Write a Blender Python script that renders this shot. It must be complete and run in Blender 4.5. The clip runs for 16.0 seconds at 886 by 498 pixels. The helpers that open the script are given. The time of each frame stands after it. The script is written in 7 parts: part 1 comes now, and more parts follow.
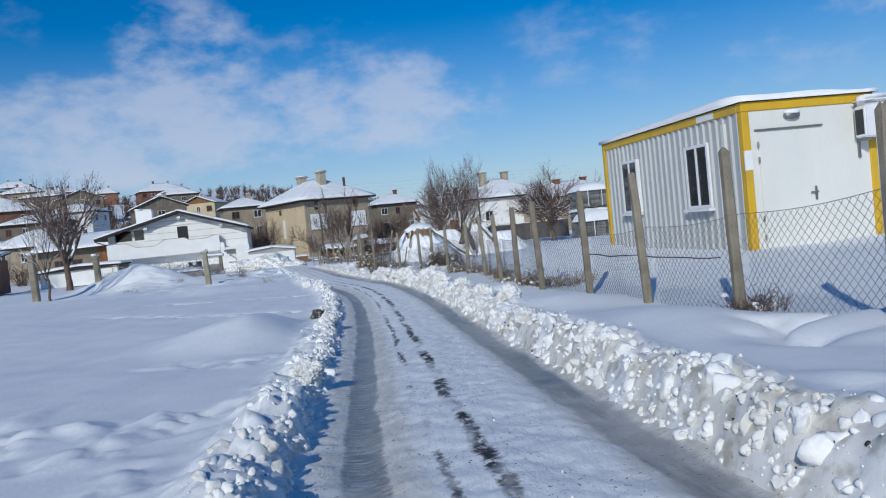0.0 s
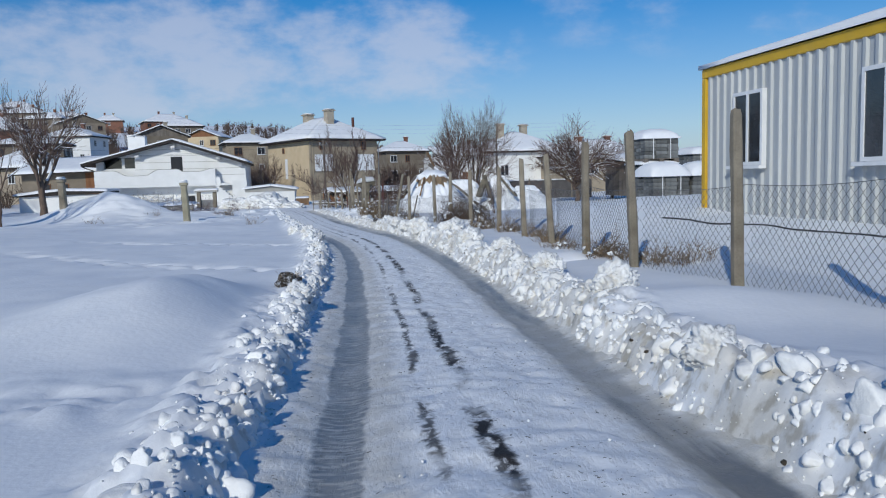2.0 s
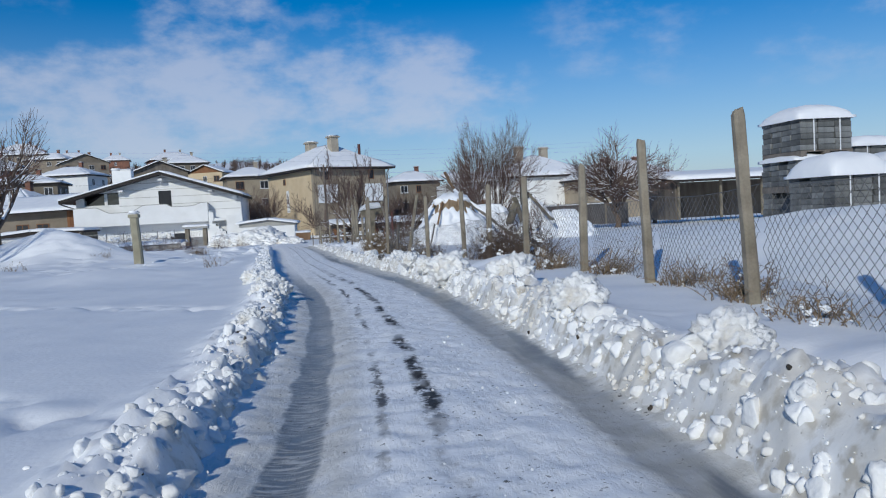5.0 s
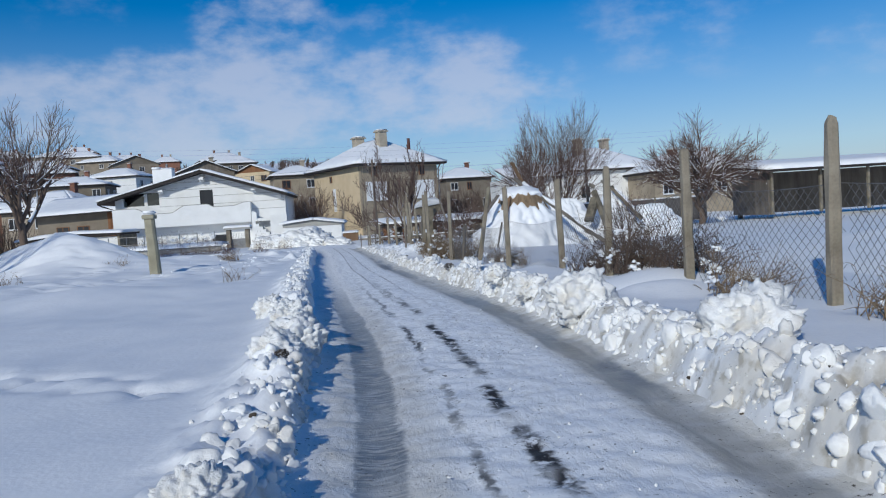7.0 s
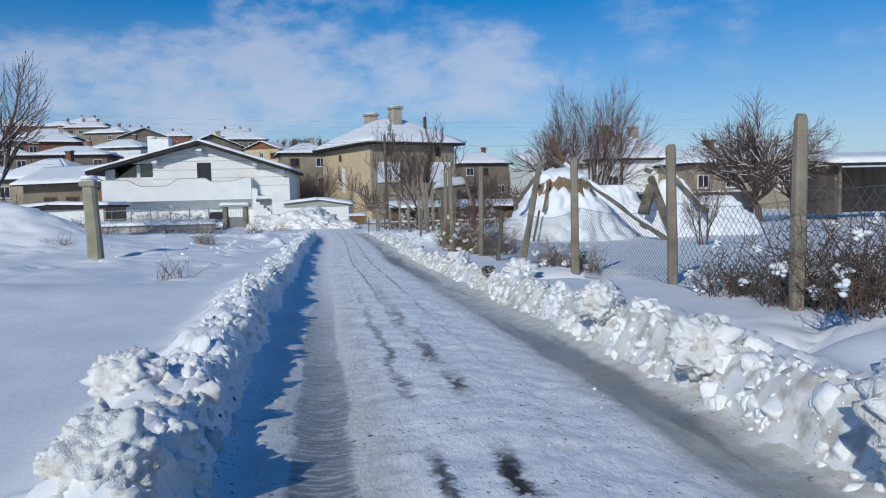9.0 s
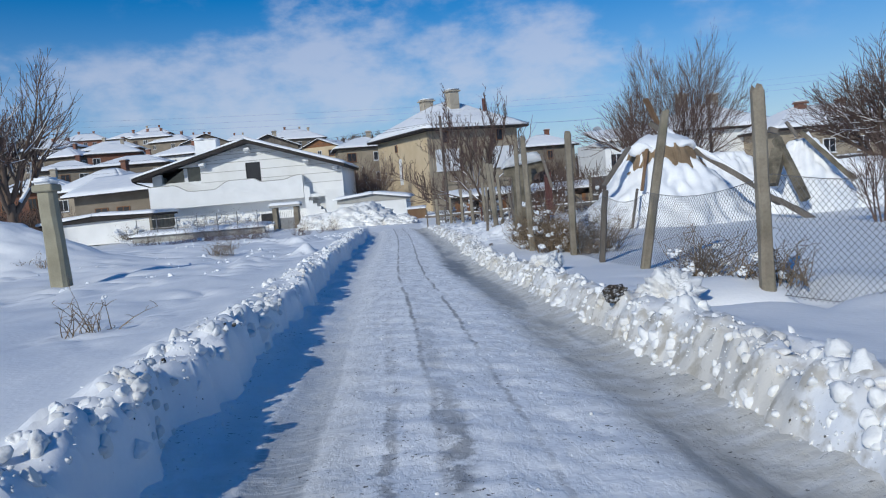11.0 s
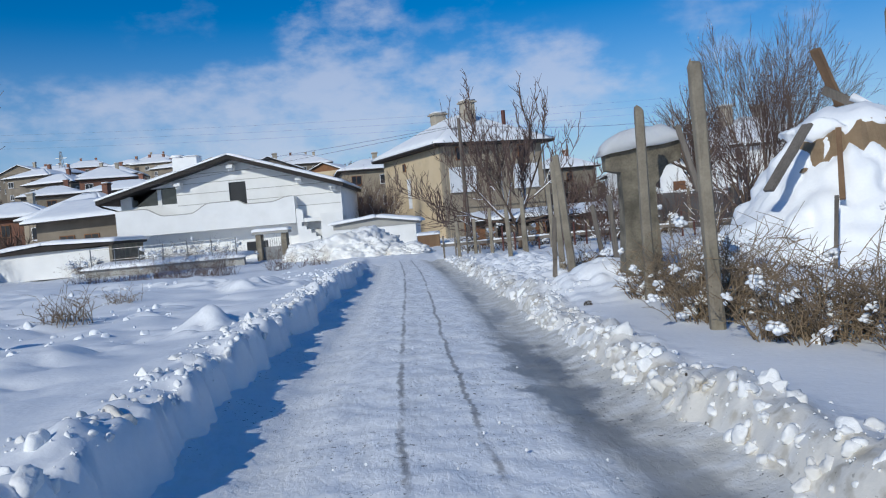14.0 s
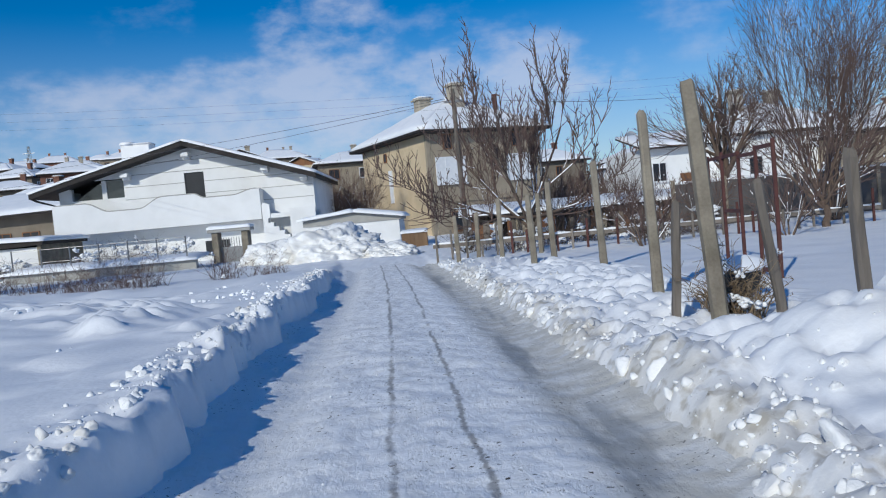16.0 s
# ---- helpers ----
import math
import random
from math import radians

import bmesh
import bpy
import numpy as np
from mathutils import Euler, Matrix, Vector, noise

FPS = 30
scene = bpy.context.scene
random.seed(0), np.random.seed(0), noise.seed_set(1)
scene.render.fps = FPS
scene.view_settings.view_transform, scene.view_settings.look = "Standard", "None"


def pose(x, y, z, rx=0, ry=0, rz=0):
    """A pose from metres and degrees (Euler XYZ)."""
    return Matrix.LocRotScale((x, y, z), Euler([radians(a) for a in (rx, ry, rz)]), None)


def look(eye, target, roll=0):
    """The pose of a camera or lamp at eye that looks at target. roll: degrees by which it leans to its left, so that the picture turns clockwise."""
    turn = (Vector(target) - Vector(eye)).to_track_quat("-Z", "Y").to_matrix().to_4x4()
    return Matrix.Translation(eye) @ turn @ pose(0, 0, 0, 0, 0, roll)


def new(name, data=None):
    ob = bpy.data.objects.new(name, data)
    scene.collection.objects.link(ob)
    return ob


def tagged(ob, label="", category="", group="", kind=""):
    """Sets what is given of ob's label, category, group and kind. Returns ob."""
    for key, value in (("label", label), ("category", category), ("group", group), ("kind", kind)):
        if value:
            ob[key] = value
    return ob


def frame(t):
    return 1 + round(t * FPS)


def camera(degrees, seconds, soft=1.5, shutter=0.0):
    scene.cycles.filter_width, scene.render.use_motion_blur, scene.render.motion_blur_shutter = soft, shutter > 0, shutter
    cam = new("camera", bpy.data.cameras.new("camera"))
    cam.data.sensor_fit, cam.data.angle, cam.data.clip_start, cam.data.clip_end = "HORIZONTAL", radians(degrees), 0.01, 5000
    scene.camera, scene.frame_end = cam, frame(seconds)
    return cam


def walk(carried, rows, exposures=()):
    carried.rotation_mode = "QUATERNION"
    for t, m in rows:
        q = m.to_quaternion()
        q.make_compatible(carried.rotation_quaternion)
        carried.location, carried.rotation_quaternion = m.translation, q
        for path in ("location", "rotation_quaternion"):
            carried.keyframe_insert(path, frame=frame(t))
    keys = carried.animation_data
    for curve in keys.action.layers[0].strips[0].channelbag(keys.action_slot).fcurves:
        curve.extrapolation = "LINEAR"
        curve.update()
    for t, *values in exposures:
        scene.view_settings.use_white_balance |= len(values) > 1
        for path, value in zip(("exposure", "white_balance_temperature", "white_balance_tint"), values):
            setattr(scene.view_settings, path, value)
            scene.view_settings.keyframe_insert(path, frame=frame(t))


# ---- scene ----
cam = camera(60.9, 16.0, soft=1.15)

PATH = [
    (0, (-0.113, 1.045, 1.134), (0.23, 3.014, 1.063), -5.8),
    (0.5, (-0.109, 2.22, 1.135), (0.322, 4.17, 1.037), -2.1),
    (1, (-0.007, 3.642, 1.098), (0.495, 5.575, 0.99), 0.6),
    (1.5, (0.115, 4.944, 0.946), (0.502, 6.901, 0.811), -0.7),
    (2, (0.302, 6.331, 0.836), (0.625, 8.295, 0.644), -1.6),
    (2.5, (0.472, 7.657, 0.795), (0.853, 9.617, 0.679), 0.6),
    (3, (0.62, 9.049, 0.691), (0.974, 11.005, 0.468), 1.2),
    (3.5, (0.779, 10.368, 0.63), (1.135, 12.317, 0.363), -2.5),
    (4, (0.825, 11.575, 0.57), (1.187, 13.524, 0.302), -1.1),
    (4.5, (0.961, 12.914, 0.535), (1.268, 14.881, 0.346), -1.4),
    (5, (1.052, 14.069, 0.474), (1.348, 16.045, 0.369), -3.1),
    (7.5, (0.952, 20.162, 0.452), (1.101, 22.154, 0.351), -3.8),
    (8, (1.044, 21.469, 0.421), (1.167, 23.463, 0.334), -3.5),
    (8.2, (0.995, 21.991, 0.407), (1.148, 23.982, 0.292), -1.6),
    (10.3, (1.045, 26.992, 0.248), (1.163, 28.983, 0.104), -1.7),
    (10.5, (1.07, 27.404, 0.292), (1.103, 29.403, 0.237), -0.2),
    (11, (1.144, 28.687, 0.224), (1.113, 30.681, 0.069), -4.9),
    (11.5, (1.031, 29.718, 0.198), (1.027, 31.709, 0.012), -2.4),
    (12, (0.921, 31.053, 0.148), (0.917, 33.052, 0.099), -3.0),
    (12.5, (0.897, 32.575, 0.098), (0.836, 34.573, 0.024), -4.2),
    (13, (0.827, 33.987, 0.067), (0.823, 35.987, 0.049), -5.6),
    (13.5, (0.715, 35.362, 0.038), (0.667, 37.359, -0.068), -4.4),
    (14, (0.607, 36.891, 0.027), (0.559, 38.889, -0.055), -5.1),
    (14.5, (0.49, 38.306, -0.012), (0.568, 40.299, -0.161), -5.3),
    (15, (0.379, 39.665, 0.006), (0.412, 41.662, -0.106), -4.5),
    (15.5, (0.319, 41.131, -0.01), (0.421, 43.126, -0.094), -7.0),
    (16, (0.147, 42.604, -0.032), (0.149, 44.602, -0.127), -5.2),
]
walk(cam, [(t, look(eye, target, roll)) for t, eye, target, roll in PATH], exposures=[(0, -0.77, 6160, 6), (4.5, -0.82, 6160, 6), (8, -0.76, 6160, 6), (11, -0.74, 6160, 6), (16, -0.70, 6160, 6)])

# ---------------------------------------------------------------- light and sky
SUN_AZ, SUN_EL = radians(208.0), radians(27.5)   # from behind and to the left of the lane
to_sun = Vector((math.sin(SUN_AZ) * math.cos(SUN_EL), math.cos(SUN_AZ) * math.cos(SUN_EL), math.sin(SUN_EL)))
sun = new("sun", bpy.data.lights.new("sun", "SUN"))
sun.data.energy, sun.data.angle, sun.data.color = 4.25, radians(0.5), (1.0, 0.945, 0.84)
sun.matrix_world = look(to_sun * 50, (0, 0, 0))


def sky_world():
    w = bpy.data.worlds.new("winter_sky")
    w.use_nodes = True
    nt = w.node_tree
    n, l = nt.nodes, nt.links
    bg = n["Background"]
    bg.inputs[1].default_value = 0.15
    sky = n.new("ShaderNodeTexSky")
    sky.sky_type, sky.sun_disc = "NISHITA", False
    sky.sun_elevation, sky.sun_rotation = SUN_EL, SUN_AZ
    sky.air_density, sky.dust_density, sky.ozone_density, sky.altitude = 1.0, 0.6, 2.5, 500
    co = n.new("ShaderNodeTexCoord")
    sep = n.new("ShaderNodeSeparateXYZ")
    l.new(co.outputs["Generated"], sep.inputs[0])

    def m(op, a, b=None, c=None):
        k = n.new("ShaderNodeMath")
        k.operation = op
        for i, v in enumerate((a, b, c)):
            if v is None:
                continue
            if isinstance(v, (int, float)):
                k.inputs[i].default_value = v
            else:
                l.new(v, k.inputs[i])
        return k.outputs[0]

    def ss(v, a, b):
        k = n.new("ShaderNodeMapRange")
        k.interpolation_type = "SMOOTHSTEP"
        l.new(v, k.inputs[0])
        k.inputs[1].default_value, k.inputs[2].default_value = a, b
        return k.outputs[0]

    az = m("ARCTAN2", sep.outputs[0], sep.outputs[1])
    el = m("ARCSINE", sep.outputs[2])
    comb = n.new("ShaderNodeCombineXYZ")
    l.new(m("MULTIPLY", az, 5.0), comb.inputs[0])
    l.new(m("MULTIPLY", el, 9.0), comb.inputs[1])
    nz = n.new("ShaderNodeTexNoise")
    nz.inputs["Scale"].default_value, nz.inputs["Detail"].default_value, nz.inputs["Roughness"].default_value = 2.1, 9, 0.58
    l.new(comb.outputs[0], nz.inputs["Vector"])
    # separate banks of thin cumulus low over the village, one of them towering
    total = None
    for a, e, ha, he, power in ((-0.20, 0.148, 0.21, 0.062, 1.0), (0.10, 0.158, 0.15, 0.058, 0.95), (-0.125, 0.232, 0.085, 0.068, 0.75), (-0.49, 0.150, 0.14, 0.048, 0.7), (0.40, 0.205, 0.12, 0.06, 0.42), (0.62, 0.17, 0.10, 0.045, 0.4), (-0.34, 0.27, 0.06, 0.05, 0.3), (0.02, 0.215, 0.12, 0.05, 0.45), (0.85, 0.20, 0.2, 0.06, 0.6), (-0.9, 0.22, 0.25, 0.07, 0.6)):
        d = m("ADD", m("POWER", m("ABSOLUTE", m("DIVIDE", m("SUBTRACT", az, a), ha)), 2.0), m("POWER", m("ABSOLUTE", m("DIVIDE", m("SUBTRACT", el, e), he)), 2.0))
        blob = m("MULTIPLY", m("SUBTRACT", 1.0, ss(d, 0.0, 2.6)), power)
        total = blob if total is None else m("MAXIMUM", total, blob)
    body = m("ADD", total, m("MULTIPLY", m("SUBTRACT", nz.outputs[0], 0.5), 3.2))
    amount = m("MULTIPLY", ss(body, 0.15, 1.25), m("MULTIPLY", ss(total, 0.0, 0.75), 0.56))
    haze = m("MULTIPLY", m("SUBTRACT", 1.0, ss(el, -0.02, 0.30)), 0.62)
    mix = n.new("ShaderNodeMixRGB")
    l.new(amount, mix.inputs[0])
    hs = n.new("ShaderNodeHueSaturation")
    hs.inputs["Saturation"].default_value, hs.inputs["Hue"].default_value = 1.58, 0.508
    l.new(sky.outputs[0], hs.inputs["Color"])
    low = n.new("ShaderNodeMixRGB")
    l.new(haze, low.inputs[0])
    l.new(hs.outputs[0], low.inputs[1])
    low.inputs[2].default_value = (3.9, 5.0, 7.8, 1)   # pale winter haze over the horizon
    l.new(low.outputs[0], mix.inputs[1])
    mix.inputs[2].default_value = (6.9, 6.9, 8.0, 1)
    l.new(mix.outputs[0], bg.inputs[0])
    scene.world = w


sky_world()

# ---------------------------------------------------------------- materials


def node_material(name):
    mt = bpy.data.materials.new(name)
    mt.use_nodes = True
    return mt, mt.node_tree.nodes, mt.node_tree.links, mt.node_tree.nodes["Principled BSDF"]


def surface(name, a, b, scale=4.0, fine=40.0, rough=0.7, bump=0.3, metal=0.0, dirt=None, dirt_amount=0.35, stretch=(1, 1, 1), depth=0.02, vary=0.0):
    """Two tones mixed by a broad and a fine noise, a third tone as stains, and a fine relief."""
    mt, n, l, p = node_material(name)
    co = n.new("ShaderNodeTexCoord")
    mp = n.new("ShaderNodeMapping")
    mp.inputs["Scale"].default_value = stretch
    l.new(co.outputs["Object"], mp.inputs[0])
    n1, n2 = n.new("ShaderNodeTexNoise"), n.new("ShaderNodeTexNoise")
    for k, s, d in ((n1, scale, 5), (n2, fine, 4)):
        k.inputs["Scale"].default_value, k.inputs["Detail"].default_value = s, d
        l.new(mp.outputs[0], k.inputs["Vector"])
    r = n.new("ShaderNodeMapRange")
    r.inputs[1].default_value, r.inputs[2].default_value = 0.3, 0.7
    add = n.new("ShaderNodeMath")
    add.operation = "MULTIPLY_ADD"
    l.new(n2.outputs[0], add.inputs[0])
    add.inputs[1].default_value = 0.35
    l.new(n1.outputs[0], add.inputs[2])
    sub = n.new("ShaderNodeMath")
    sub.operation = "SUBTRACT"
    l.new(add.outputs[0], sub.inputs[0])
    sub.inputs[1].default_value = 0.17
    l.new(sub.outputs[0], r.inputs[0])
    mx = n.new("ShaderNodeMixRGB")
    l.new(r.outputs[0], mx.inputs[0])
    mx.inputs[1].default_value, mx.inputs[2].default_value = (*a, 1), (*b, 1)
    out = mx.outputs[0]
    if dirt:
        n3 = n.new("ShaderNodeTexNoise")
        n3.inputs["Scale"].default_value, n3.inputs["Detail"].default_value = scale * 0.6, 6
        off = n.new("ShaderNodeVectorMath")
        off.operation = "ADD"
        off.inputs[1].default_value = (7.3, 2.1, 5.5)
        l.new(mp.outputs[0], off.inputs[0])
        l.new(off.outputs[0], n3.inputs["Vector"])
        r3 = n.new("ShaderNodeMapRange")
        r3.inputs[1].default_value, r3.inputs[2].default_value, r3.inputs[4].default_value = 0.5, 0.68, dirt_amount
        l.new(n3.outputs[0], r3.inputs[0])
        m3 = n.new("ShaderNodeMixRGB")
        l.new(r3.outputs[0], m3.inputs[0])
        l.new(out, m3.inputs[1])
        m3.inputs[2].default_value = (*dirt, 1)
        out = m3.outputs[0]
    if vary:
        oi = n.new("ShaderNodeObjectInfo")
        hv = n.new("ShaderNodeHueSaturation")
        rr = n.new("ShaderNodeMapRange")
        rr.inputs[3].default_value, rr.inputs[4].default_value = 1 - vary, 1 + vary
        l.new(oi.outputs["Random"], rr.inputs[0])
        l.new(rr.outputs[0], hv.inputs["Value"])
        l.new(out, hv.inputs["Color"])
        out = hv.outputs[0]
    l.new(out, p.inputs["Base Color"])
    p.inputs["Roughness"].default_value, p.inputs["Metallic"].default_value = rough, metal
    if bump:
        bp = n.new("ShaderNodeBump")
        bp.inputs["Strength"].default_value, bp.inputs["Distance"].default_value = bump, depth
        l.new(add.outputs[0], bp.inputs["Height"])
        l.new(bp.outputs[0], p.inputs["Normal"])
    return mt


def snow_material(name, bump=0.5, clean=(0.92, 0.922, 0.925), other=(0.83, 0.845, 0.87), dirt=None, dirt_amount=0.3, scale=1.3, fine=22.0, depth=0.03):
    mt = surface(name, other, clean, scale, fine, 0.62, bump, 0.0, dirt, dirt_amount, depth=depth)
    p = mt.node_tree.nodes["Principled BSDF"]
    p.inputs["Specular IOR Level"].default_value = 0.25
    return mt


SNOW = snow_material("fresh_snow", bump=0.32)
SNOW_ROOF = snow_material("roof_snow", bump=0.25, fine=8.0)
SNOW_CLOD = snow_material("ploughed_snow", bump=0.75, clean=(0.91, 0.91, 0.905), other=(0.78, 0.78, 0.77), dirt=(0.44, 0.38, 0.29), dirt_amount=0.5, scale=2.0, fine=30)
WHITE_WALL = surface("white_plaster", (0.78, 0.78, 0.77), (0.84, 0.84, 0.83), 1.2, 30, 0.8, 0.15, dirt=(0.6, 0.59, 0.56), dirt_amount=0.25)
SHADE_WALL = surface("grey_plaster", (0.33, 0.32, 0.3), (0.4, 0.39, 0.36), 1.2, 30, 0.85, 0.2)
SHADE_GREY = surface("dark_grey_panel", (0.075, 0.07, 0.07), (0.12, 0.112, 0.11), 1.4, 30, 0.8, 0.2, dirt=(0.05, 0.045, 0.04))
# lit and shaded tones for the two faces of the tan house
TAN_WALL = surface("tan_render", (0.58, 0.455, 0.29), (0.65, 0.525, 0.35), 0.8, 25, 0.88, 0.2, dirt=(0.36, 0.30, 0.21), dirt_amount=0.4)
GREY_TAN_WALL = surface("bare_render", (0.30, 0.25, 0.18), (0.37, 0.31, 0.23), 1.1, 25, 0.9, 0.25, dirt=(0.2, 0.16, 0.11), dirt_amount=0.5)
BRICK_WALL = surface("far_brick", (0.20, 0.09, 0.06), (0.27, 0.13, 0.085), 2.0, 30, 0.88, 0.2, dirt=(0.15, 0.09, 0.07), dirt_amount=0.5, vary=0.25)
CREAM_WALL = surface("cream_render", (0.20, 0.165, 0.125), (0.29, 0.245, 0.19), 0.8, 25, 0.88, 0.15, dirt=(0.2, 0.17, 0.13), dirt_amount=0.5, vary=0.35)
DARK_ROOF = surface("dark_fascia", (0.016, 0.013, 0.012), (0.032, 0.025, 0.022), 3, 30, 0.8, 0.1)
DARK_GLASS = surface("dark_opening", (0.012, 0.013, 0.016), (0.02, 0.021, 0.025), 2, 10, 0.35, 0.0)
GLASS = surface("window_pane", (0.02, 0.025, 0.03), (0.04, 0.045, 0.05), 1.5, 6, 0.06, 0.05)
GLASS.node_tree.nodes["Principled BSDF"].inputs["Specular IOR Level"].default_value = 0.9
WHITE_FRAME = surface("white_plastic", (0.74, 0.75, 0.76), (0.82, 0.82, 0.82), 5, 60, 0.4, 0.03)
CONCRETE = surface("weathered_concrete", (0.165, 0.137, 0.102), (0.30, 0.262, 0.20), 3, 45, 0.9, 0.5, dirt=(0.11, 0.11, 0.07), dirt_amount=0.55, vary=0.12)
CHIMNEY = surface("chimney_render", (0.36, 0.31, 0.24), (0.45, 0.4, 0.32), 2, 30, 0.9, 0.3, dirt=(0.2, 0.17, 0.14))
WOOD_GREY = surface("weathered_wood", (0.11, 0.095, 0.08), (0.22, 0.19, 0.16), 2.5, 40, 0.88, 0.5, stretch=(1, 1, 0.15), dirt=(0.07, 0.06, 0.05), vary=0.2)
WOOD_BROWN = surface("brown_wood", (0.16, 0.07, 0.03), (0.25, 0.115, 0.05), 2.5, 40, 0.8, 0.3, stretch=(1, 1, 0.2), vary=0.2)
TAN_BOARD = surface("tan_board", (0.15, 0.085, 0.045), (0.25, 0.155, 0.085), 2.5, 40, 0.85, 0.3, stretch=(1, 1, 0.2), dirt=(0.09, 0.06, 0.04))
BARK = surface("bark", (0.085, 0.058, 0.044), (0.17, 0.122, 0.09), 6, 50, 0.92, 0.6, stretch=(1, 1, 0.4))
TWIG = surface("reddish_twig", (0.11, 0.07, 0.058), (0.18, 0.122, 0.10), 6, 50, 0.9, 0.0)
DRY_GRASS = surface("dry_weeds", (0.16, 0.11, 0.066), (0.33, 0.245, 0.155), 5, 30, 0.9, 0.0)
YELLOW = surface("yellow_paint", (0.60, 0.36, 0.012), (0.68, 0.42, 0.02), 2.5, 40, 0.45, 0.1, dirt=(0.4, 0.26, 0.06), dirt_amount=0.3)
PANEL = surface("cream_sheet_metal", (0.70, 0.70, 0.66), (0.77, 0.76, 0.71), 1.2, 25, 0.42, 0.06, dirt=(0.56, 0.53, 0.45), dirt_amount=0.25, stretch=(1, 1, 0.3))
CORRUGATED = surface("corrugated_sheet", (0.42, 0.435, 0.44), (0.50, 0.515, 0.515), 1.2, 25, 0.38, 0.05, dirt=(0.42, 0.41, 0.38), dirt_amount=0.25, stretch=(1, 1, 0.3))
STEEL = surface("grey_steel", (0.20, 0.2, 0.2), (0.3, 0.3, 0.3), 6, 60, 0.45, 0.1, metal=0.7)
WIRE = surface("galvanised_wire", (0.13, 0.125, 0.12), (0.21, 0.2, 0.19), 6, 60, 0.55, 0.0, metal=0.4)
RUST = surface("red_oxide_steel", (0.065, 0.022, 0.018), (0.11, 0.036, 0.028), 5, 50, 0.7, 0.3, dirt=(0.1, 0.05, 0.035))
PAVER = surface("grey_paver", (0.11, 0.115, 0.115), (0.20, 0.205, 0.20), 8, 60, 0.9, 0.4, dirt=(0.08, 0.08, 0.075), vary=0.45)
SOIL = surface("frozen_soil", (0.028, 0.024, 0.02), (0.075, 0.06, 0.045), 6, 45, 0.95, 0.9, dirt=(0.72, 0.74, 0.77), dirt_amount=0.85)
MUD = surface("tan_mud", (0.40, 0.285, 0.175), (0.50, 0.37, 0.24), 3, 40, 0.95, 0.6, dirt=(0.16, 0.11, 0.07))
OLD_CONCRETE = surface("stained_concrete", (0.085, 0.072, 0.053), (0.235, 0.205, 0.15), 4, 45, 0.92, 0.9, dirt=(0.05, 0.045, 0.032), dirt_amount=0.75)
RUBBER = surface("black_rubber", (0.012, 0.012, 0.013), (0.03, 0.03, 0.03), 6, 60, 0.7, 0.2)
CABLE = surface("cable_black", (0.05, 0.05, 0.055), (0.08, 0.08, 0.085), 6, 60, 0.7, 0.0)


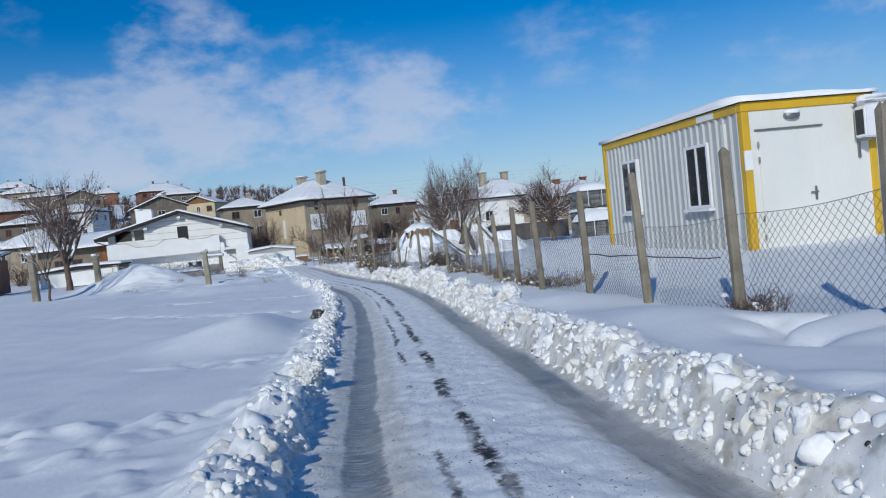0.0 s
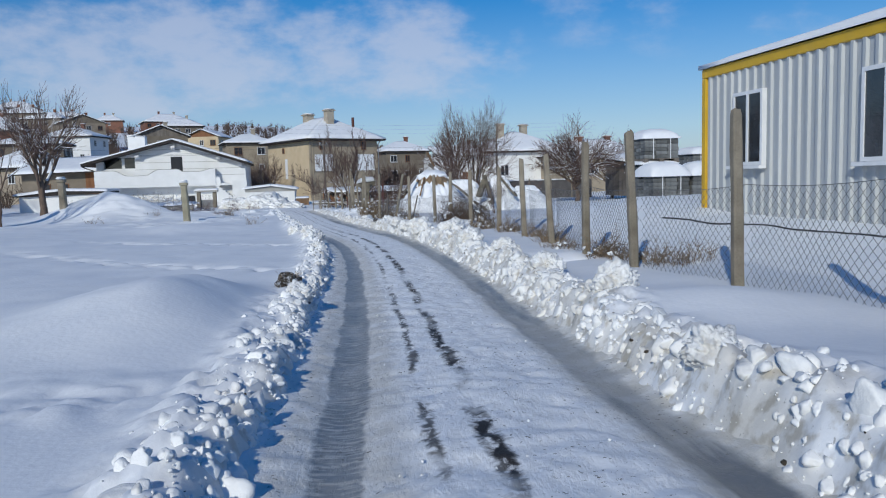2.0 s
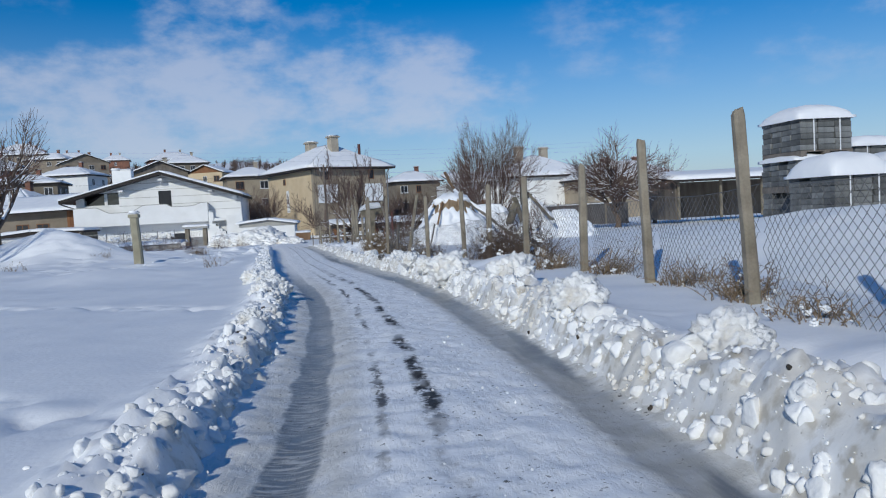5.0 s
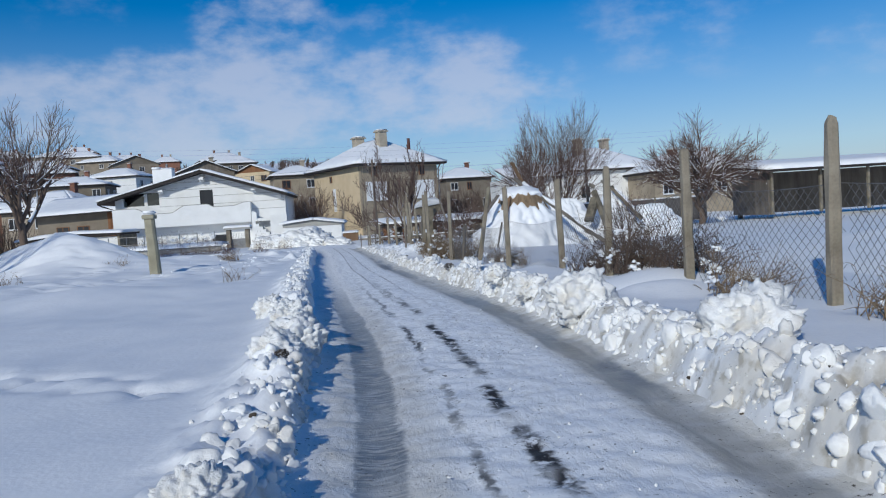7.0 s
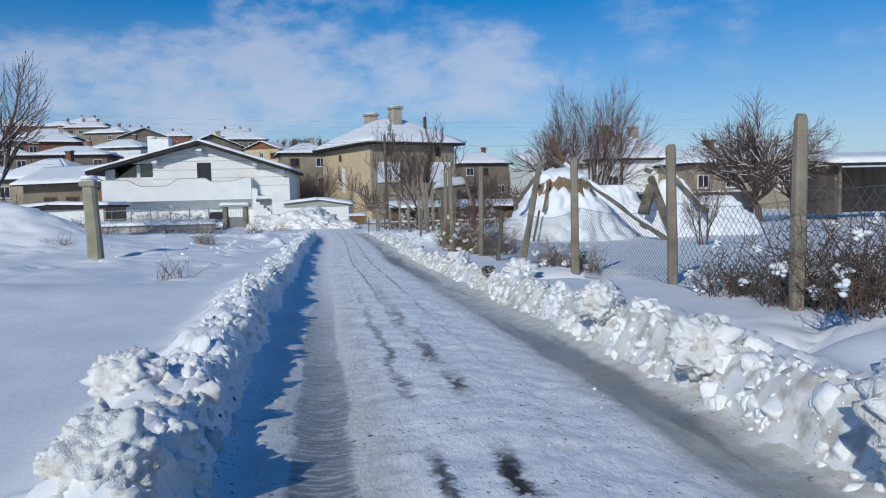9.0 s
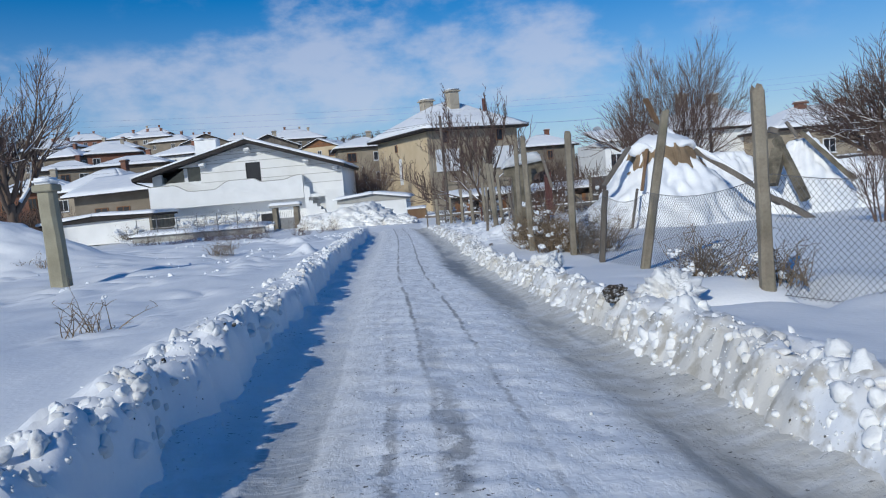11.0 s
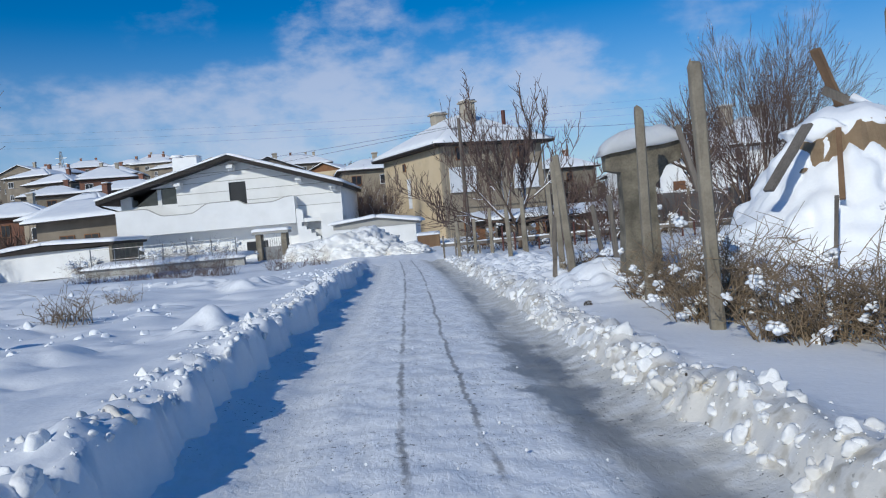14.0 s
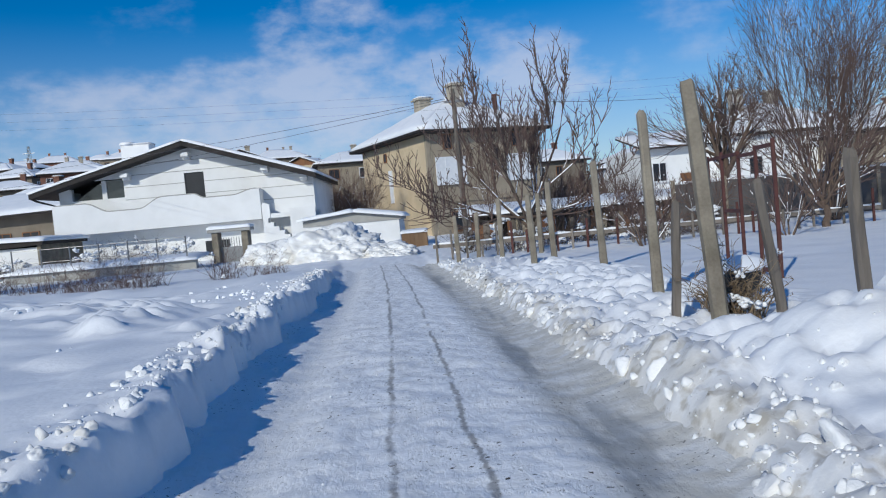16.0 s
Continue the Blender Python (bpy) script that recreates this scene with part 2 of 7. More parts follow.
def road_material():
    """Packed snow with two wet wheel tracks. UV: metres across and along the lane."""
    mt, n, l, p = node_material("packed_snow_lane")
    uv = n.new("ShaderNodeUVMap")
    sep = n.new("ShaderNodeSeparateXYZ")
    l.new(uv.outputs[0], sep.inputs[0])

    def m(op, a, b=None, c=None):
        k = n.new("ShaderNodeMath")
        k.operation = op
        for i, v in enumerate((a, b, c)):
            if v is None:
                continue
            if isinstance(v, (int, float)):
                k.inputs[i].default_value = v
            else:
                l.new(v, k.inputs[i])
        return k.outputs[0]

    def ss(v, a, b):
        k = n.new("ShaderNodeMapRange")
        k.interpolation_type = "SMOOTHSTEP"
        l.new(v, k.inputs[0])
        k.inputs[1].default_value, k.inputs[2].default_value = a, b
        return k.outputs[0]

    def nz(scale, detail, sx=1.0, sy=1.0, rough=0.55):
        mp = n.new("ShaderNodeMapping")
        mp.inputs["Scale"].default_value = (sx, sy, 1)
        l.new(uv.outputs[0], mp.inputs[0])
        k = n.new("ShaderNodeTexNoise")
        k.inputs["Scale"].default_value, k.inputs["Detail"].default_value, k.inputs["Roughness"].default_value = scale, detail, rough
        l.new(mp.outputs[0], k.inputs["Vector"])
        return k.outputs[0]

    def mixc(f, a, b):
        k = n.new("ShaderNodeMixRGB")
        l.new(f, k.inputs[0])
        for i, v in ((1, a), (2, b)):
            if isinstance(v, tuple):
                k.inputs[i].default_value = (*v, 1)
            else:
                l.new(v, k.inputs[i])
        return k.outputs[0]

    wob = m("MULTIPLY", m("SUBTRACT", nz(0.8, 3), 0.5), 0.12)
    u = m("ADD", m("ADD", sep.outputs[0], wob), m("MULTIPLY", m("SUBTRACT", nz(14.0, 3), 0.5), 0.06))
    v = sep.outputs[1]
    near = m("SUBTRACT", 1.0, ss(v, 26.0, 38.0))
    dl = m("ABSOLUTE", m("SUBTRACT", u, 0.53))
    dr = m("ABSOLUTE", m("SUBTRACT", u, 2.04))
    left = m("SUBTRACT", 1.0, ss(m("ADD", dl, m("MULTIPLY", m("SUBTRACT", nz(3.0, 4, 1.0, 0.4), 0.5), 0.12)), 0.095, 0.135))
    right = m("SUBTRACT", 1.0, ss(m("ADD", dr, m("MULTIPLY", m("SUBTRACT", nz(3.0, 4, 1.0, 0.4), 0.5), 0.12)), 0.10, 0.17))
    streak = ss(nz(2.0, 5, 1.6, 0.16), 0.47, 0.57)
    tread = m("MULTIPLY", ss(nz(22.0, 3, 0.30, 1.3), 0.38, 0.56), ss(nz(1.6, 4, 1.0, 0.5), 0.30, 0.52))
    wetl = m("MULTIPLY", left, m("ADD", m("MULTIPLY", near, 0.86), 0.10))
    wetl = m("MULTIPLY", wetl, m("ADD", 0.45, m("MULTIPLY", tread, 0.55)))
    wetr = m("MULTIPLY", right, m("ADD", m("MULTIPLY", near, 0.50), m("MULTIPLY", streak, 0.50)))
    # crumbs of white snow over grey packed snow
    grey = mixc(ss(nz(1.2, 6), 0.35, 0.68), (0.93, 0.93, 0.925), (0.87, 0.87, 0.86))
    crumbs = ss(nz(15.0, 6, 1.0, 0.4, 0.64), 0.43, 0.55)
    base = mixc(crumbs, grey, (0.92, 0.925, 0.93))
    # slush on the shoulders of both tracks, gritty towards the bank
    sh = m("MAXIMUM", m("MULTIPLY", m("SUBTRACT", 1.0, ss(dl, 0.20, 0.40)), m("ADD", 0.10, m("MULTIPLY", near, 0.55))), m("MULTIPLY", m("SUBTRACT", 1.0, ss(m("ABSOLUTE", m("SUBTRACT", u, 2.16)), 0.18, 0.46)), 0.88))
    base = mixc(m("MULTIPLY", sh, m("ADD", 0.5, m("MULTIPLY", ss(nz(5.0, 6), 0.35, 0.6), 0.5))), base, (0.56, 0.53, 0.465))
    base = mixc(m("MAXIMUM", wetl, wetr), base, (0.165, 0.175, 0.185))
    # a thawed, wet stretch of the right-hand track
    wetp = m("MULTIPLY", m("MULTIPLY", ss(v, 40.2, 41.2), m("SUBTRACT", 1.0, ss(v, 43.6, 45.2))), m("SUBTRACT", 1.0, ss(m("ADD", m("ABSOLUTE", m("SUBTRACT", u, 1.97)), m("MULTIPLY", m("SUBTRACT", nz(5.0, 5, 1.0, 0.5), 0.5), 0.8)), 0.04, 0.20)))
    base = mixc(m("MULTIPLY", wetp, 0.75), base, (0.12, 0.115, 0.11))
    # thin lines pressed by tyres, far along the lane
    lines = m("MAXIMUM", m("SUBTRACT", 1.0, ss(m("ABSOLUTE", m("SUBTRACT", u, 1.12)), 0.004, 0.026)), m("SUBTRACT", 1.0, ss(m("ABSOLUTE", m("SUBTRACT", u, 1.46)), 0.004, 0.022)))
    base = mixc(m("MULTIPLY", m("MULTIPLY", lines, m("SUBTRACT", 1.0, near)), ss(nz(2.4, 5, 1.0, 0.35, 0.7), 0.36, 0.54)), base, (0.40, 0.39, 0.38))
    # bare soil showing along two seams of the crown
    u = m("ADD", u, m("ADD", m("MULTIPLY", m("SUBTRACT", nz(1.9, 4, 1.0, 0.6), 0.5), 0.16), m("MULTIPLY", m("SUBTRACT", nz(19.0, 4), 0.5), 0.09)))
    seam = m("MAXIMUM", m("SUBTRACT", 1.0, ss(m("ABSOLUTE", m("SUBTRACT", u, 1.19)), 0.022, 0.070)), m("MULTIPLY", m("SUBTRACT", 1.0, ss(m("ABSOLUTE", m("SUBTRACT", u, 0.93)), 0.008, 0.045)), 0.9))
    patches = m("MULTIPLY", ss(nz(0.55, 4, 1.5, 0.8, 0.7), 0.42, 0.54), ss(nz(11.0, 6, 1.0, 0.6, 0.65), 0.36, 0.50))
    soil = m("MULTIPLY", m("MULTIPLY", seam, patches), m("ADD", 0.10, m("MULTIPLY", near, 0.9)))
    base = mixc(soil, base, (0.035, 0.029, 0.024))
    # specks of grit
    grit = m("MULTIPLY", ss(nz(30.0, 4, 1.0, 1.0, 0.62), 0.61, 0.66), ss(nz(1.7, 3), 0.42, 0.58))
    base = mixc(grit, base, (0.07, 0.06, 0.045))
    l.new(base, p.inputs["Base Color"])
    wet = m("MAXIMUM", m("MAXIMUM", wetl, wetr), wetp)
    l.new(m("SUBTRACT", 0.62, m("MULTIPLY", wet, 0.34)), p.inputs["Roughness"])
    p.inputs["Specular IOR Level"].default_value = 0.3
    bp = n.new("ShaderNodeBump")
    bp.inputs["Strength"].default_value, bp.inputs["Distance"].default_value = 0.26, 0.035
    h = m("MULTIPLY", m("ADD", m("ADD", m("MULTIPLY", nz(10.0, 6), 0.6), m("MULTIPLY", nz(28.0, 4), 0.5)), m("MULTIPLY", crumbs, 0.55)), m("SUBTRACT", 1.0, m("MULTIPLY", wet, 0.7)))
    l.new(h, bp.inputs["Height"])
    l.new(bp.outputs[0], p.inputs["Normal"])
    return mt


ROAD = road_material()


def bank_material():
    """Fresh snow; grit thrown up by the traffic lies near the lane. UV: metres from the lane's edge, metres along."""
    mt = snow_material("field_snow", bump=0.34)
    n, l = mt.node_tree.nodes, mt.node_tree.links
    p = n["Principled BSDF"]
    clean = p.inputs["Base Color"].links[0].from_socket
    uv = n.new("ShaderNodeUVMap")
    sep = n.new("ShaderNodeSeparateXYZ")
    l.new(uv.outputs[0], sep.inputs[0])
    near = n.new("ShaderNodeMapRange")
    near.interpolation_type = "SMOOTHSTEP"
    l.new(sep.outputs[0], near.inputs[0])
    near.inputs[1].default_value, near.inputs[2].default_value = 0.36, 0.0
    co = n.new("ShaderNodeTexCoord")
    out = clean
    for scale, detail, lo, hi, amount, tone in ((1.6, 5, 0.34, 0.58, 0.72, (0.66, 0.61, 0.52)), (9.0, 6, 0.50, 0.64, 0.65, (0.40, 0.35, 0.265)), (38.0, 5, 0.66, 0.72, 0.5, (0.12, 0.10, 0.07))):
        k = n.new("ShaderNodeTexNoise")
        k.inputs["Scale"].default_value, k.inputs["Detail"].default_value = scale, detail
        l.new(co.outputs["Object"], k.inputs["Vector"])
        r = n.new("ShaderNodeMapRange")
        l.new(k.outputs[0], r.inputs[0])
        r.inputs[1].default_value, r.inputs[2].default_value, r.inputs[4].default_value = lo, hi, amount
        f = n.new("ShaderNodeMath")
        f.operation = "MULTIPLY"
        l.new(r.outputs[0], f.inputs[0])
        l.new(near.outputs[0], f.inputs[1])
        mx = n.new("ShaderNodeMixRGB")
        l.new(f.outputs[0], mx.inputs[0])
        l.new(out, mx.inputs[1])
        mx.inputs[2].default_value = (*tone, 1)
        out = mx.outputs[0]
    l.new(out, p.inputs["Base Color"])
    return mt


FIELD_SNOW = bank_material()

# ---------------------------------------------------------------- mesh helpers


def thing(name, label, category, m=None, group="", kind=""):
    ob = new(name)
    ob.empty_display_size = 0.2
    if m is not None:
        ob.matrix_world = m
    return tagged(ob, label, category, group, kind)


def finish(bm, name, mat, smooth=False):
    me = bpy.data.meshes.new(name)
    bm.normal_update()
    bm.to_mesh(me)
    bm.free()
    if smooth:
        me.polygons.foreach_set("use_smooth", [True] * len(me.polygons))
    me.materials.append(mat)
    return me


def part(name, bm, mat, parent, label="", smooth=False):
    ob = new(name, finish(bm, name, mat, smooth))
    ob.parent = parent
    if label:
        ob["label"] = label
    return ob


def share(name, me, parent, m):
    """One more object on a mesh that others use too."""
    ob = new(name, me)
    ob.parent = parent
    ob.matrix_basis = m
    return ob


def solo(name, bm, mat, label, category, group="", kind="", m=None, smooth=False):
    ob = new(name, finish(bm, name, mat, smooth))
    if m is not None:
        ob.matrix_world = m
    return tagged(ob, label, category, group, kind)


def box(bm, x0, x1, y0, y1, z0, z1, m=None):
    vs = [bm.verts.new((x, y, z)) for z in (z0, z1) for x, y in ((x0, y0), (x1, y0), (x1, y1), (x0, y1))]
    for f in ((3, 2, 1, 0), (4, 5, 6, 7), (0, 1, 5, 4), (1, 2, 6, 5), (2, 3, 7, 6), (3, 0, 4, 7)):
        bm.faces.new([vs[i] for i in f])
    if m is not None:
        bmesh.ops.transform(bm, matrix=m, verts=vs)
    return vs


def rounded(bm, width=0.01, segments=1):
    bmesh.ops.bevel(bm, geom=bm.edges[:], offset=width, segments=segments, affect="EDGES", clamp_overlap=True)
    return bm


def bbox(x0, x1, y0, y1, z0, z1, bevel=0.0, segments=1):
    bm = bmesh.new()
    box(bm, x0, x1, y0, y1, z0, z1)
    return rounded(bm, bevel, segments) if bevel else bm


def prism(bm, pts, y0, y1, m=None):
    """A polygon in x, z, extruded along y."""
    a = [bm.verts.new((x, y0, z)) for x, z in pts]
    b = [bm.verts.new((x, y1, z)) for x, z in pts]
    bm.faces.new(a)
    bm.faces.new(b[::-1])
    for i in range(len(pts)):
        j = (i + 1) % len(pts)
        bm.faces.new((a[j], a[i], b[i], b[j]))
    if m is not None:
        bmesh.ops.transform(bm, matrix=m, verts=a + b)
    bmesh.ops.recalc_face_normals(bm, faces=bm.faces[:])
    return bm


def tube(bm, pts, radii, n=6, cap=True):
    """A tapered tube along points."""
    rings = []
    for i, p in enumerate(pts):
        d = (Vector(pts[min(i + 1, len(pts) - 1)]) - Vector(pts[max(i - 1, 0)])).normalized()
        u = d.cross(Vector((0.31, 0.77, 0.55))).normalized()
        w = d.cross(u)
        rings.append([bm.verts.new(Vector(p) + radii[i] * (math.cos(k * 6.28319 / n) * u + math.sin(k * 6.28319 / n) * w)) for k in range(n)])
    for a, b in zip(rings, rings[1:]):
        for k in range(n):
            bm.faces.new((a[k], a[(k + 1) % n], b[(k + 1) % n], b[k]))
    if cap:
        bm.faces.new(rings[0][::-1])
        bm.faces.new(rings[-1])
    return bm


def raw_mesh(name, verts, faces, mat, smooth=True):
    me = bpy.data.meshes.new(name)
    me.from_pydata(verts, [], faces)
    if smooth:
        me.polygons.foreach_set("use_smooth", [True] * len(me.polygons))
    me.materials.append(mat)
    me.update()
    return me


def smoothstep(a, b, x):
    u = np.clip((np.asarray(x, float) - a) / (b - a), 0, 1)
    return u * u * (3 - 2 * u)


def lattice(ix, iy, seed):
    h = (ix.astype(np.int64) * 374761393 + iy.astype(np.int64) * 668265263 + seed * 974711) & 0x7FFFFFFF
    h = ((h ^ (h >> 13)) * 1274126177) & 0x7FFFFFFF
    return ((h ^ (h >> 16)) & 0xFFFF) / 65535.0


def noise2(x, y, seed=0):
    """Value noise from 0 to 1 on arrays."""
    x, y = np.asarray(x, float), np.asarray(y, float)
    ix, iy = np.floor(x), np.floor(y)
    fx, fy = x - ix, y - iy
    fx, fy = fx * fx * (3 - 2 * fx), fy * fy * (3 - 2 * fy)
    a, b = lattice(ix, iy, seed), lattice(ix + 1, iy, seed)
    c, d = lattice(ix, iy + 1, seed), lattice(ix + 1, iy + 1, seed)
    return (a * (1 - fx) + b * fx) * (1 - fy) + (c * (1 - fx) + d * fx) * fy


def fbm(x, y, octaves=4, seed=0):
    total, amp, size = 0.0, 0.5, 1.0
    for o in range(octaves):
        total = total + amp * noise2(np.asarray(x) * size, np.asarray(y) * size, seed + 17 * o)
        amp, size = amp * 0.5, size * 2.03
    return total


def lumps(x, y, size, seed):
    """Heights of domed lumps of about that size, packed at random."""
    x, y = np.asarray(x, float) / size, np.asarray(y, float) / size
    ix, iy = np.floor(x), np.floor(y)
    h = np.zeros(np.broadcast(x, y).shape)
    for i in (-1, 0, 1):
        for j in (-1, 0, 1):
            cx, cy = ix + i, iy + j
            r = 0.30 + 0.55 * lattice(cx, cy, seed + 2)
            d = np.hypot(x - cx - lattice(cx, cy, seed), y - cy - lattice(cx, cy, seed + 1))
            h = np.maximum(h, r * np.sqrt(np.maximum(0, 1 - (d / r) ** 2)))
    return h * size


# ---------------------------------------------------------------- the lie of the land
LANE_Y = [-12, 1, 5, 10.4, 14, 20, 27.4, 34, 42.6, 60, 80, 140]
LANE_Z = [0.40, 0.01, -0.17, -0.47, -0.62, -0.68, -0.83, -1.04, -1.16, -1.42, -1.65, -2.2]
LEFT_Y = [-12, 1, 6, 10.7, 15.3, 20, 24, 27, 30.4, 33.3, 37.4, 42.8, 49, 57, 64, 74]
LEFT_X = [-0.9, -0.5, -0.36, 0.0, 0.25, 0.5, 0.45, 0.25, -0.15, -0.42, -0.72, -1.2, -1.65, -2.2, -2.9, -4.0]
RIGHT_Y = [-12, 1, 6.5, 10.6, 16, 22, 28, 33, 36, 40, 43, 49, 54, 62, 74]
RIGHT_X = [1.2, 1.6, 1.95, 2.38, 2.75, 2.9, 2.9, 2.5, 2.3, 1.75, 1.5, 1.15, 0.8, 0.1, -1.0]


def soft_interp(y, xs, vs):
    y = np.asarray(y, float)
    return sum(np.interp(y + k, xs, vs) for k in (-2.4, -1.2, 0.0, 1.2, 2.4)) / 5


def lane_z(y):
    return soft_interp(y, LANE_Y, LANE_Z)


def lane_left(y):
    return soft_interp(y, LEFT_Y, LEFT_X)


def lane_right(y):
    return soft_interp(y, RIGHT_Y, RIGHT_X)


def land(x, y):
    """Height of the snow at x, y, outside the lane."""
    x, y = np.asarray(x, float), np.asarray(y, float)
    r, xl, xr = lane_z(y), lane_left(y), lane_right(y)
    a = x / np.maximum(y, 1.0)
    hill = 34 * smoothstep(80, 470, y) * (0.25 + 0.75 * (1 - smoothstep(-0.1, 0.25, a)))
    near = 1 - smoothstep(60, 90, y)
    waves = 0.16 * (fbm(x * 0.32, y * 0.26, 3, 3) - 0.45) + 0.05 * (fbm(x * 1.3, y * 1.1, 3, 9) - 0.45)
    rough = 0.13 * (fbm(x * 4.2, y * 4.2, 4, 21) - 0.47)
    # left field
    dl = xl - x
    ragged = 0.28 * (fbm(x * 0.9 + 3, y * 1.1, 3, 5) - 0.45)
    far = smoothstep(24, 31, y)
    crumb = lumps(x + 0.08 * fbm(x * 9, y * 9, 2, 13), y, 0.27, 51) * 0.42 + lumps(x, y + 0.05 * fbm(x * 12, y * 12, 2, 14), 0.105, 55) * 0.5
    crumb = crumb + 0.11 * np.abs(2 * fbm(x * 3.4, y * 3.4, 3, 57) - 0.9) + 0.05 * np.abs(2 * noise2(x * 11, y * 9, 58) - 1)
    lf = r + 0.11 + 0.08 * far + waves * (0.4 + 0.6 * smoothstep(0.4, 3, dl)) + 0.12 * smoothstep(1, 12, dl)
    calm = 1 - 0.85 * smoothstep(31, 37, y)
    ridge = calm * np.exp(-(((dl - 0.24) / (0.25 + ragged * 0.4)) ** 2))
    lf += (0.0 + 0.07 * far + 0.20 * (fbm(y * 0.7, y * 0.13, 3, 31) - 0.42)) * ridge
    lf += smoothstep(29, 35, y) * (0.15 + 0.05 * (fbm(y * 0.9, x * 0.9, 2, 34) - 0.45)) * (1 - 0.5 * smoothstep(0.6, 3.0, dl)) + (0.5 * (lumps(x, y, 0.16, 35) - 0.04) + 0.34 * (fbm(y * 1.7, x, 3, 32) - 0.45)) * smoothstep(29, 35, y) * np.exp(-(((dl - 0.13) / 0.14) ** 2))
    lf += calm * crumb * (0.85 + 1.0 * (fbm(y * 0.5 + 4, y * 0.1, 2, 33) - 0.4)) * np.exp(-(np.abs((dl - 0.20) / 0.34) ** 3))
    # the drift in the near field: broad, flat-topped
    q = np.abs((x + 0.85) / 1.55) ** 2.5 + np.abs((y - 14.2) / 1.8) ** 2.4
    lf += 0.42 * smoothstep(0.15, 1.5, dl) * np.exp(-q) * (0.9 + 0.3 * fbm(x * 1.1, y * 1.1, 3, 36))
    # snow thrown up and trodden in the nearest part of the field
    torn = smoothstep(0.42, 0.56, fbm(x * 0.7 + 5, y * 0.6, 3, 44)) * smoothstep(0.1, 0.6, dl) * (1 - smoothstep(2.2, 3.4, dl)) * (1 - smoothstep(10.0, 12.0, y))
    lf += torn * (0.24 * (lumps(x, y, 0.55, 45) - 0.12) + 0.35 * (lumps(x, y, 0.2, 47) - 0.04))
    # a big heap out in the field, uneven drifts round it
    q = np.abs((x + 10.4) / 2.2) ** 2.2 + np.abs((y - 46.0) / 2.0) ** 2.2
    lf += 1.15 * np.exp(-q) * (0.85 + 0.35 * fbm(x * 0.8, y * 0.8, 3, 37)) + 0.5 * np.exp(-(((x + 8.0) / 1.8) ** 2) - (((y - 45.4) / 1.4) ** 2))
    lf += smoothstep(32, 37, y) * smoothstep(0.5, 1.6, dl) * (1 - smoothstep(9, 12.5, dl)) * (0.34 * (fbm(x * 0.55, y * 0.4, 4, 38) - 0.46) + 0.16 * (lumps(x, y, 0.8, 39) - 0.25) * smoothstep(0.38, 0.52, fbm(x * 0.4, y * 0.3, 2, 40)) + 0.3 * (lumps(x, y, 0.33, 42) - 0.1) * smoothstep(0.40, 0.5, fbm(x * 0.5 + 7, y * 0.4, 2, 50)))
    lf += 0.22 * np.exp(-(((x + 7) / 3.0) ** 2) - (((y - 50) / 1.6) ** 2)) + 0.2 * np.exp(-(((x + 4.2) / 1.6) ** 2) - (((y - 33) / 1.3) ** 2))
    slabs = smoothstep(41, 45, y) * (1 - smoothstep(54, 58, y)) * smoothstep(0.15, 0.6, dl) * (1 - smoothstep(3.5, 6.0, dl)) * smoothstep(0.36, 0.5, fbm(x * 0.6 + 2, y * 0.5, 2, 96))
    lf += slabs * (0.12 * (lumps(x, y, 0.62, 97) - 0.16) + 0.5 * (lumps(x, y, 0.24, 98) - 0.06) + 0.30 * np.abs(2 * fbm(x * 1.5, y * 2.3, 3, 99) - 0.9))
    # footprints across the field
    for (px, py, qx, qy) in ((-3.2, 20.5, -0.2, 18.2), (-6.5, 24.5, -3.2, 20.5), (-0.6, 24.2, -6.0, 27.5)):
        t = np.clip(((x - px) * (qx - px) + (y - py) * (qy - py)) / ((qx - px) ** 2 + (qy - py) ** 2), 0, 1)
        d = np.hypot(x - px - t * (qx - px), y - py - t * (qy - py))
        lf += 0.16 * (lumps(x, y, 0.32, 77) * 2.2 - 0.42) * np.exp(-((d / 0.26) ** 2))
    # right verge, then the plateau of the yard
    dr = x - xr
    yard = 0.30 * np.exp(-(((x - 8.6) / 2.9) ** 4) - (((y - 23) / 3.2) ** 2)) * (0.85 + 0.4 * fbm(x * 1.1, y * 1.1, 3, 29)) - 0.016 * (y - 14)
    rise = smoothstep(4.7, 8.2, x) * (1 - smoothstep(28, 37, y))
    rf = r + 0.20 - 0.09 * smoothstep(32, 41, y) + waves * smoothstep(0.5, 2.0, dr)
    rf = rf * (1 - rise) + (yard + 0.06 + waves) * rise
    # soft pillows of drifted snow between bank and fence
    rf += 0.42 * (lumps(x + 0.3 * fbm(x, y, 2, 46), y, 1.15, 48) - 0.45) * smoothstep(0.5, 1.0, dr) * (1 - smoothstep(2.4, 3.4, dr)) * smoothstep(0.40, 0.58, fbm(x * 0.5, y * 0.45, 2, 49)) * (1 - smoothstep(33, 40, y))
    slim, low = 1 - 0.30 * smoothstep(30, 38, y), 1 - 0.65 * smoothstep(42, 46, y)
    rf += low * (0.05 - 0.02 * smoothstep(36, 44, y) + 0.26 * (fbm(y * 0.6 + 9, y * 0.17, 3, 41) - 0.42)) * np.exp(-(((dr - 0.34 * slim) / (0.32 * slim + ragged * 0.4)) ** 2))
    rf += low * crumb * (0.62 - 0.28 * smoothstep(34, 41, y) + 1.3 * (fbm(y * 0.5 + 14, y * 0.1, 2, 43) - 0.4)) * np.exp(-(np.abs((dr - 0.20 * slim) / (0.36 * slim)) ** 3))
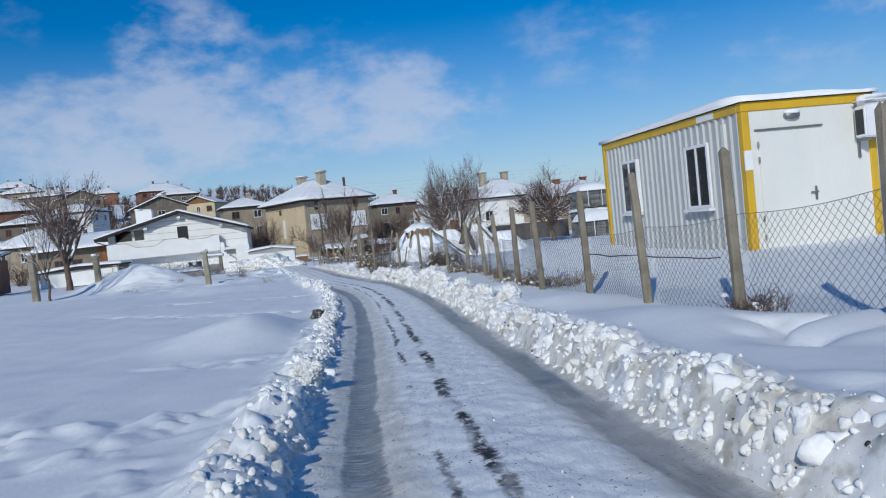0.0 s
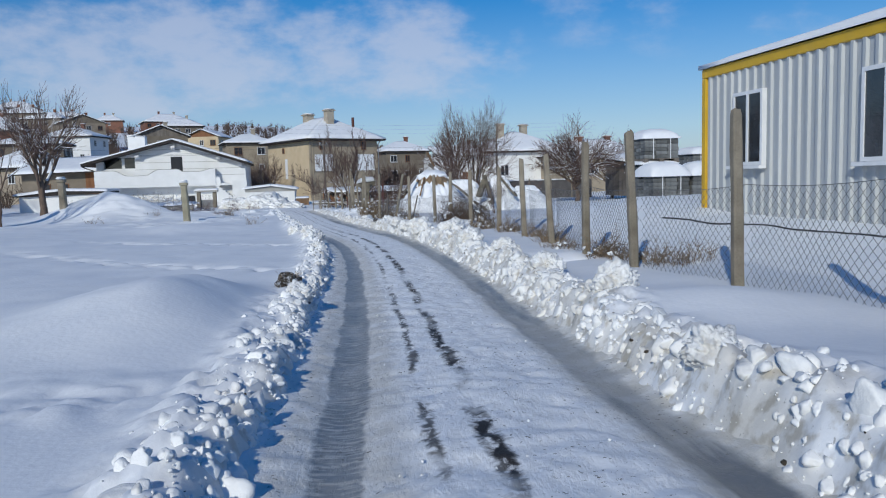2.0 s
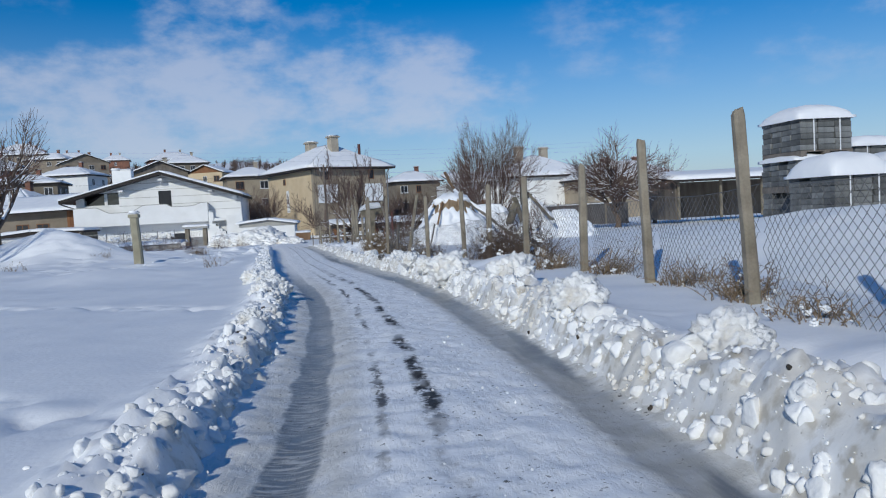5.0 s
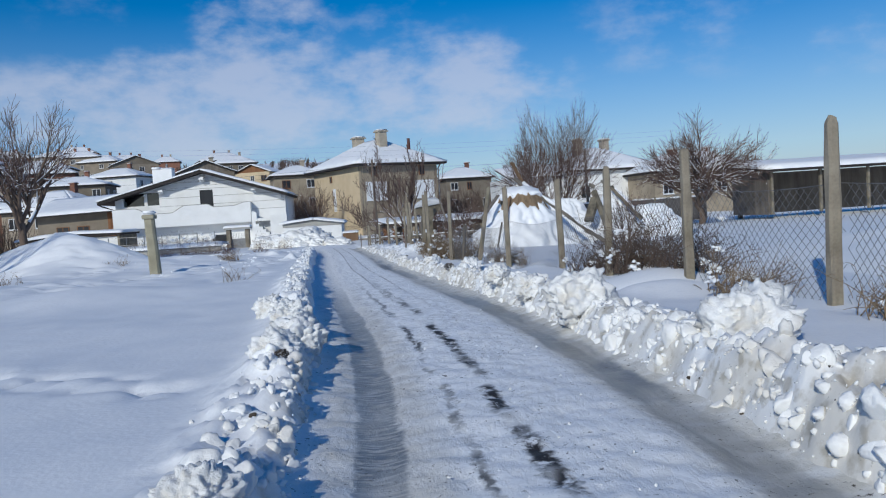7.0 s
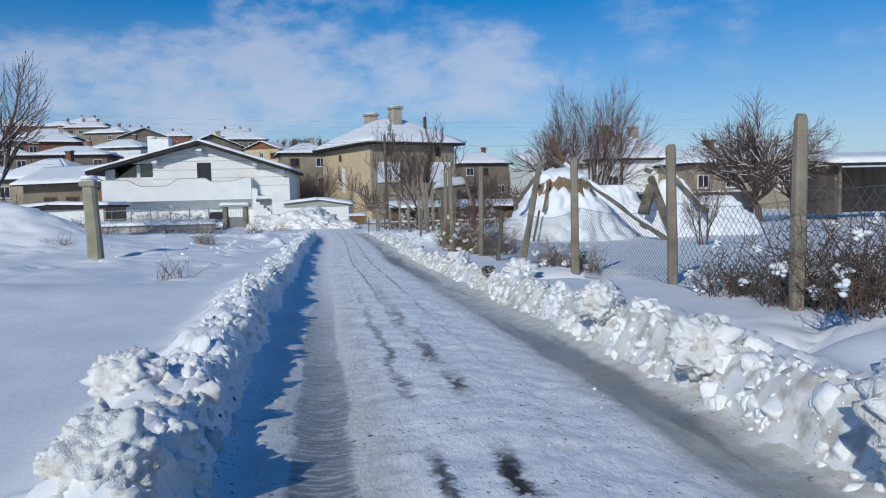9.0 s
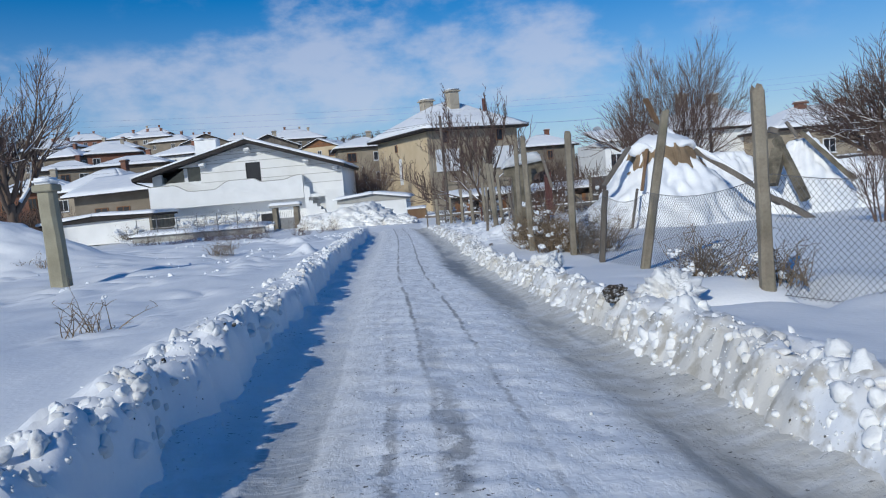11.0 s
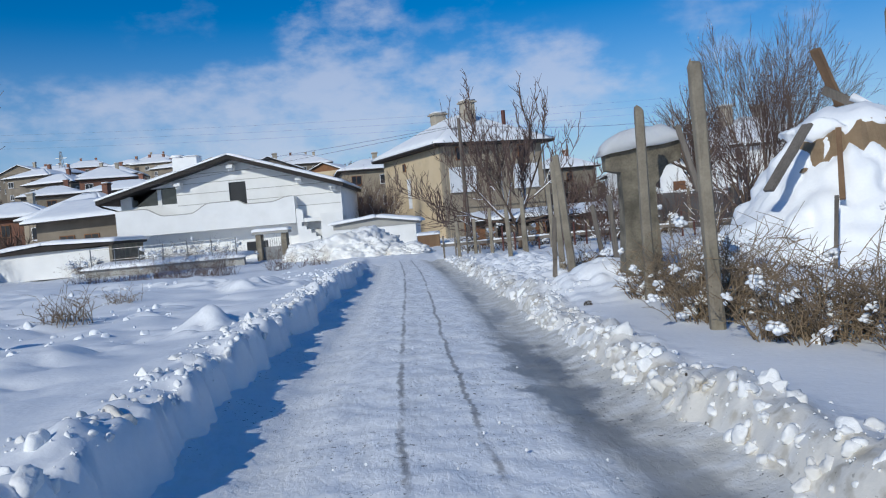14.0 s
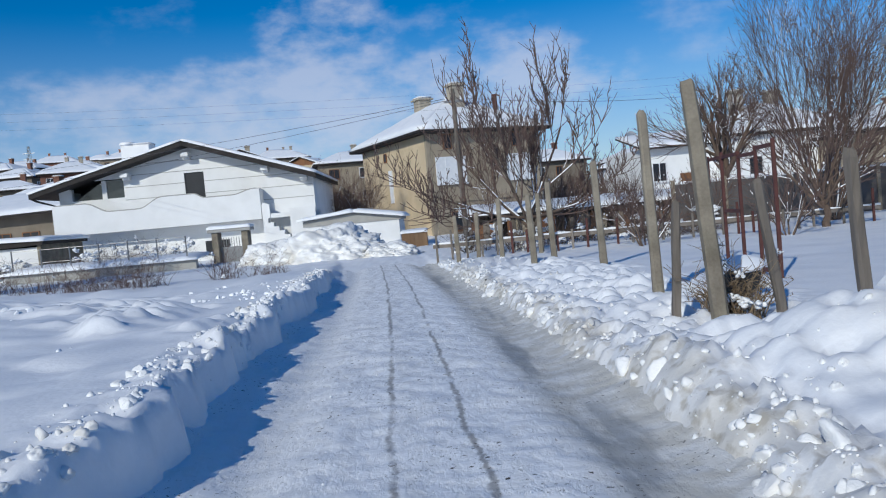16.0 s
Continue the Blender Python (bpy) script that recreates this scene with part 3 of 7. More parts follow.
    rf += 0.18 * np.exp(-(((x - 3.6) / 0.9) ** 2) - (((y - 12.2) / 0.8) ** 2)) + 0.16 * np.exp(-(((x - 3.4) / 0.8) ** 2) - (((y - 8.5) / 1.4) ** 2))
    rf += 0.30 * np.exp(-(((x - 2.6) / 0.9) ** 2) - (((y - 46.8) / 1.0) ** 2)) + 0.35 * np.exp(-(((x - 3.9) / 1.0) ** 2) - (((y - 46.5) / 1.2) ** 2))
    # churned, trodden snow where the lane widens towards the gardens
    churn = smoothstep(44.5, 47.5, y) * (1 - smoothstep(61, 66, y)) * smoothstep(0.05, 0.4, dr) * (1 - smoothstep(1.5, 3.2, dr))
    rf += churn * (0.12 * (lumps(x, y, 0.55, 101) - 0.14) + 0.6 * (lumps(x, y, 0.2, 103) - 0.05) + 0.16 * np.abs(2 * fbm(x * 2.6, y * 2.6, 3, 105) - 0.9) + 0.22 * (fbm(x * 0.9, y * 0.9, 3, 104) - 0.45))
    end = smoothstep(58, 66, y)
    z = np.where(x < 0.5 * (xl + xr), lf, rf)
    z = z * (1 - end) + (r + 0.12 + waves * 0.5 + rough) * end
    return z * near + (r + 0.2 + waves * 3) * (1 - near) + hill


def ground_z(x, y):
    return float(land(np.array([x]), np.array([y]))[0])


def bed(x, y):
    """The snow sheet with the lane cut into it."""
    xl, xr, r = lane_left(y), lane_right(y), lane_z(y)
    edge = 0.10 * (fbm(np.asarray(x) * 2 + 1, np.asarray(y) * 2, 3, 61) - 0.45)
    steep = smoothstep(27, 33, y)
    inside = (smoothstep(-0.12, 0.14, x - xl + edge) * (1 - steep) + smoothstep(-0.05, 0.045, x - xl + 0.6 * edge + 0.34 * (fbm(np.asarray(y) * 1.1, np.asarray(y) * 0.2, 3, 66) - 0.45) + 0.10 * (noise2(np.asarray(y) * 5.5, np.asarray(x) * 2, 67) - 0.5)) * steep) * smoothstep(-0.14, 0.14, xr - x + edge) * (1 - smoothstep(62, 70, y))
    dist = np.maximum(xl - x, x - xr)
    grain = np.exp(-(np.abs((dist - 0.16) / 0.34) ** 4)) * (1 - 0.6 * steep * (x < 0.5 * (xl + xr))) * (1 - smoothstep(60, 64, y))
    fine = 0.05 * (noise2(x * 21, y * 17, 63) - 0.5) + 0.07 * (np.abs(2 * noise2(x * 8 + 3, y * 7, 64) - 1) - 0.5)
    return land(x, y) * (1 - inside) + (r - 0.10) * inside + fine * grain


def steps(*spans):
    out = []
    for a, b, d in spans:
        k = max(1, round((b - a) / d))
        out += [a + (b - a) * i / k for i in range(k)]
    return out


def growing(a, b, d, g):
    out, v = [], a
    while v < b:
        out.append(v)
        v += d
        d *= g
    return out + [b]


def build_ground():
    xs = [-v for v in growing(30, 900, 1.2, 1.18)][::-1] + steps((-30, -12, 0.6), (-12, -5.0, 0.2), (-5.0, -2.6, 0.1), (-2.6, 4.0, 0.045), (4.0, 12, 0.2), (12, 30, 0.6))[1:] + growing(30, 900, 1.2, 1.18)
    ys = steps((-30, 0, 1.0), (0, 58, 0.055), (58, 100, 0.4)) + growing(100, 2500, 1.2, 1.09)
    gx, gy = np.meshgrid(np.array(xs), np.array(ys))
    gz = bed(gx, gy)
    nx, ny = len(xs), len(ys)
    me = bpy.data.meshes.new("ground")
    idx = np.arange(nx * ny).reshape(ny, nx)
    quads = np.stack([idx[:-1, :-1], idx[:-1, 1:], idx[1:, 1:], idx[1:, :-1]], -1).reshape(-1, 4)
    me.vertices.add(nx * ny)
    me.vertices.foreach_set("co", np.stack([gx, gy, gz], -1).astype(np.float32).ravel())
    me.loops.add(quads.size)
    me.loops.foreach_set("vertex_index", quads.ravel().astype(np.int32))
    me.polygons.add(len(quads))
    me.polygons.foreach_set("loop_start", np.arange(0, quads.size, 4, dtype=np.int32))
    me.polygons.foreach_set("use_smooth", np.ones(len(quads), dtype=bool))
    uv = me.uv_layers.new(name="bank")
    off = np.minimum(np.maximum(lane_left(gy) - gx, gx - lane_right(gy)), 4.0)
    off = np.where((gy > 60) | (gy < -6), 4.0, off) + np.where(gx > lane_left(gy) + 1.2, -0.14, 0.10 + 0.35 * smoothstep(24, 32, gy))
    uv.data.foreach_set("uv", np.stack([off, gy], -1).reshape(-1, 2)[quads.ravel()].astype(np.float32).ravel())
    me.update(calc_edges=True)
    me.materials.append(FIELD_SNOW)
    tagged(new("ground", me), "deep fresh snow over fields and hillside, ploughed up in banks along the lane", "snow ground", kind="structure")


def build_road():
    ys = np.array(steps((-30, 0, 0.8), (0, 60, 0.05), (60, 74.1, 0.2)))
    us = np.linspace(0, 1, 64)
    xl, xr = lane_left(ys) - 0.14, lane_right(ys) + 0.16
    gx = xl[:, None] + (xr - xl)[:, None] * us[None]
    gy = np.repeat(ys[:, None], len(us), 1)
    across = us[None] * 2.45 + 0 * gx
    ruts = np.exp(-(((across - 0.53) / 0.2) ** 4)) + np.exp(-(((across - 2.04) / 0.2) ** 4))
    z = lane_z(gy) + 0.045 * (fbm(gx * 3, gy * 3, 3, 91) - 0.45) + (0.022 * (noise2(gx * 14, gy * 14, 92) - 0.5) + 0.09 * (lumps(gx, gy, 0.12, 93) - 0.05) * (1 - 0.4 * smoothstep(24, 32, gy))) * (1 - 0.9 * ruts)
    z -= 0.05 * np.exp(-(((across - 0.53) / 0.17) ** 2)) + 0.055 * np.exp(-(((across - 2.06) / 0.2) ** 2))
    z += 0.02 * np.exp(-(((across - 1.2) / 0.35) ** 2)) + 0.05 * smoothstep(0.25, 0.0, across) + 0.05 * smoothstep(2.2, 2.45, across)
    ny, nx = gx.shape
    idx = np.arange(nx * ny).reshape(ny, nx)
    quads = np.stack([idx[:-1, :-1], idx[:-1, 1:], idx[1:, 1:], idx[1:, :-1]], -1).reshape(-1, 4)
    me = bpy.data.meshes.new("road")
    me.vertices.add(nx * ny)
    me.vertices.foreach_set("co", np.stack([gx, gy, z], -1).astype(np.float32).ravel())
    me.loops.add(quads.size)
    me.loops.foreach_set("vertex_index", quads.ravel().astype(np.int32))
    me.polygons.add(len(quads))
    me.polygons.foreach_set("loop_start", np.arange(0, quads.size, 4, dtype=np.int32))
    me.polygons.foreach_set("use_smooth", np.ones(len(quads), dtype=bool))
    uv = me.uv_layers.new(name="lane")
    flat = np.stack([across, gy], -1).reshape(-1, 2)
    uv.data.foreach_set("uv", flat[quads.ravel()].astype(np.float32).ravel())
    me.update(calc_edges=True)
    me.materials.append(ROAD)
    tagged(new("road", me), "narrow lane of packed rutted snow with two wet icy wheel tracks", "road", kind="structure")


build_ground()
build_road()

# ---------------------------------------------------------------- houses


def snow_slab(bm, pts, thick=0.16, seed=0):
    """A soft slab of snow over a roof plane given by its four corners in order."""
    p = [Vector(v) for v in pts]
    nx, ny = 14, 8
    nrm = (p[1] - p[0]).cross(p[3] - p[0]).normalized()
    if nrm.z < 0:
        nrm = -nrm
    top, low = [], []
    for j in range(ny + 1):
        for i in range(nx + 1):
            a, b = i / nx, j / ny
            q = (p[0] * (1 - a) + p[1] * a) * (1 - b) + (p[3] * (1 - a) + p[2] * a) * b
            e = min(a, 1 - a) * nx, min(b, 1 - b) * ny
            lift = thick * (0.55 if min(e) == 0 else 1.0) + 0.05 * (noise.noise(q * 0.9 + Vector((seed, 0, 0))))
            top.append(bm.verts.new(q + nrm * lift))
            low.append(bm.verts.new(q + nrm * 0.004))
    w = nx + 1
    for j in range(ny):
        for i in range(nx):
            k = j * w + i
            bm.faces.new((top[k], top[k + 1], top[k + w + 1], top[k + w]))
    rim = [i for i in range(nx)] + [nx + j * w for j in range(ny)] + [ny * w + nx - i for i in range(nx)] + [(ny - j) * w for j in range(ny)]
    for a, b in zip(rim, rim[1:] + rim[:1]):
        bm.faces.new((low[a], low[b], top[b], top[a]))
    return bm


def roof_plane(bm, pts, thick=0.12):
    p = [Vector(v) for v in pts]
    a = [bm.verts.new(v) for v in p]
    b = [bm.verts.new(v - Vector((0, 0, thick))) for v in p]
    bm.faces.new(a)
    bm.faces.new(b[::-1])
    for i in range(len(p)):
        j = (i + 1) % len(p)
        bm.faces.new((a[i], b[i], b[j], a[j]))


def lattice_frame(xs, zs, y0, y1):
    """A flat frame in one piece: solid but for the panes, which lie in every other column of the middle row."""
    bm = bmesh.new()
    made = {}

    def at(i, k, y):
        if (i, k, y) not in made:
            made[i, k, y] = bm.verts.new((xs[i], y, zs[k]))
        return made[i, k, y]

    def solid(i, k):
        return 0 <= i < len(xs) - 1 and 0 <= k < len(zs) - 1 and not (k == 1 and i % 2 == 1)

    for i in range(len(xs) - 1):
        for k in range(len(zs) - 1):
            if not solid(i, k):
                continue
            ring = [(i, k), (i + 1, k), (i + 1, k + 1), (i, k + 1)]
            bm.faces.new([at(a, b, y0) for a, b in ring])
            bm.faces.new([at(a, b, y1) for a, b in ring[::-1]])
            for (a, b), (di, dk) in zip(zip(ring, ring[1:] + ring[:1]), ((0, -1), (1, 0), (0, 1), (-1, 0))):
                if not solid(i + di, k + dk):
                    bm.faces.new((at(*a, y0), at(*a, y1), at(*b, y1), at(*b, y0)))
    bmesh.ops.recalc_face_normals(bm, faces=bm.faces[:])
    return bm


def window(parent, x, z, w, h, y=0.0, wall_m=None, panes=2, glass=None, frame_mat=None, sill=True, boarded=None):
    """A window set into the plane y of a wall that faces -y, with frame, panes and sill."""
    glass, frame_mat = glass or GLASS, frame_mat or WHITE_FRAME
    f = 0.06
    xs = [x - w / 2]
    for i in range(panes + 1):
        cx = x - w / 2 + i * (w - f) / panes
        xs += [cx, cx + f] if i else [cx + f]
    bm = lattice_frame(xs, [z, z + f, z + h - f, z + h], y - 0.03, y + 0.08)
    if wall_m is not None:
        bmesh.ops.transform(bm, matrix=wall_m, verts=bm.verts[:])
    win = part("window", bm, frame_mat, parent)
    for i in range(panes):
        cx = x - w / 2 + i * (w - f) / panes
        bm = bmesh.new()
        box(bm, cx + f, cx + (w - f) / panes, y - 0.012, y + 0.02, z + f, z + h - f)
        if wall_m is not None:
            bmesh.ops.transform(bm, matrix=wall_m, verts=bm.verts[:])
        part("pane", bm, boarded or glass, win)
    if sill:
        bm = bmesh.new()
        box(bm, x - w / 2 - 0.06, x + w / 2 + 0.06, y - 0.12, y + 0.02, z - 0.06, z - 0.004)
        if wall_m is not None:
            bmesh.ops.transform(bm, matrix=wall_m, verts=bm.verts[:])
        part("sill", bm, frame_mat, win)
    return win


def chimney(parent, x, y, z0, z1, s=0.6, mat=None, cap=True):
    bm = bmesh.new()
    box(bm, x - s / 2, x + s / 2, y - s / 2, y + s / 2, z0, z1)
    if cap:
        box(bm, x - s * 0.66, x + s * 0.66, y - s * 0.66, y + s * 0.66, z1 + 0.002, z1 + 0.12)
    c = part("chimney", rounded(bm, 0.02), mat or CHIMNEY, parent)
    bm = bmesh.new()
    box(bm, x - s * 0.6, x + s * 0.6, y - s * 0.6, y + s * 0.6, z1 + 0.125, z1 + 0.26)
    part("snow_cap", rounded(bm, 0.06, 2), SNOW_ROOF, c, "rounded cap of snow", True)


def hip_roof(parent, x0, x1, y0, y1, z, h, over=0.6, snow=0.16, seed=0):
    """A hipped roof with dark eaves, under snow."""
    x0, x1, y0, y1 = x0 - over, x1 + over, y0 - over, y1 + over
    run = min(x1 - x0, y1 - y0) / 2
    cx, cy = (x0 + x1) / 2, (y0 + y1) / 2
    if (y1 - y0) >= (x1 - x0):
        a, b = (cx, y0 + run, z + h), (cx, y1 - run, z + h)
        planes = [((x0, y0, z), (x1, y0, z), a, a), ((x1, y0, z), (x1, y1, z), b, a), ((x1, y1, z), (x0, y1, z), b, b), ((x0, y1, z), (x0, y0, z), a, b)]
    else:
        a, b = (x0 + run, cy, z + h), (x1 - run, cy, z + h)
        planes = [((x0, y0, z), (x1, y0, z), b, a), ((x1, y0, z), (x1, y1, z), b, b), ((x1, y1, z), (x0, y1, z), a, b), ((x0, y1, z), (x0, y0, z), a, a)]
    bm = bmesh.new()
    for pl in planes:
        pts = [v for i, v in enumerate(pl) if i == 0 or v != pl[i - 1]]
        roof_plane(bm, pts, 0.14)
    box(bm, x0 + 0.05, x1 - 0.05, y0 + 0.05, y1 - 0.05, z - 0.2, z - 0.142)
    r = part("roof", bm, DARK_ROOF, parent, "dark eaves under a thick layer of snow")
    bm = bmesh.new()
    for i, pl in enumerate(planes):
        p = [Vector(v) for v in pl]
        snow_slab(bm, p, snow, seed + i)
    part("roof_snow", bm, SNOW_ROOF, r, "thick smooth white snow", True)


def village_house(x, y, w, eave, d=8.0, rise=2.0, wall=None, yaw=0.0, gable=False, chimneys=1, label="", storeys=2, seed=0):
    """A house of the village: walls with windows, snowed-up roof and chimneys. eave: height of its eaves in the world."""
    rnd = random.Random(seed)
    wall = wall or CREAM_WALL
    base = min(ground_z(x + a, y + b) for a in (-w / 2, w / 2) for b in (-d / 2, d / 2)) - 0.3
    top = eave - base
    t = thing("village_house", label or "two-storey rendered village house under a snow-covered roof", "house", pose(x, y, base, 0, 0, yaw), "houses of the village")
    bm = bmesh.new()
    box(bm, -w / 2, w / 2, -d / 2, d / 2, 0, top)
    part("wall", bm, wall, t)
    if gable:
        bm = bmesh.new()
        o = 0.5
        for s in (-1, 1):
            roof_plane(bm, [(0, -d / 2 - o, top + rise), (s * (w / 2 + o), -d / 2 - o, top - 0.1), (s * (w / 2 + o), d / 2 + o, top - 0.1), (0, d / 2 + o, top + rise)])
        r = part("roof", bm, DARK_ROOF, t)
        bm = bmesh.new()
        for s in (-1, 1):
            snow_slab(bm, [(0, -d / 2 - o, top + rise), (s * (w / 2 + o), -d / 2 - o, top - 0.1), (s * (w / 2 + o), d / 2 + o, top - 0.1), (0, d / 2 + o, top + rise)], 0.2, seed)
        part("roof_snow", bm, SNOW_ROOF, r, "", True)
        bm = bmesh.new()
        prism(bm, [(-w / 2, top), (w / 2, top), (0, top + rise - 0.15)], -d / 2 + 0.01, d / 2 - 0.01)
        part("gable", bm, rnd.choice((wall, WOOD_GREY, WOOD_BROWN)), t)
    else:
        hip_roof(t, -w / 2, w / 2, -d / 2, d / 2, top, rise, 0.6, snow=0.2, seed=seed)
    cols = max(2, round(w / 3.0))
    for s in range(storeys):
        z = top - 2.0 - 2.8 * s
        if z < 0.6:
            break
        for c in range(cols):
            if rnd.random() < 0.15:
                continue
            window(t, -w / 2 + (c + 0.5) * w / cols, z, rnd.choice((0.9, 1.3, 1.3)), 1.25, -d / 2 - 0.06, panes=2, glass=DARK_GLASS, sill=True, frame_mat=rnd.choice((WHITE_FRAME, WOOD_BROWN, WHITE_FRAME)))
    m = pose(w / 2, 0, 0, 0, 0, 90)
    for c in range(2):
        window(t, -d / 4 + c * d / 2, top - 2.0, 1.0, 1.2, -0.06, wall_m=m, panes=2, glass=DARK_GLASS)
    for c in range(chimneys):
        chimney(t, (-1) ** c * w * 0.16, d * 0.08 * (1 - c), top + rise * 0.35, top + rise + 0.75, 0.65, CHIMNEY if rnd.random() < 0.5 else BRICK_WALL)
    return t


def white_house():
    """The broad white house with a low gable. Local: x as in the world from its ridge, front at y 0, z from its base."""
    X, Y, Z = -13.48, 84.95, -1.75
    t = thing("white_house", "broad white plastered house with low snowy gable and curved balcony", "house", pose(X, Y, Z, 0, 0, 1.5))
    zl, zr, zp = 4.70, 4.55, 6.90
    tips = (-8.45, 7.05)
    bm = bmesh.new()
    # upper storey, pieced round its openings
    lo = 2.55
    wl, wr = -7.35, 6.75
    op_l, op_r = (-6.65, -3.75, 4.2, 5.2), (-0.38, 0.71, 3.80, 5.25)
    dep = 0.3
    box(bm, wl, op_l[0], 0, dep, lo, 4.88)
    box(bm, op_l[0], op_l[1], 0, dep, lo, op_l[2])
    box(bm, op_l[1], op_r[0], 0, dep, lo, 5.25)
    box(bm, op_r[0], op_r[1], 0, dep, lo, op_r[2])
    box(bm, op_r[1], wr, 0, dep, lo, 4.60)
    prism(bm, [(op_l[1], 5.25), (op_l[0] + 1.25, 5.25), (0, 6.66), (6.1, 4.72), (6.7, 4.604), (op_r[1], 4.604), (op_r[1], 5.25)], 0, dep)
    # side and rear walls
    box(bm, wl, wl + 0.3, dep + 0.002, 9.5, 0, 4.75)
    box(bm, wr - 0.3, wr, dep + 0.002, 9.5, 0, 4.6)
    box(bm, wl, wr, 9.2, 9.5, 0, 4.55)
    wall = part("wall", bm, WHITE_WALL, t)
    bm = bmesh.new()
    for z in (3.35, 4.02, 4.70, 5.36, 5.95):
        a = -(6.6 - z) / 0.265 if z > 4.6 else op_l[1] + 0.02
        b = (6.6 - z) / 0.33 if z > 4.6 else 6.7
        a = max(a, op_l[1] + 0.02)
        if op_r[2] < z < op_r[3]:
            box(bm, a, op_r[0], -0.004, 0.0, z, z + 0.035)
            box(bm, op_r[1], b, -0.004, 0.0, z, z + 0.035)
        else:
            box(bm, a, b, -0.004, 0.0, z, z + 0.035)
    part("groove", bm, SHADE_WALL, wall, "thin grey horizontal joints in the plaster")
    # set-back ground floor
    bm = bmesh.new()
    box(bm, wl + 0.3, 3.9, 0.32, 0.6, 0, lo - 0.26)
    part("ground_floor_wall", bm, WHITE_WALL, t)
    bm = bmesh.new()
    box(bm, 3.9, wr, 0.0, 0.3, 0, lo - 0.002)
    part("stair_wall", bm, WHITE_WALL, t)
    # rooms behind the openings: near-black backs put the indoor shade into the colour
    bm = bmesh.new()
    box(bm, op_l[0] - 0.2, op_l[1] + 0.2, 1.6, 1.7, lo, 5.4)
    part("room_shade", bm, DARK_GLASS, t)
    bm = bmesh.new()
    box(bm, op_r[0] - 0.3, op_r[1] + 0.3, 1.2, 1.3, lo, 5.4)
    part("room_shade", bm, DARK_GLASS, t)
    bm = bmesh.new()
    box(bm, wl, wr, -0.9, 1.6, lo - 0.25, lo - 0.004)
    part("balcony_slab", bm, WHITE_WALL, t)
    # opening on the left: slanting dark glass, a post and a dark pane
    bm = bmesh.new()
    prism(bm, [(-6.45, 4.22), (-4.98, 4.22), (-4.98, 5.16)], 0.1, 0.16)
    part("slanting_pane", bm, GLASS, t)
    bm = bmesh.new()
    box(bm, -4.98, -4.72, 0.02, 0.24, 4.2, 5.2)
    part("opening_post", bm, WHITE_WALL, t)
    bm = bmesh.new()
    box(bm, -4.72, -3.77, 0.1, 0.16, 4.2, 5.2)
    part("door_pane", bm, GLASS, t)
    bm = bmesh.new()
    box(bm, op_r[0], op_r[0] + 0.06, 0.05, 0.2, op_r[2], op_r[3])
    box(bm, op_r[0] + 0.06, op_r[1], 0.08, 0.14, op_r[2], op_r[3])
    part("window", bm, DARK_GLASS, t, "dark empty window opening")
    # balcony parapet with its waving top
    top = [(-7.2, 3.95)]
    for a, b, z0, z1 in ((-5.6, -4.3, 3.95, 3.42), (-2.7, -1.4, 3.42, 3.98), (0.3, 0.9, 3.98, 3.72), (2.4, 3.6, 3.72, 3.98)):
        for k in range(7):
            u = k / 6
            top.append((a + (b - a) * u, z0 + (z1 - z0) * (u * u * (3 - 2 * u))))
    top.append((3.75, 3.98))
    bm = bmesh.new()
    prism(bm, [(-7.2, 2.3)] + [(3.75, 2.3)] + top[::-1], -1.0, -0.85)
    box(bm, -7.35, -7.2, -1.0, -0.002, 2.3, 3.95)
    box(bm, 3.75, 3.9, -1.0, -0.002, 2.3, 3.98)
    par = part("balcony_parapet", bm, WHITE_WALL, t, "white curved balcony front")
    bm = bmesh.new()
    for a, b in zip(top, top[1:]):
        tube(bm, [(a[0], -0.93, a[1] + 0.02), (b[0], -0.93, b[1] + 0.02)], [0.05, 0.05], 5)
    part("coping", bm, SHADE_WALL, par, "grey rounded coping along the top edge")
    # outer stair and stepped wall on the right
    bm = bmesh.new()
    prof = [(3.95, 0), (5.91, 0)]
    for k in range(6, -1, -1):
        prof += [(4.23 + 0.28 * k, 2.3 - 0.24 * k), (3.95 + 0.28 * k, 2.3 - 0.24 * k)]
    prism(bm, prof, -1.0, -0.35)
    st = part("stair", bm, WHITE_WALL, t)
    bm = bmesh.new()
    box(bm, 5.5, 6.9, -1.4, -1.2, 0, 2.75)
    prism(bm, [(3.92, 2.3), (4.35, 2.3), (4.35, 3.05), (4.0, 3.2), (3.92, 3.0)], -0.95, -0.8)
    part("stair_parapet", bm, WHITE_WALL, st)
    bm = bmesh.new()
    box(bm, 0.35, 1.7, 0.26, 0.318, 0.55, 1.35)
    part("cellar_window", bm, DARK_GLASS, t, "dark square cellar opening")
    # roof
    bm = bmesh.new()
    f, bk = -1.15, 10.2
    roof_plane(bm, [(0, f, zp), (tips[0], f, zl), (tips[0], bk, zl), (0, bk, zp)], 0.25)
    roof_plane(bm, [(0, f, zp), (tips[1], f, zr), (tips[1], bk, zr), (0, bk, zp)], 0.25)
    r = part("roof", bm, DARK_ROOF, t, "dark timber verge under thick snow")
    bm = bmesh.new()
    snow_slab(bm, [(0.0, f - 0.05, zp), (tips[0] - 0.05, f - 0.05, zl), (tips[0] - 0.05, bk, zl), (0.0, bk, zp)], 0.22, 4)
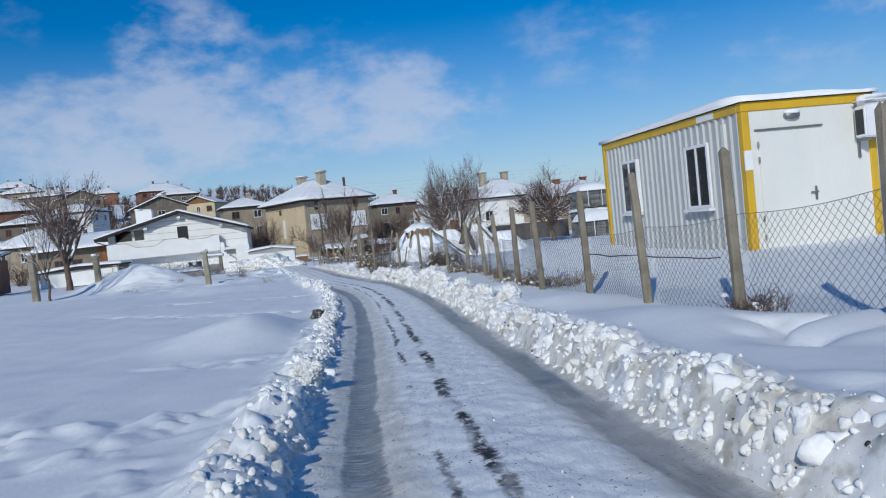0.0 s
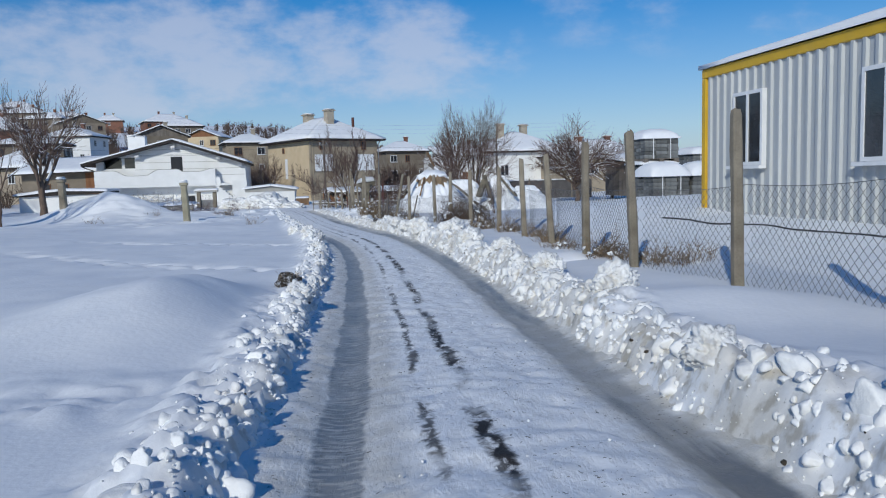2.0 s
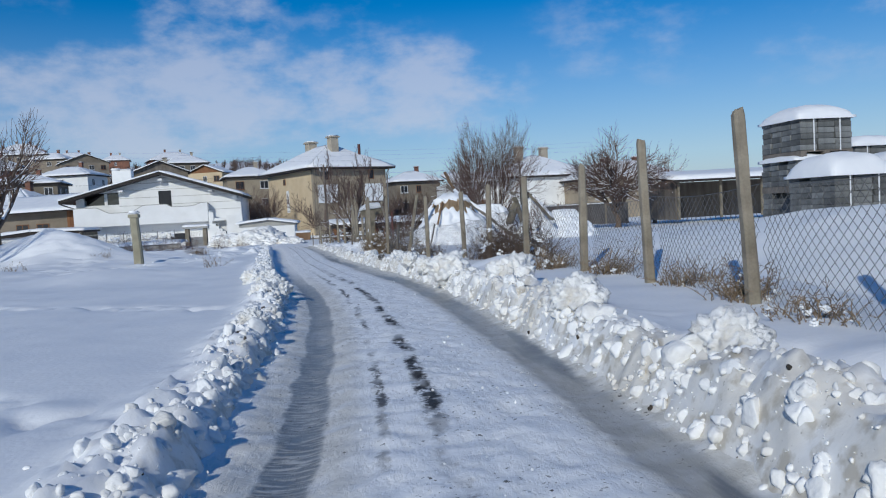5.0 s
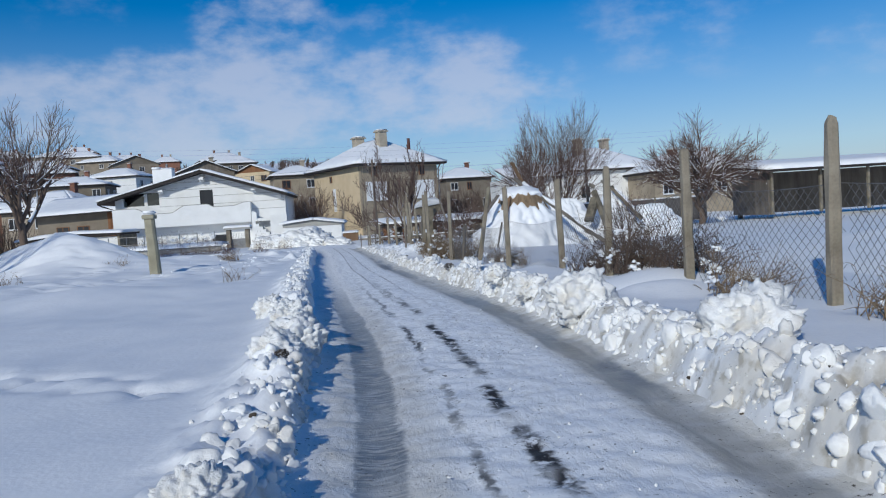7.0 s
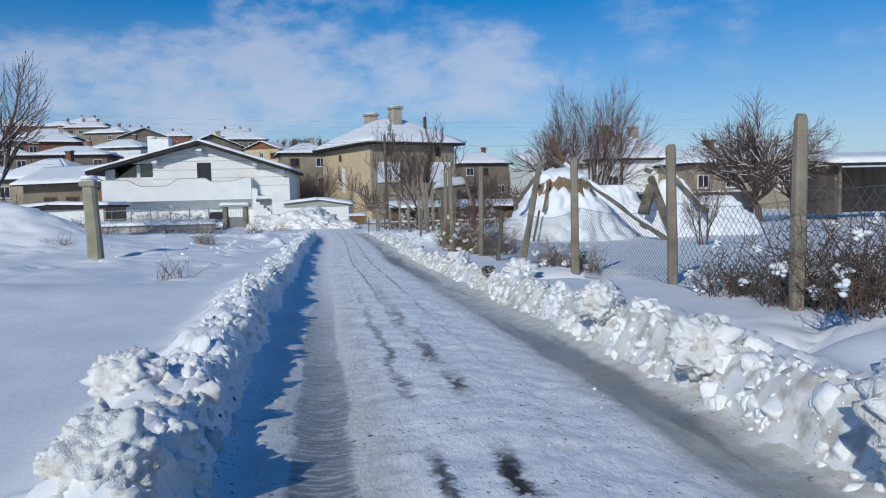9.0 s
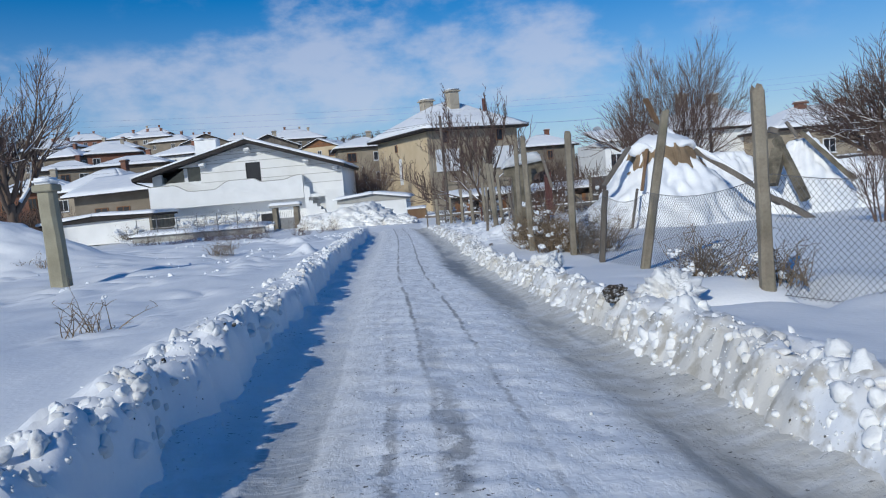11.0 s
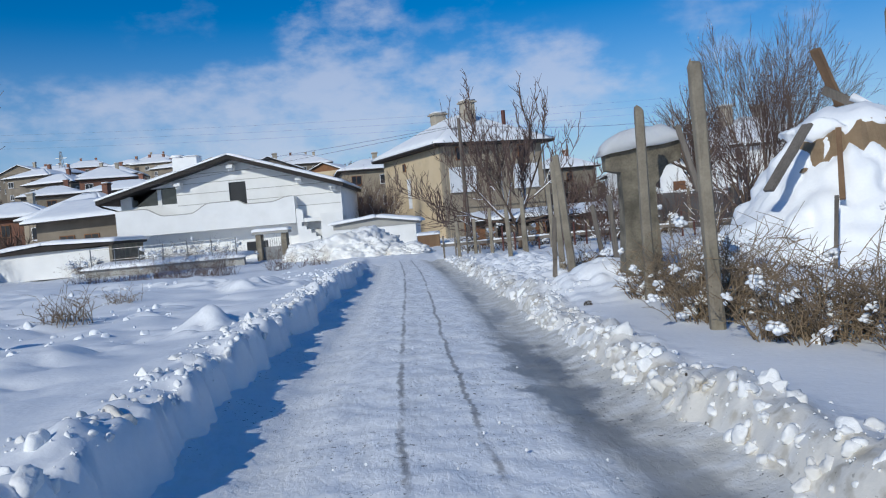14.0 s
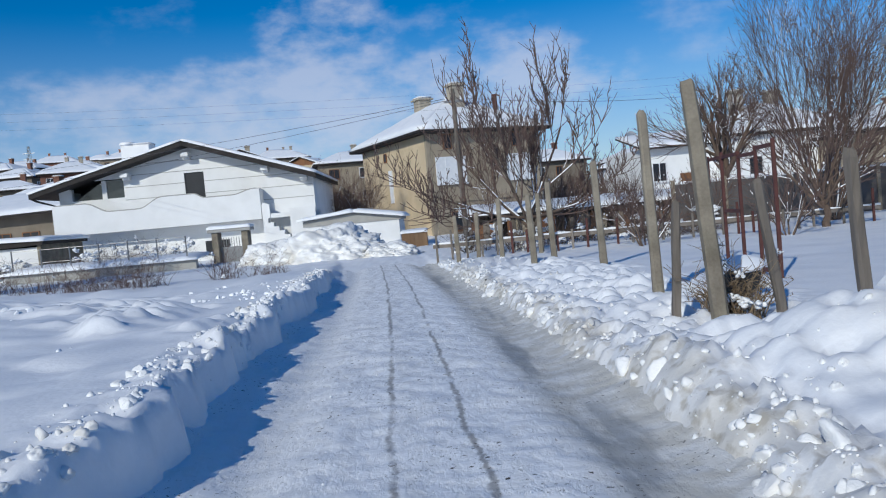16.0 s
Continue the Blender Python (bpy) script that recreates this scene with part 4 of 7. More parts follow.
    snow_slab(bm, [(0.0, f - 0.05, zp), (tips[1] + 0.05, f - 0.05, zr), (tips[1] + 0.05, bk, zr), (0.0, bk, zp)], 0.22, 8)
    part("roof_snow", bm, SNOW_ROOF, r, "thick smooth white snow", True)
    for x, z in ((-0.05, 6.1), (4.2, 4.98), (-3.45, 5.25), (6.3, 4.35)):
        bm = bmesh.new()
        box(bm, x - 0.2, x + 0.2, -0.7, -0.002, z, z + 0.22)
        box(bm, x - 0.17, x + 0.17, -0.45, -0.002, z - 0.14, z - 0.002)
        part("rafter_end", bm, WHITE_WALL, r, "white stepped rafter end")
    bm = bmesh.new()
    box(bm, -5.0, -3.3, 3.4, 4.6, 5.0, 7.45)
    c = part("chimney", rounded(bm, 0.03), WHITE_WALL, t, "broad white chimney")
    bm = bmesh.new()
    box(bm, -5.05, -4.3, 3.35, 4.65, 7.454, 7.68)
    box(bm, -4.298, -3.25, 3.35, 4.65, 7.454, 7.58)
    part("snow_cap", rounded(bm, 0.07, 2), SNOW_ROOF, c, "", True)
    # gutter pipe
    bm = bmesh.new()
    tube(bm, [(-8.45, -0.9, 4.5), (-8.3, -0.6, 4.35), (-7.55, 0.2, 4.0), (-7.5, 0.3, 0.4)], [0.06] * 4, 6)
    part("downpipe", bm, DARK_ROOF, t)
    # lean-to wing on the left with a brown timber end
    w = thing("side_wing", "low wing with tan wall, brown boarded end and snowy roof", "house", pose(X - 10.6, Y + 5.5, Z))
    bm = bmesh.new()
    box(bm, -5.6, 0.6, 0, 7, 0, 4.0)
    part("wall", bm, CREAM_WALL, w)
    bm = bmesh.new()
    box(bm, 0.62, 3.16, -0.03, 0.05, 0.2, 4.1)
    wallb = part("boarded_end", bm, WOOD_BROWN, w, "reddish-brown boarded end")
    for k in range(9):
        part("board", bbox(0.62 + 0.28 * k, 0.88 + 0.28 * k, -0.07, -0.032, 0.3, 4.1), WOOD_BROWN, wallb)
    bm = bmesh.new()
    roof_plane(bm, [(-6.2, -1.0, 3.95), (3.2, -1.0, 4.15), (3.2, 5.5, 5.9), (-6.2, 5.5, 5.6)])
    r = part("roof", bm, DARK_ROOF, w)
    bm = bmesh.new()
    snow_slab(bm, [(-6.2, -1.0, 3.95), (3.2, -1.0, 4.15), (3.2, 5.5, 5.9), (-6.2, 5.5, 5.6)], 0.22, 3)
    part("roof_snow", bm, SNOW_ROOF, r, "", True)
    for x in (-3.4, -1.6):
        window(w, x, 1.7, 1.1, 1.2, -0.05, panes=2, glass=DARK_GLASS, frame_mat=WOOD_BROWN)


def tan_house():
    """The two-storey tan house; its near corner at the origin, x along the front, y along the side."""
    t = thing("tan_house", "two-storey tan rendered house with hipped snowy roof and two chimneys", "house", pose(-0.26, 92.05, -2.1, 0, 0, 27))
    L, D, H = 8.7, 11.4, 7.5
    # the side takes sun, the front shade: this contrast is put into the colours
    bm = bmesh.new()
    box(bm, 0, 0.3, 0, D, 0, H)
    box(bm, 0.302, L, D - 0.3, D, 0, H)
    part("side_wall", bm, TAN_WALL, t, "tan render, painted brighter for the sunlit side")
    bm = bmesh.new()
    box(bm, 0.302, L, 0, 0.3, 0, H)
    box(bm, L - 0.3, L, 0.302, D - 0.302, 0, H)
    part("front_wall", bm, GREY_TAN_WALL, t, "bare brownish render, painted darker for the side in less sun")
    bm = bmesh.new()
    box(bm, -0.05, 0.22, -0.05, 0.22, 0, H - 0.1)
    part("corner_strip", bm, GREY_TAN_WALL, t)
    bm = bmesh.new()
    box(bm, -0.12, L + 0.06, -0.12, -0.002, 2.75, 2.95)
    part("floor_band", bm, GREY_TAN_WALL, t)
    hip_roof(t, 0, L, 0, D, H, 2.75, 0.8, snow=0.22, seed=5)
    for x, z, w, h, b in ((1.65, 3.95, 2.25, 1.8, True), (7.1, 3.95, 2.2, 1.8, True)):
        window(t, x, z, w, h, -0.05, panes=3, boarded=WHITE_FRAME)
    for x in (1.5, 6.85):
        window(t, x, 6.25, 0.64, 1.0, -0.05, panes=1, glass=DARK_GLASS, frame_mat=WOOD_BROWN, sill=False)
    for x in (2.2, 6.2):
        window(t, x, 0.8, 1.6, 1.3, -0.05, panes=2, glass=DARK_GLASS, frame_mat=WOOD_BROWN)
    m = pose(0, 0, 0, 0, 0, -90)
    window(t, -6.2, 3.1, 0.55, 2.35, -0.05, wall_m=m, panes=1, boarded=WHITE_FRAME, sill=False)
    window(t, -6.9, 6.1, 0.5, 0.65, -0.05, wall_m=m, panes=1, glass=DARK_GLASS, frame_mat=WOOD_BROWN, sill=False)
    chimney(t, 3.9, 2.6, H + 0.9, H + 3.35, 0.9)
    chimney(t, 3.75, 7.6, H + 1.2, H + 3.2, 1.0)
    bm = bmesh.new()
    tube(bm, [(L - 2.2, 1.6, H + 1.0), (L - 2.2, 1.6, H + 2.6)], [0.16, 0.16], 8)
    part("flue", bm, RUST, t, "red flue pipe")
    bm = bmesh.new()
    tube(bm, [(L + 0.3, -0.4, H - 0.1), (L + 0.1, -0.1, H - 0.6), (L + 0.05, -0.08, 0.2)], [0.07] * 3, 6)
    part("downpipe", bm, STEEL, t)


def white_bungalow():
    """The long white house behind the fruit trees."""
    t = thing("white_bungalow", "long white house with hipped snowy roof and brick chimneys", "house", pose(24.0, 102.0, -1.9, 0, 0, 8))
    bm = bmesh.new()
    box(bm, -3.5, 7.0, -5, 5, 0, 5.6)
    box(bm, -9.0, -3.502, -3, 5, 0, 5.2)
    part("wall", bm, WHITE_WALL, t)
    hip_roof(t, -3.5, 7.0, -5, 5, 5.6, 2.6, 0.6, seed=2)
    bm = bmesh.new()
    roof_plane(bm, [(-9.6, -3.8, 5.2), (-3.3, -3.8, 5.2), (-3.3, 1.0, 6.6), (-9.6, 1.0, 6.4)])
    r = part("porch_roof", bm, DARK_ROOF, t)
    bm = bmesh.new()
    snow_slab(bm, [(-9.6, -3.8, 5.2), (-3.3, -3.8, 5.2), (-3.3, 1.0, 6.6), (-9.6, 1.0, 6.4)], 0.25, 2)
    part("roof_snow", bm, SNOW_ROOF, r, "", True)
    for x, y in ((-0.5, -1.0), (3.4, 0.6)):
        chimney(t, x, y, 7.2, 9.0, 0.85, CHIMNEY)
    window(t, -1.6, 2.6, 1.1, 1.3, -5.06, panes=2, glass=DARK_GLASS)
    window(t, 5.8, 4.2, 0.7, 0.7, -5.06, panes=1, glass=DARK_GLASS, frame_mat=WOOD_BROWN)
    window(t, -8.0, 2.7, 1.1, 1.4, -3.06, panes=2, glass=DARK_GLASS)
    bm = bmesh.new()
    box(bm, -6.4, -5.4, -3.1, -3.002, 0.8, 3.2)
    part("door", bm, WOOD_BROWN, t, "brown panelled door")


white_house()
tan_house()
white_bungalow()


def satellite_dish(x, y, z, r=0.6):
    t = thing("satellite_dish", "round white satellite dish on a thin mast", "satellite dish", pose(x, y, z))
    bm = bmesh.new()
    rings = []
    for j in range(5):
        rr = r * (j + 0.05) / 4
        rings.append([bm.verts.new((rr * math.cos(k * 0.3927), -0.25 * r * (j / 4) ** 2, rr * math.sin(k * 0.3927))) for k in range(16)])
    for a, b in zip(rings, rings[1:]):
        for k in range(16):
            bm.faces.new((a[k], a[(k + 1) % 16], b[(k + 1) % 16], b[k]))
    bmesh.ops.solidify(bm, geom=bm.faces[:], thickness=0.03)
    bmesh.ops.rotate(bm, cent=(0, 0, 0), matrix=Matrix.Rotation(radians(18), 3, "Z"), verts=bm.verts[:])
    part("dish", bm, WHITE_FRAME, t, "", True)
    bm = bmesh.new()
    tube(bm, [(0, 0.05, 0), (0, 0.15, -1.2)], [0.03, 0.03], 6)
    tube(bm, [(0, 0, -0.3), (0, -0.45, 0.0)], [0.015, 0.015], 5)
    part("mast", bm, STEEL, t)


satellite_dish(16.0, 103.5, 4.55, 0.6)

# the village on the hillside
village_house(-114.3, 330, 14, 31.9, 10, 2.8, CREAM_WALL, 10, False, 2, "tall cream house on the hilltop with a hipped snowy roof", 3, 1)
village_house(-81.1, 260, 12, 21.7, 9, 2.3, CREAM_WALL, -8, False, 2, "", 2, 2)
village_house(-66.2, 240, 12, 18.7, 9, 2.4, CREAM_WALL, 25, True, 1, "house with a brown boarded gable and snowy roof", 2, 3)
village_house(-80.6, 330, 10, 26.5, 8, 2.4, BRICK_WALL, 12, False, 2, "", 2, 4)
village_house(-53.1, 300, 17, 23.2, 12, 3.2, BRICK_WALL, 20, False, 2, "large brick house with a hipped snowy roof on the ridge", 2, 5)
village_house(-47.5, 170, 10, 10.7, 8, 1.8, WHITE_WALL, -10, False, 1, "white two-storey house with a row of dark windows", 2, 6)
village_house(-48.5, 150, 11, 8.3, 8, 1.6, CREAM_WALL, 6, False, 1, "", 2, 7)
village_house(-36.5, 113, 9.5, 3.4, 8, 2.3, CREAM_WALL, -14, False, 1, "cream house with a broad snowy roof", 1, 8)
village_house(-27.5, 150, 9, 9.2, 8, 1.9, CREAM_WALL, 18, True, 1, "grey gabled house with snow on its roof", 2, 9)
village_house(-24.0, 190, 8, 11.3, 8, 1.7, TAN_WALL, -16, True, 0, "tan gabled house with a snowy roof", 2, 10)
village_house(-11.2, 140, 7.5, 7.3, 7, 1.6, GREY_TAN_WALL, 12, False, 1, "", 2, 11)
village_house(16.3, 150, 8.2, 5.7, 7, 1.9, CREAM_WALL, 14, False, 1, "small cream house with a snowy hipped roof", 2, 12)
village_house(23.5, 133, 7.2, 3.4, 7, 1.7, WHITE_WALL, -6, False, 1, "", 1, 13)
village_house(30.5, 160, 8.0, 5.4, 7, 1.8, CREAM_WALL, 10, False, 1, "", 2, 14)
village_house(-76.0, 205, 12.5, 15.9, 9, 2.2, BRICK_WALL, 10, False, 2, "red-brick two-storey house with a snowy hipped roof", 2, 15)
village_house(-88.0, 262, 12, 23.6, 9, 2.2, CREAM_WALL, 4, False, 2, "", 2, 16)
village_house(-112.0, 300, 11, 28.0, 9, 2.2, CREAM_WALL, -10, False, 1, "", 2, 17)
village_house(-46.5, 117, 8, 4.0, 7, 1.7, BRICK_WALL, 10, False, 1, "low brick house with a snowy roof", 1, 18)
village_house(-58.5, 148, 8, 8.3, 7, 1.5, CREAM_WALL, 15, False, 1, "", 2, 19)
village_house(-97.0, 332, 13, 28.5, 9, 2.2, CREAM_WALL, 12, False, 2, "", 2, 20)
village_house(-37.0, 232, 11, 16.8, 9, 2.4, CREAM_WALL, 15, False, 1, "", 2, 21)
village_house(-74.6, 180, 9, 12.9, 8, 2.0, CREAM_WALL, -5, False, 1, "", 2, 22)
village_house(-61.5, 172, 9, 12.2, 8, 2.1, BRICK_WALL, 20, False, 1, "brick house with a snowy hipped roof", 2, 23)
village_house(-156.0, 330, 16, 31.5, 10, 2.4, CREAM_WALL, 8, False, 2, "", 2, 24)
village_house(-127.0, 300, 15, 28.3, 10, 2.8, BRICK_WALL, 18, False, 2, "", 2, 25)
village_house(-116.0, 260, 12, 22.8, 9, 2.2, CREAM_WALL, -12, False, 1, "", 2, 26)
village_house(-108.0, 228, 10, 20.5, 8, 2.1, CREAM_WALL, 0, True, 1, "gabled house with a snowy roof", 2, 28)
village_house(-143.0, 285, 12, 26.5, 9, 2.2, CREAM_WALL, 12, False, 1, "", 2, 29)
village_house(-92.0, 205, 11, 17.0, 9, 2.0, CREAM_WALL, -9, False, 1, "", 2, 30)
village_house(-86.0, 165, 10, 12.0, 8, 2.0, BRICK_WALL, 5, False, 1, "", 2, 31)
village_house(-62.0, 122, 9, 6.5, 8, 2.0, BRICK_WALL, -10, False, 1, "low brick house with a snowy roof", 2, 32)

# ---------------------------------------------------------------- the yard: site cabin


def cabin():
    X, Y, Z = 7.81, 13.64, 0.0
    W, L, H = 2.74, 6.62, 2.90
    t = thing("site_cabin", "white and grey steel site cabin with yellow frame and snowy roof", "cabin", pose(X, Y, Z - 0.15))
    # corrugated long side towards the lane, and the far side
    bm = bmesh.new()
    y, k = 0.12, 0
    prof = []
    while y < L - 0.1:
        prof += [(y, 0.0), (y + 0.045, -0.0), (y + 0.07, -0.04), (y + 0.13, -0.04), (y + 0.155, 0.0)]
        y += 0.245
    for x0, s in ((0.05, 1), (W - 0.05, -1)):
        a = [bm.verts.new((x0 + s * d, yy, 0.1)) for yy, d in prof]
        b = [bm.verts.new((x0 + s * d, yy, H - 0.16)) for yy, d in prof]
        for i in range(len(prof) - 1):
            bm.faces.new((a[i], a[i + 1], b[i + 1], b[i]))
    box(bm, 0.07, 0.11, 0.1, L - 0.1, 0.1, H - 0.16)
    box(bm, W - 0.11, W - 0.07, 0.1, L - 0.1, 0.1, H - 0.16)
    part("corrugated_wall", bm, CORRUGATED, t, "grey trapezoidal sheet steel")
    bm = bmesh.new()
    box(bm, 0.15, W - 0.15, 0.03, 0.09, 0.1, H - 0.16)
    part("end_wall", bm, PANEL, t, "cream painted sheet steel")
    part("rear_wall", bbox(0.15, W - 0.15, L - 0.09, L - 0.03, 0.1, H - 0.16), PANEL, t)
    # yellow frame
    bm = bmesh.new()
    for x in (0, W - 0.15):
        for y in (0, L - 0.15):
            part("corner_post", bbox(x, x + 0.15, y, y + 0.15, 0.0, H - 0.172, 0.012), YELLOW, t)
    box(bm, 0, W, 0, 0.16, H - 0.17, H)
    box(bm, 0, W, L - 0.16, L, H - 0.17, H)
    box(bm, 0, 0.16, 0.162, L - 0.162, H - 0.17, H)
    box(bm, W - 0.16, W, 0.162, L - 0.162, H - 0.17, H)
    part("top_rail", rounded(bm, 0.012), YELLOW, t)
    bm = bmesh.new()
    box(bm, 0, W, 0.02, L - 0.02, 0, 0.095)
    part("floor_frame", bm, YELLOW, t)
    bm = bmesh.new()
    box(bm, 0.16, W - 0.16, 0.16, L - 0.16, H - 0.06, H - 0.02)
    part("roof_sheet", bm, STEEL, t)
    bm = bmesh.new()
    snow_slab(bm, [(-0.05, -0.07, H + 0.003), (W + 0.05, -0.07, H + 0.003), (W + 0.05, L + 0.05, H + 0.003), (-0.05, L + 0.05, H + 0.003)], 0.17, 2)
    part("roof_snow", bm, SNOW_ROOF, t, "smooth slab of snow with rounded edges", True)
    # worn white patches on the frame
    bm = bmesh.new()
    box(bm, -0.004, 0.154, -0.004, 0.02, 1.66, 2.02)
    part("paint_patch", bm, WHITE_FRAME, t, "white patch over the yellow paint")
    part("paint_patch", bbox(-0.004, 0.02, 0.95, 1.6, H - 0.15, H - 0.03), WHITE_FRAME, t, "pale patch over the yellow rail")
    # windows in the long side
    m = pose(0.03, 0, 0, 0, 0, -90)
    for yc in (1.70, 4.98):
        window(t, -yc, 1.03, 0.92, 1.29, -0.035, wall_m=m, panes=2)
    bm = bmesh.new()
    box(bm, -0.012, 0.05, 0.62, 0.72, 0.5, H - 0.3)
    part("seam_cover", bm, PANEL, t)
    # door in the end wall
    bm = bmesh.new()
    box(bm, 0.30, 1.56, 0.0, 0.028, 0.14, 2.33)
    d = part("door", rounded(bm, 0.008), PANEL, t, "closed cream steel door")
    bm = bmesh.new()
    box(bm, 0.24, 1.62, -0.012, 0.028, 2.36, 2.39)
    part("drip_edge", bm, STEEL, t, "dark drip edge over the door")
    for z in (0.35, 0.7, 1.78, 2.06):
        bm = bmesh.new()
        tube(bm, [(0.28, -0.02, z), (0.28, -0.02, z + 0.1)], [0.018, 0.018], 6)
        part("hinge", bm, STEEL, d)
    bm = bmesh.new()
    box(bm, 1.36, 1.4, -0.022, -0.002, 1.0, 1.26)
    box(bm, 1.25, 1.4, -0.065, -0.045, 1.14, 1.165)
    box(bm, 1.375, 1.395, -0.064, -0.003, 1.142, 1.163)
    part("handle", bm, STEEL, d, "dark lever handle")
    # lamp over the door
    bm = bmesh.new()
    bmesh.ops.create_uvsphere(bm, u_segments=14, v_segments=8, radius=0.14, matrix=Matrix.Translation((1.0, -0.02, 2.60)) @ Matrix.Diagonal((1.2, 0.6, 0.55, 1)))
    lam = part("lamp", bm, STEEL, t, "oval bulkhead lamp", True)
    bm = bmesh.new()
    bmesh.ops.create_uvsphere(bm, u_segments=14, v_segments=8, radius=0.14, matrix=Matrix.Translation((1.0, -0.03, 2.655)) @ Matrix.Diagonal((1.15, 0.6, 0.4, 1)))
    part("snow_cap", bm, SNOW_ROOF, lam, "", True)


def air_conditioner():
    t = thing("air_conditioner", "white outdoor air-conditioning unit bracketed to the cabin, snow on top", "air conditioner", pose(10.1, 13.3, 1.9))
    bm = bbox(-0.05, 0.75, -0.02, 0.28, 0.0, 0.58, 0.025, 2)
    part("casing", bm, WHITE_FRAME, t)
    bm = bmesh.new()
    for k in range(4):
        r = 0.07 + 0.06 * k
        pts = [(0.42 + r * math.cos(a * 0.3142), -0.035, 0.29 + r * math.sin(a * 0.3142)) for a in range(21)]
        tube(bm, pts, [0.008] * 21, 4, False)
    part("fan_grille", bm, STEEL, t, "round fan grille")
    bm = bmesh.new()
    box(bm, -0.054, -0.05, 0.03, 0.24, 0.06, 0.52)
    part("side_vent", bm, DARK_GLASS, t)
    for x in (0.05, 0.6):
        bm = bmesh.new()
        m = Matrix.Translation((x, 0, 0)) @ Matrix.Rotation(radians(90), 4, "Z")
        prism(bm, [(0.0, -0.05), (0.325, -0.05), (0.325, -0.35), (0.37, -0.35), (0.37, -0.003), (0.0, -0.003)], -0.04, 0.0, m)
        part("bracket", bm, STEEL, t)
    bm = bbox(-0.08, 0.79, -0.06, 0.34, 0.584, 0.78, 0.09, 3)
    part("snow_cap", bm, SNOW_ROOF, t, "rounded cap of snow", True)


cabin()
air_conditioner()

# ---------------------------------------------------------------- fence along the lane
POSTS = [  # x, y, top, lean of the top in x and y
    (4.33, 6.2, 1.70, 0.0, 0.0), (4.40, 8.55, 1.62, -0.01, 0.05), (4.36, 10.75, 1.54, -0.06, 0.05), (4.55, 13.45, 1.42, -0.04, 0.0), (4.38, 15.65, 1.36, -0.06, 0.02),
    (4.42, 17.55, 1.29, 0.0, 0.0), (4.68, 20.15, 1.19, -0.09, 0.0), (4.86, 22.7, 1.17, -0.05, 0.0), (4.84, 25.0, 1.02, 0.02, 0.0),
    (4.62, 27.5, 0.98, 0.0, 0.0), (4.52, 30.3, 0.95, 0.03, 0.0), (4.42, 32.9, 0.89, -0.02, 0.0), (3.78, 35.1, 0.86, 0.0, 0.0),
]
POSTS_2 = [
    (3.56, 38.35, 0.98, 0.36, -0.1), (3.28, 39.7, 0.03, 0.14, 0.1), (3.12, 41.2, 1.0, 0.03, 0.0), (2.62, 43.0, 1.1, -0.03, 0.0),
    (2.62, 45.1, 1.02, 0.02, 0.0),
]


def post_mesh(bm, h, s, lean, seed=0):
    """A concrete post with a rough, chipped top, from 0.4 m under its foot."""
    rnd = random.Random(seed)
    rows = 7
    rings = []
    for j in range(rows + 1):
        u = j / (rows - 1)
        z = -0.4 + (h + 0.36) * u if j < rows else h
        k = s * (1.06 - 0.14 * u) * (1 if j < rows else 0.8)
        cx, cy = lean[0] * max(0, z / h), lean[1] * max(0, z / h)
        ring = []
        for a, b in ((-1, -0.62), (-0.62, -1), (0.62, -1), (1, -0.62), (1, 0.62), (0.62, 1), (-0.62, 1), (-1, 0.62)):
            ring.append(bm.verts.new((cx + k * a + rnd.uniform(-1, 1) * 0.006, cy + k * b + rnd.uniform(-1, 1) * 0.006, z + (rnd.uniform(-0.03, 0.03) if j == rows else 0))))
        rings.append(ring)
    for a, b in zip(rings, rings[1:]):
        for i in range(8):
            bm.faces.new((a[i], a[(i + 1) % 8], b[(i + 1) % 8], b[i]))
    bm.faces.new(rings[0][::-1])
    bm.faces.new(rings[-1])


def wire_panel(a, b, ha, hb, pitch=0.105, sag=0.0, seed=0):
    """Chain-link mesh between two feet a and b, with the height at each, as a lattice of thin wires."""
    rnd = random.Random(seed)
    a, b = Vector(a), Vector(b)
    length = (b - a).length
    side = (b - a).cross(Vector((0, 0, 1))).normalized()
    bm = bmesh.new()

    def at(s, u):
        u2 = u
        h = ha + (hb - ha) * s / length
        sg = sag * math.sin(math.pi * min(1, max(0, s / length)))
        bulge = 0.03 * math.sin(3 * s + seed) * math.sin(math.pi * u2)
        return a + (b - a) * (s / length) + Vector((0, 0, u2 * (h - sg))) + side * bulge

    h = (ha + hb) / 2
    runs = int((length + h) / pitch) + 2
    for sgn in (1, -1):
        for k in range(runs):
            s0 = k * pitch - (h if sgn > 0 else 0)
            pts = []
            for j in range(9):
                u = j / 8
                s = s0 + sgn * u * h
                if -0.001 <= s <= length + 0.001:
                    pts.append(at(s, u))
            if len(pts) > 1:
                tube(bm, pts, [0.0025 if pitch > 0.08 else 0.002] * len(pts), 3, False)
    for u in (0.02, 1.0):
        tube(bm, [at(length * j / 8, u) for j in range(9)], [0.004] * 9, 3, False)
    return bm


